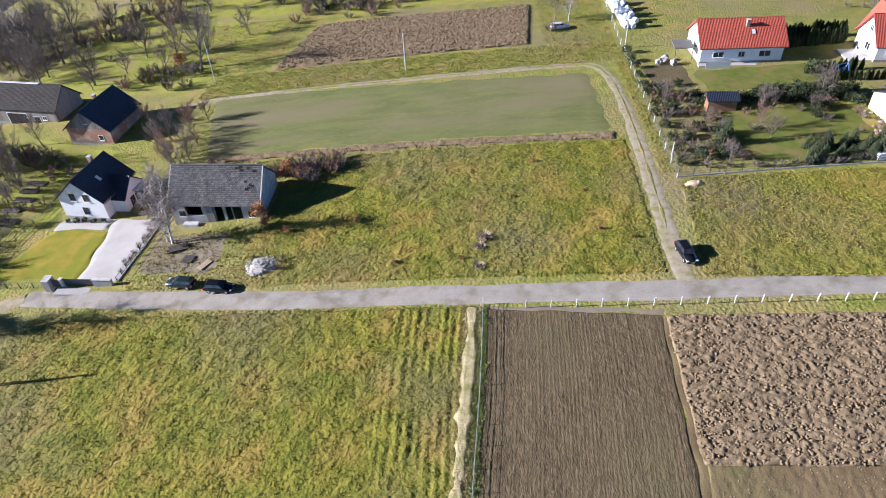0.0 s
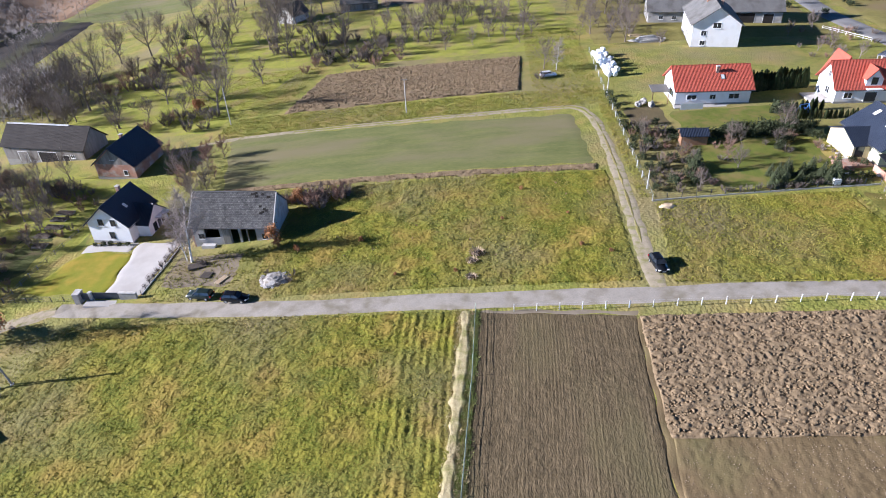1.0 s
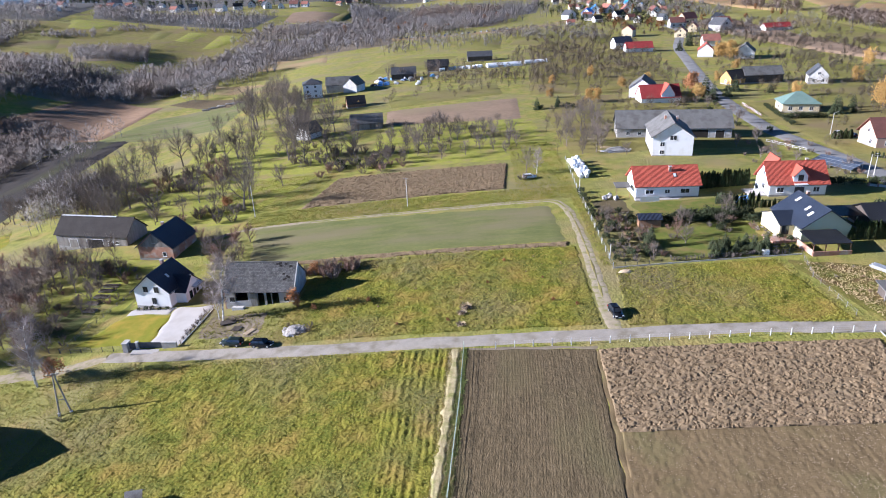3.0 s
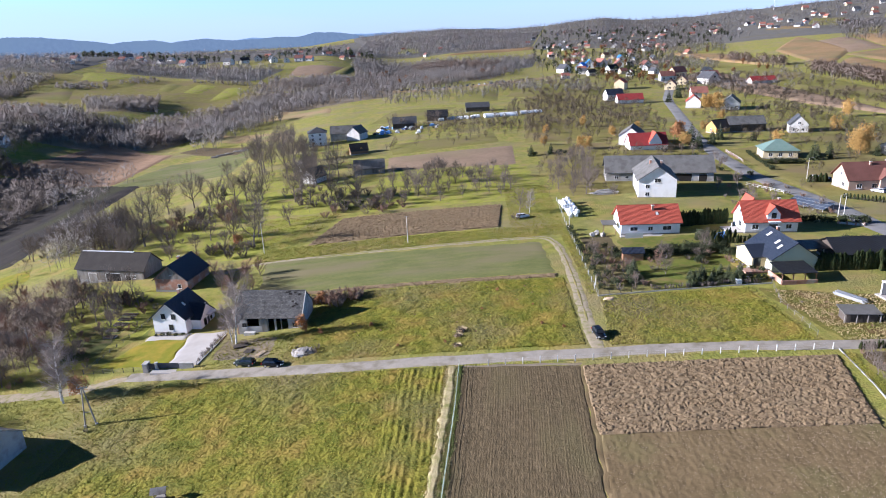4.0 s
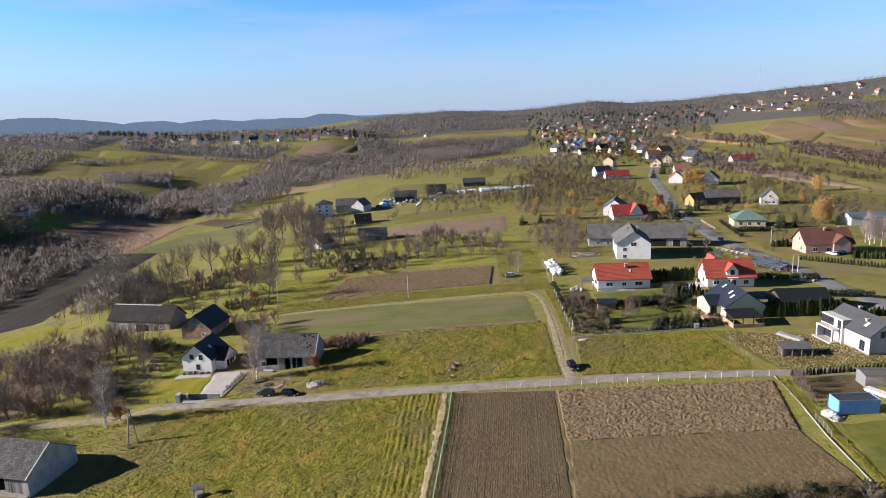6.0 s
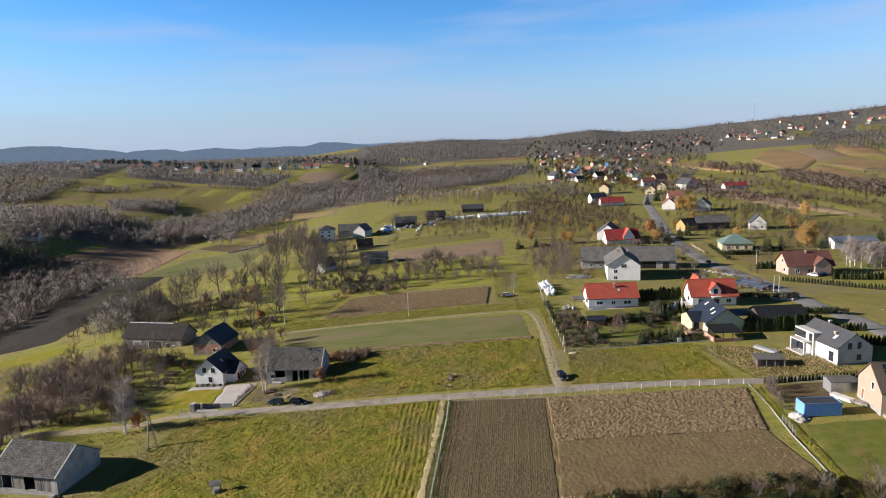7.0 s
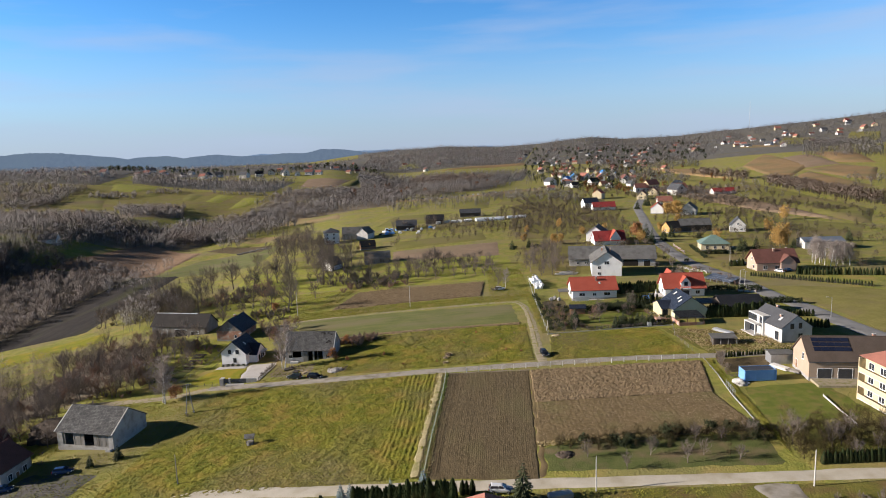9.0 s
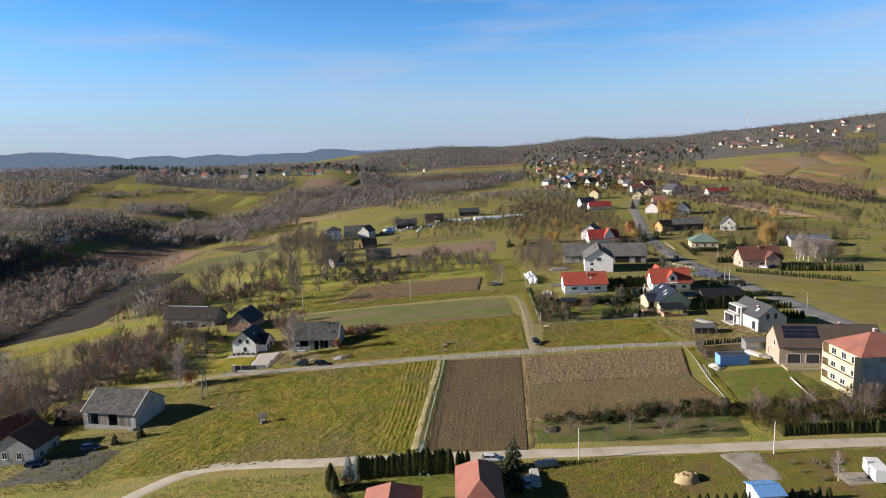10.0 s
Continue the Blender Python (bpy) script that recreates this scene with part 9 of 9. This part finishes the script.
for x, y in ((42.2, 129.0), (43.6, 130.6), (45.0, 128.4)):
    t = thing("covered_stack", x, y, ground_z(x, y), prng.uniform(0, 90), "pale heap of stacked garden things under a sheet", "garden store")
    part("sheet", Geo().blob((0, 0, 0.5), (0.9, 0.7, 0.8), int(x * 3), 0.35), RUBBLE_WHITE, t)

# loose clods
octa = np.array([(1, 0, 0), (0, 1, 0), (-1, 0, 0), (0, -1, 0), (0, 0, 0.8), (0, 0, -0.8)])
OF = np.array([(0, 1, 4), (1, 2, 4), (2, 3, 4), (3, 0, 4), (1, 0, 5), (2, 1, 5), (3, 2, 5), (0, 3, 5)])


def lumps(name, quad, n, size, material, label, lift=0.1, seed=12, thin=None):
    """Countless clods strewn over a field."""
    rng = np.random.default_rng(seed)
    a, b, c, d = [np.array(p, float) for p in quad]
    s, t = rng.random((n, 1)), rng.random((n, 1))
    P = (a * (1 - s) + b * s) * (1 - t) + (d * (1 - s) + c * s) * t
    if thin:
        P = P[rng.random(n) < 0.25 + 0.75 * sm(thin[0], thin[1], P[:, 0])]
    n = len(P)
    S = rng.uniform(size[0], size[1], n)
    C = np.stack([P[:, 0], P[:, 1], height(P[:, 0], P[:, 1]) + near_relief(P[:, 0], P[:, 1]) * 0.5 + lift], -1)
    a = rng.uniform(0, 6.283, n)
    R = np.zeros((n, 3, 3))
    R[:, 0, 0], R[:, 0, 1], R[:, 1, 0], R[:, 1, 1], R[:, 2, 2] = np.cos(a), -np.sin(a), np.sin(a), np.cos(a), 1
    o = octa[None] * rng.uniform(0.55, 1.45, (n, 6, 1)) * np.array([1.3, 0.8, 0.9])
    V = (C[:, None, :] + np.einsum("nij,nkj->nki", R, o) * S[:, None, None]).reshape(-1, 3)
    FF = (np.arange(n)[:, None, None] * 6 + OF[None]).reshape(-1, 3)
    tagged(part(name, arrays_mesh(name, V, FF), material), label, "soil", kind="stuff")


LUMP = surf("pale_lumps", (0.25, 0.19, 0.125), (0.36, 0.28, 0.195), size=1.0, fine=0.2, rough=0.95)
lumps("soil_lumps", [(22.5, 16.6), (65.6, 14.8), (64.2, 34.4), (24.4, 36.2)], 6500, (0.03, 0.09), LUMP, "pale lumps and stalks scattered on raked soil", 0.13, thin=(26, 60))
lumps("clods", [(24.2, 36.6), (64.2, 34.4), (69.0, 54.2), (25.5, 56.8)], 7000, (0.11, 0.27), CLOD, "coarse upturned clods of the ploughed field", 0.2, seed=13)
lumps("old_clods", [(-42.8, 143.8), (16.6, 144.8), (19.2, 171.8), (-36.2, 170.2)], 5000, (0.14, 0.33), CLOD, "coarse upturned clods of the old ploughed field", 0.32, seed=16)
lumps("strip_clods", [(-47.0, 104.8), (27.4, 100.0), (27.8, 102.0), (-48, 106.2)], 2200, (0.09, 0.22), CLOD, "clods along the narrow ploughed strip", 0.15, seed=17)


# vegetable beds west of the lawn
def garden_bed(x, y, turn, ln):
    b = thing("garden_bed", x, y, ground_z(x, y), turn, "narrow vegetable bed of dark soil edged with boards", "garden bed", "vegetable beds")
    soil = Geo()
    n = 8
    v = [(-ln / 2 + ln * i / n, yy, 0.3 + 0.1 * (abs(yy) < 0.3) + 0.05 * math.sin(i * 2.3 + yy * 5)) for i in range(n + 1) for yy in (-0.7, -0.25, 0.25, 0.7)]
    f = [(4 * i + j, 4 * i + 4 + j, 4 * i + 5 + j, 4 * i + 1 + j) for i in range(n) for j in range(3)]
    part("soil", soil.add(v, f), COMPOST, b)
    for yy in (-0.76, 0.72):
        part("board", Geo().box(-ln / 2, yy, -0.3, ln / 2, yy + 0.04, 0.36), WOOD_GREY, b)
    for xx in (-ln / 2 - 0.045, ln / 2 + 0.005):
        part("end_board", Geo().box(xx, -0.76, -0.3, xx + 0.04, 0.76, 0.35), WOOD_GREY, b)


for x, y, ln in ((-81.0, 103.4, 3.6), (-81.2, 101.0, 3.2), (-80.9, 98.2, 3.4), (-81.6, 95.2, 3.0), (-80.4, 91.8, 2.6)):
    garden_bed(x, y, -6, ln)
plant("s", -86.4, 111.2, 1.9)
plant("s", -85.2, 110.2, 1.7)
plant("s", -87.4, 112.4, 1.6)
plant("k", -32.6, 86.0, 0.75)
plant("k", -15.9, 81.4, 0.3)
for k, (x, y) in enumerate(((-52.6, 76.5), (-52.2, 78.6), (-52.0, 80.6), (-51.8, 82.6), (-51.6, 84.6))):
    plant("o", x + 0.5, y, 0.26)

# lattice mast on the ridge
mast = thing("radio_mast", 1140.0, 2380.0, ground_z(1140, 2380), 0, "tall thin lattice radio mast on the ridge", "mast")
for a in (0, 120, 240):
    ca, sa = math.cos(radians(a)), math.sin(radians(a))
    part("leg", Geo().tube((ca * 1.6, sa * 1.6, -1), (ca * 0.5, sa * 0.5, 112), 0.2, 0.12, 5), METAL_GREY, mast)
for k in range(14):
    z = 4 + k * 7.7
    r = 1.6 - 1.1 * z / 112
    part("ring", Geo().tube((r, 0, z), (-r / 2, r * 0.87, z + 3), 0.15, 0.15, 4).tube((-r / 2, r * 0.87, z), (-r / 2, -r * 0.87, z + 3), 0.15, 0.15, 4).tube((-r / 2, -r * 0.87, z), (r, 0, z + 3), 0.15, 0.15, 4), METAL_GREY, mast)
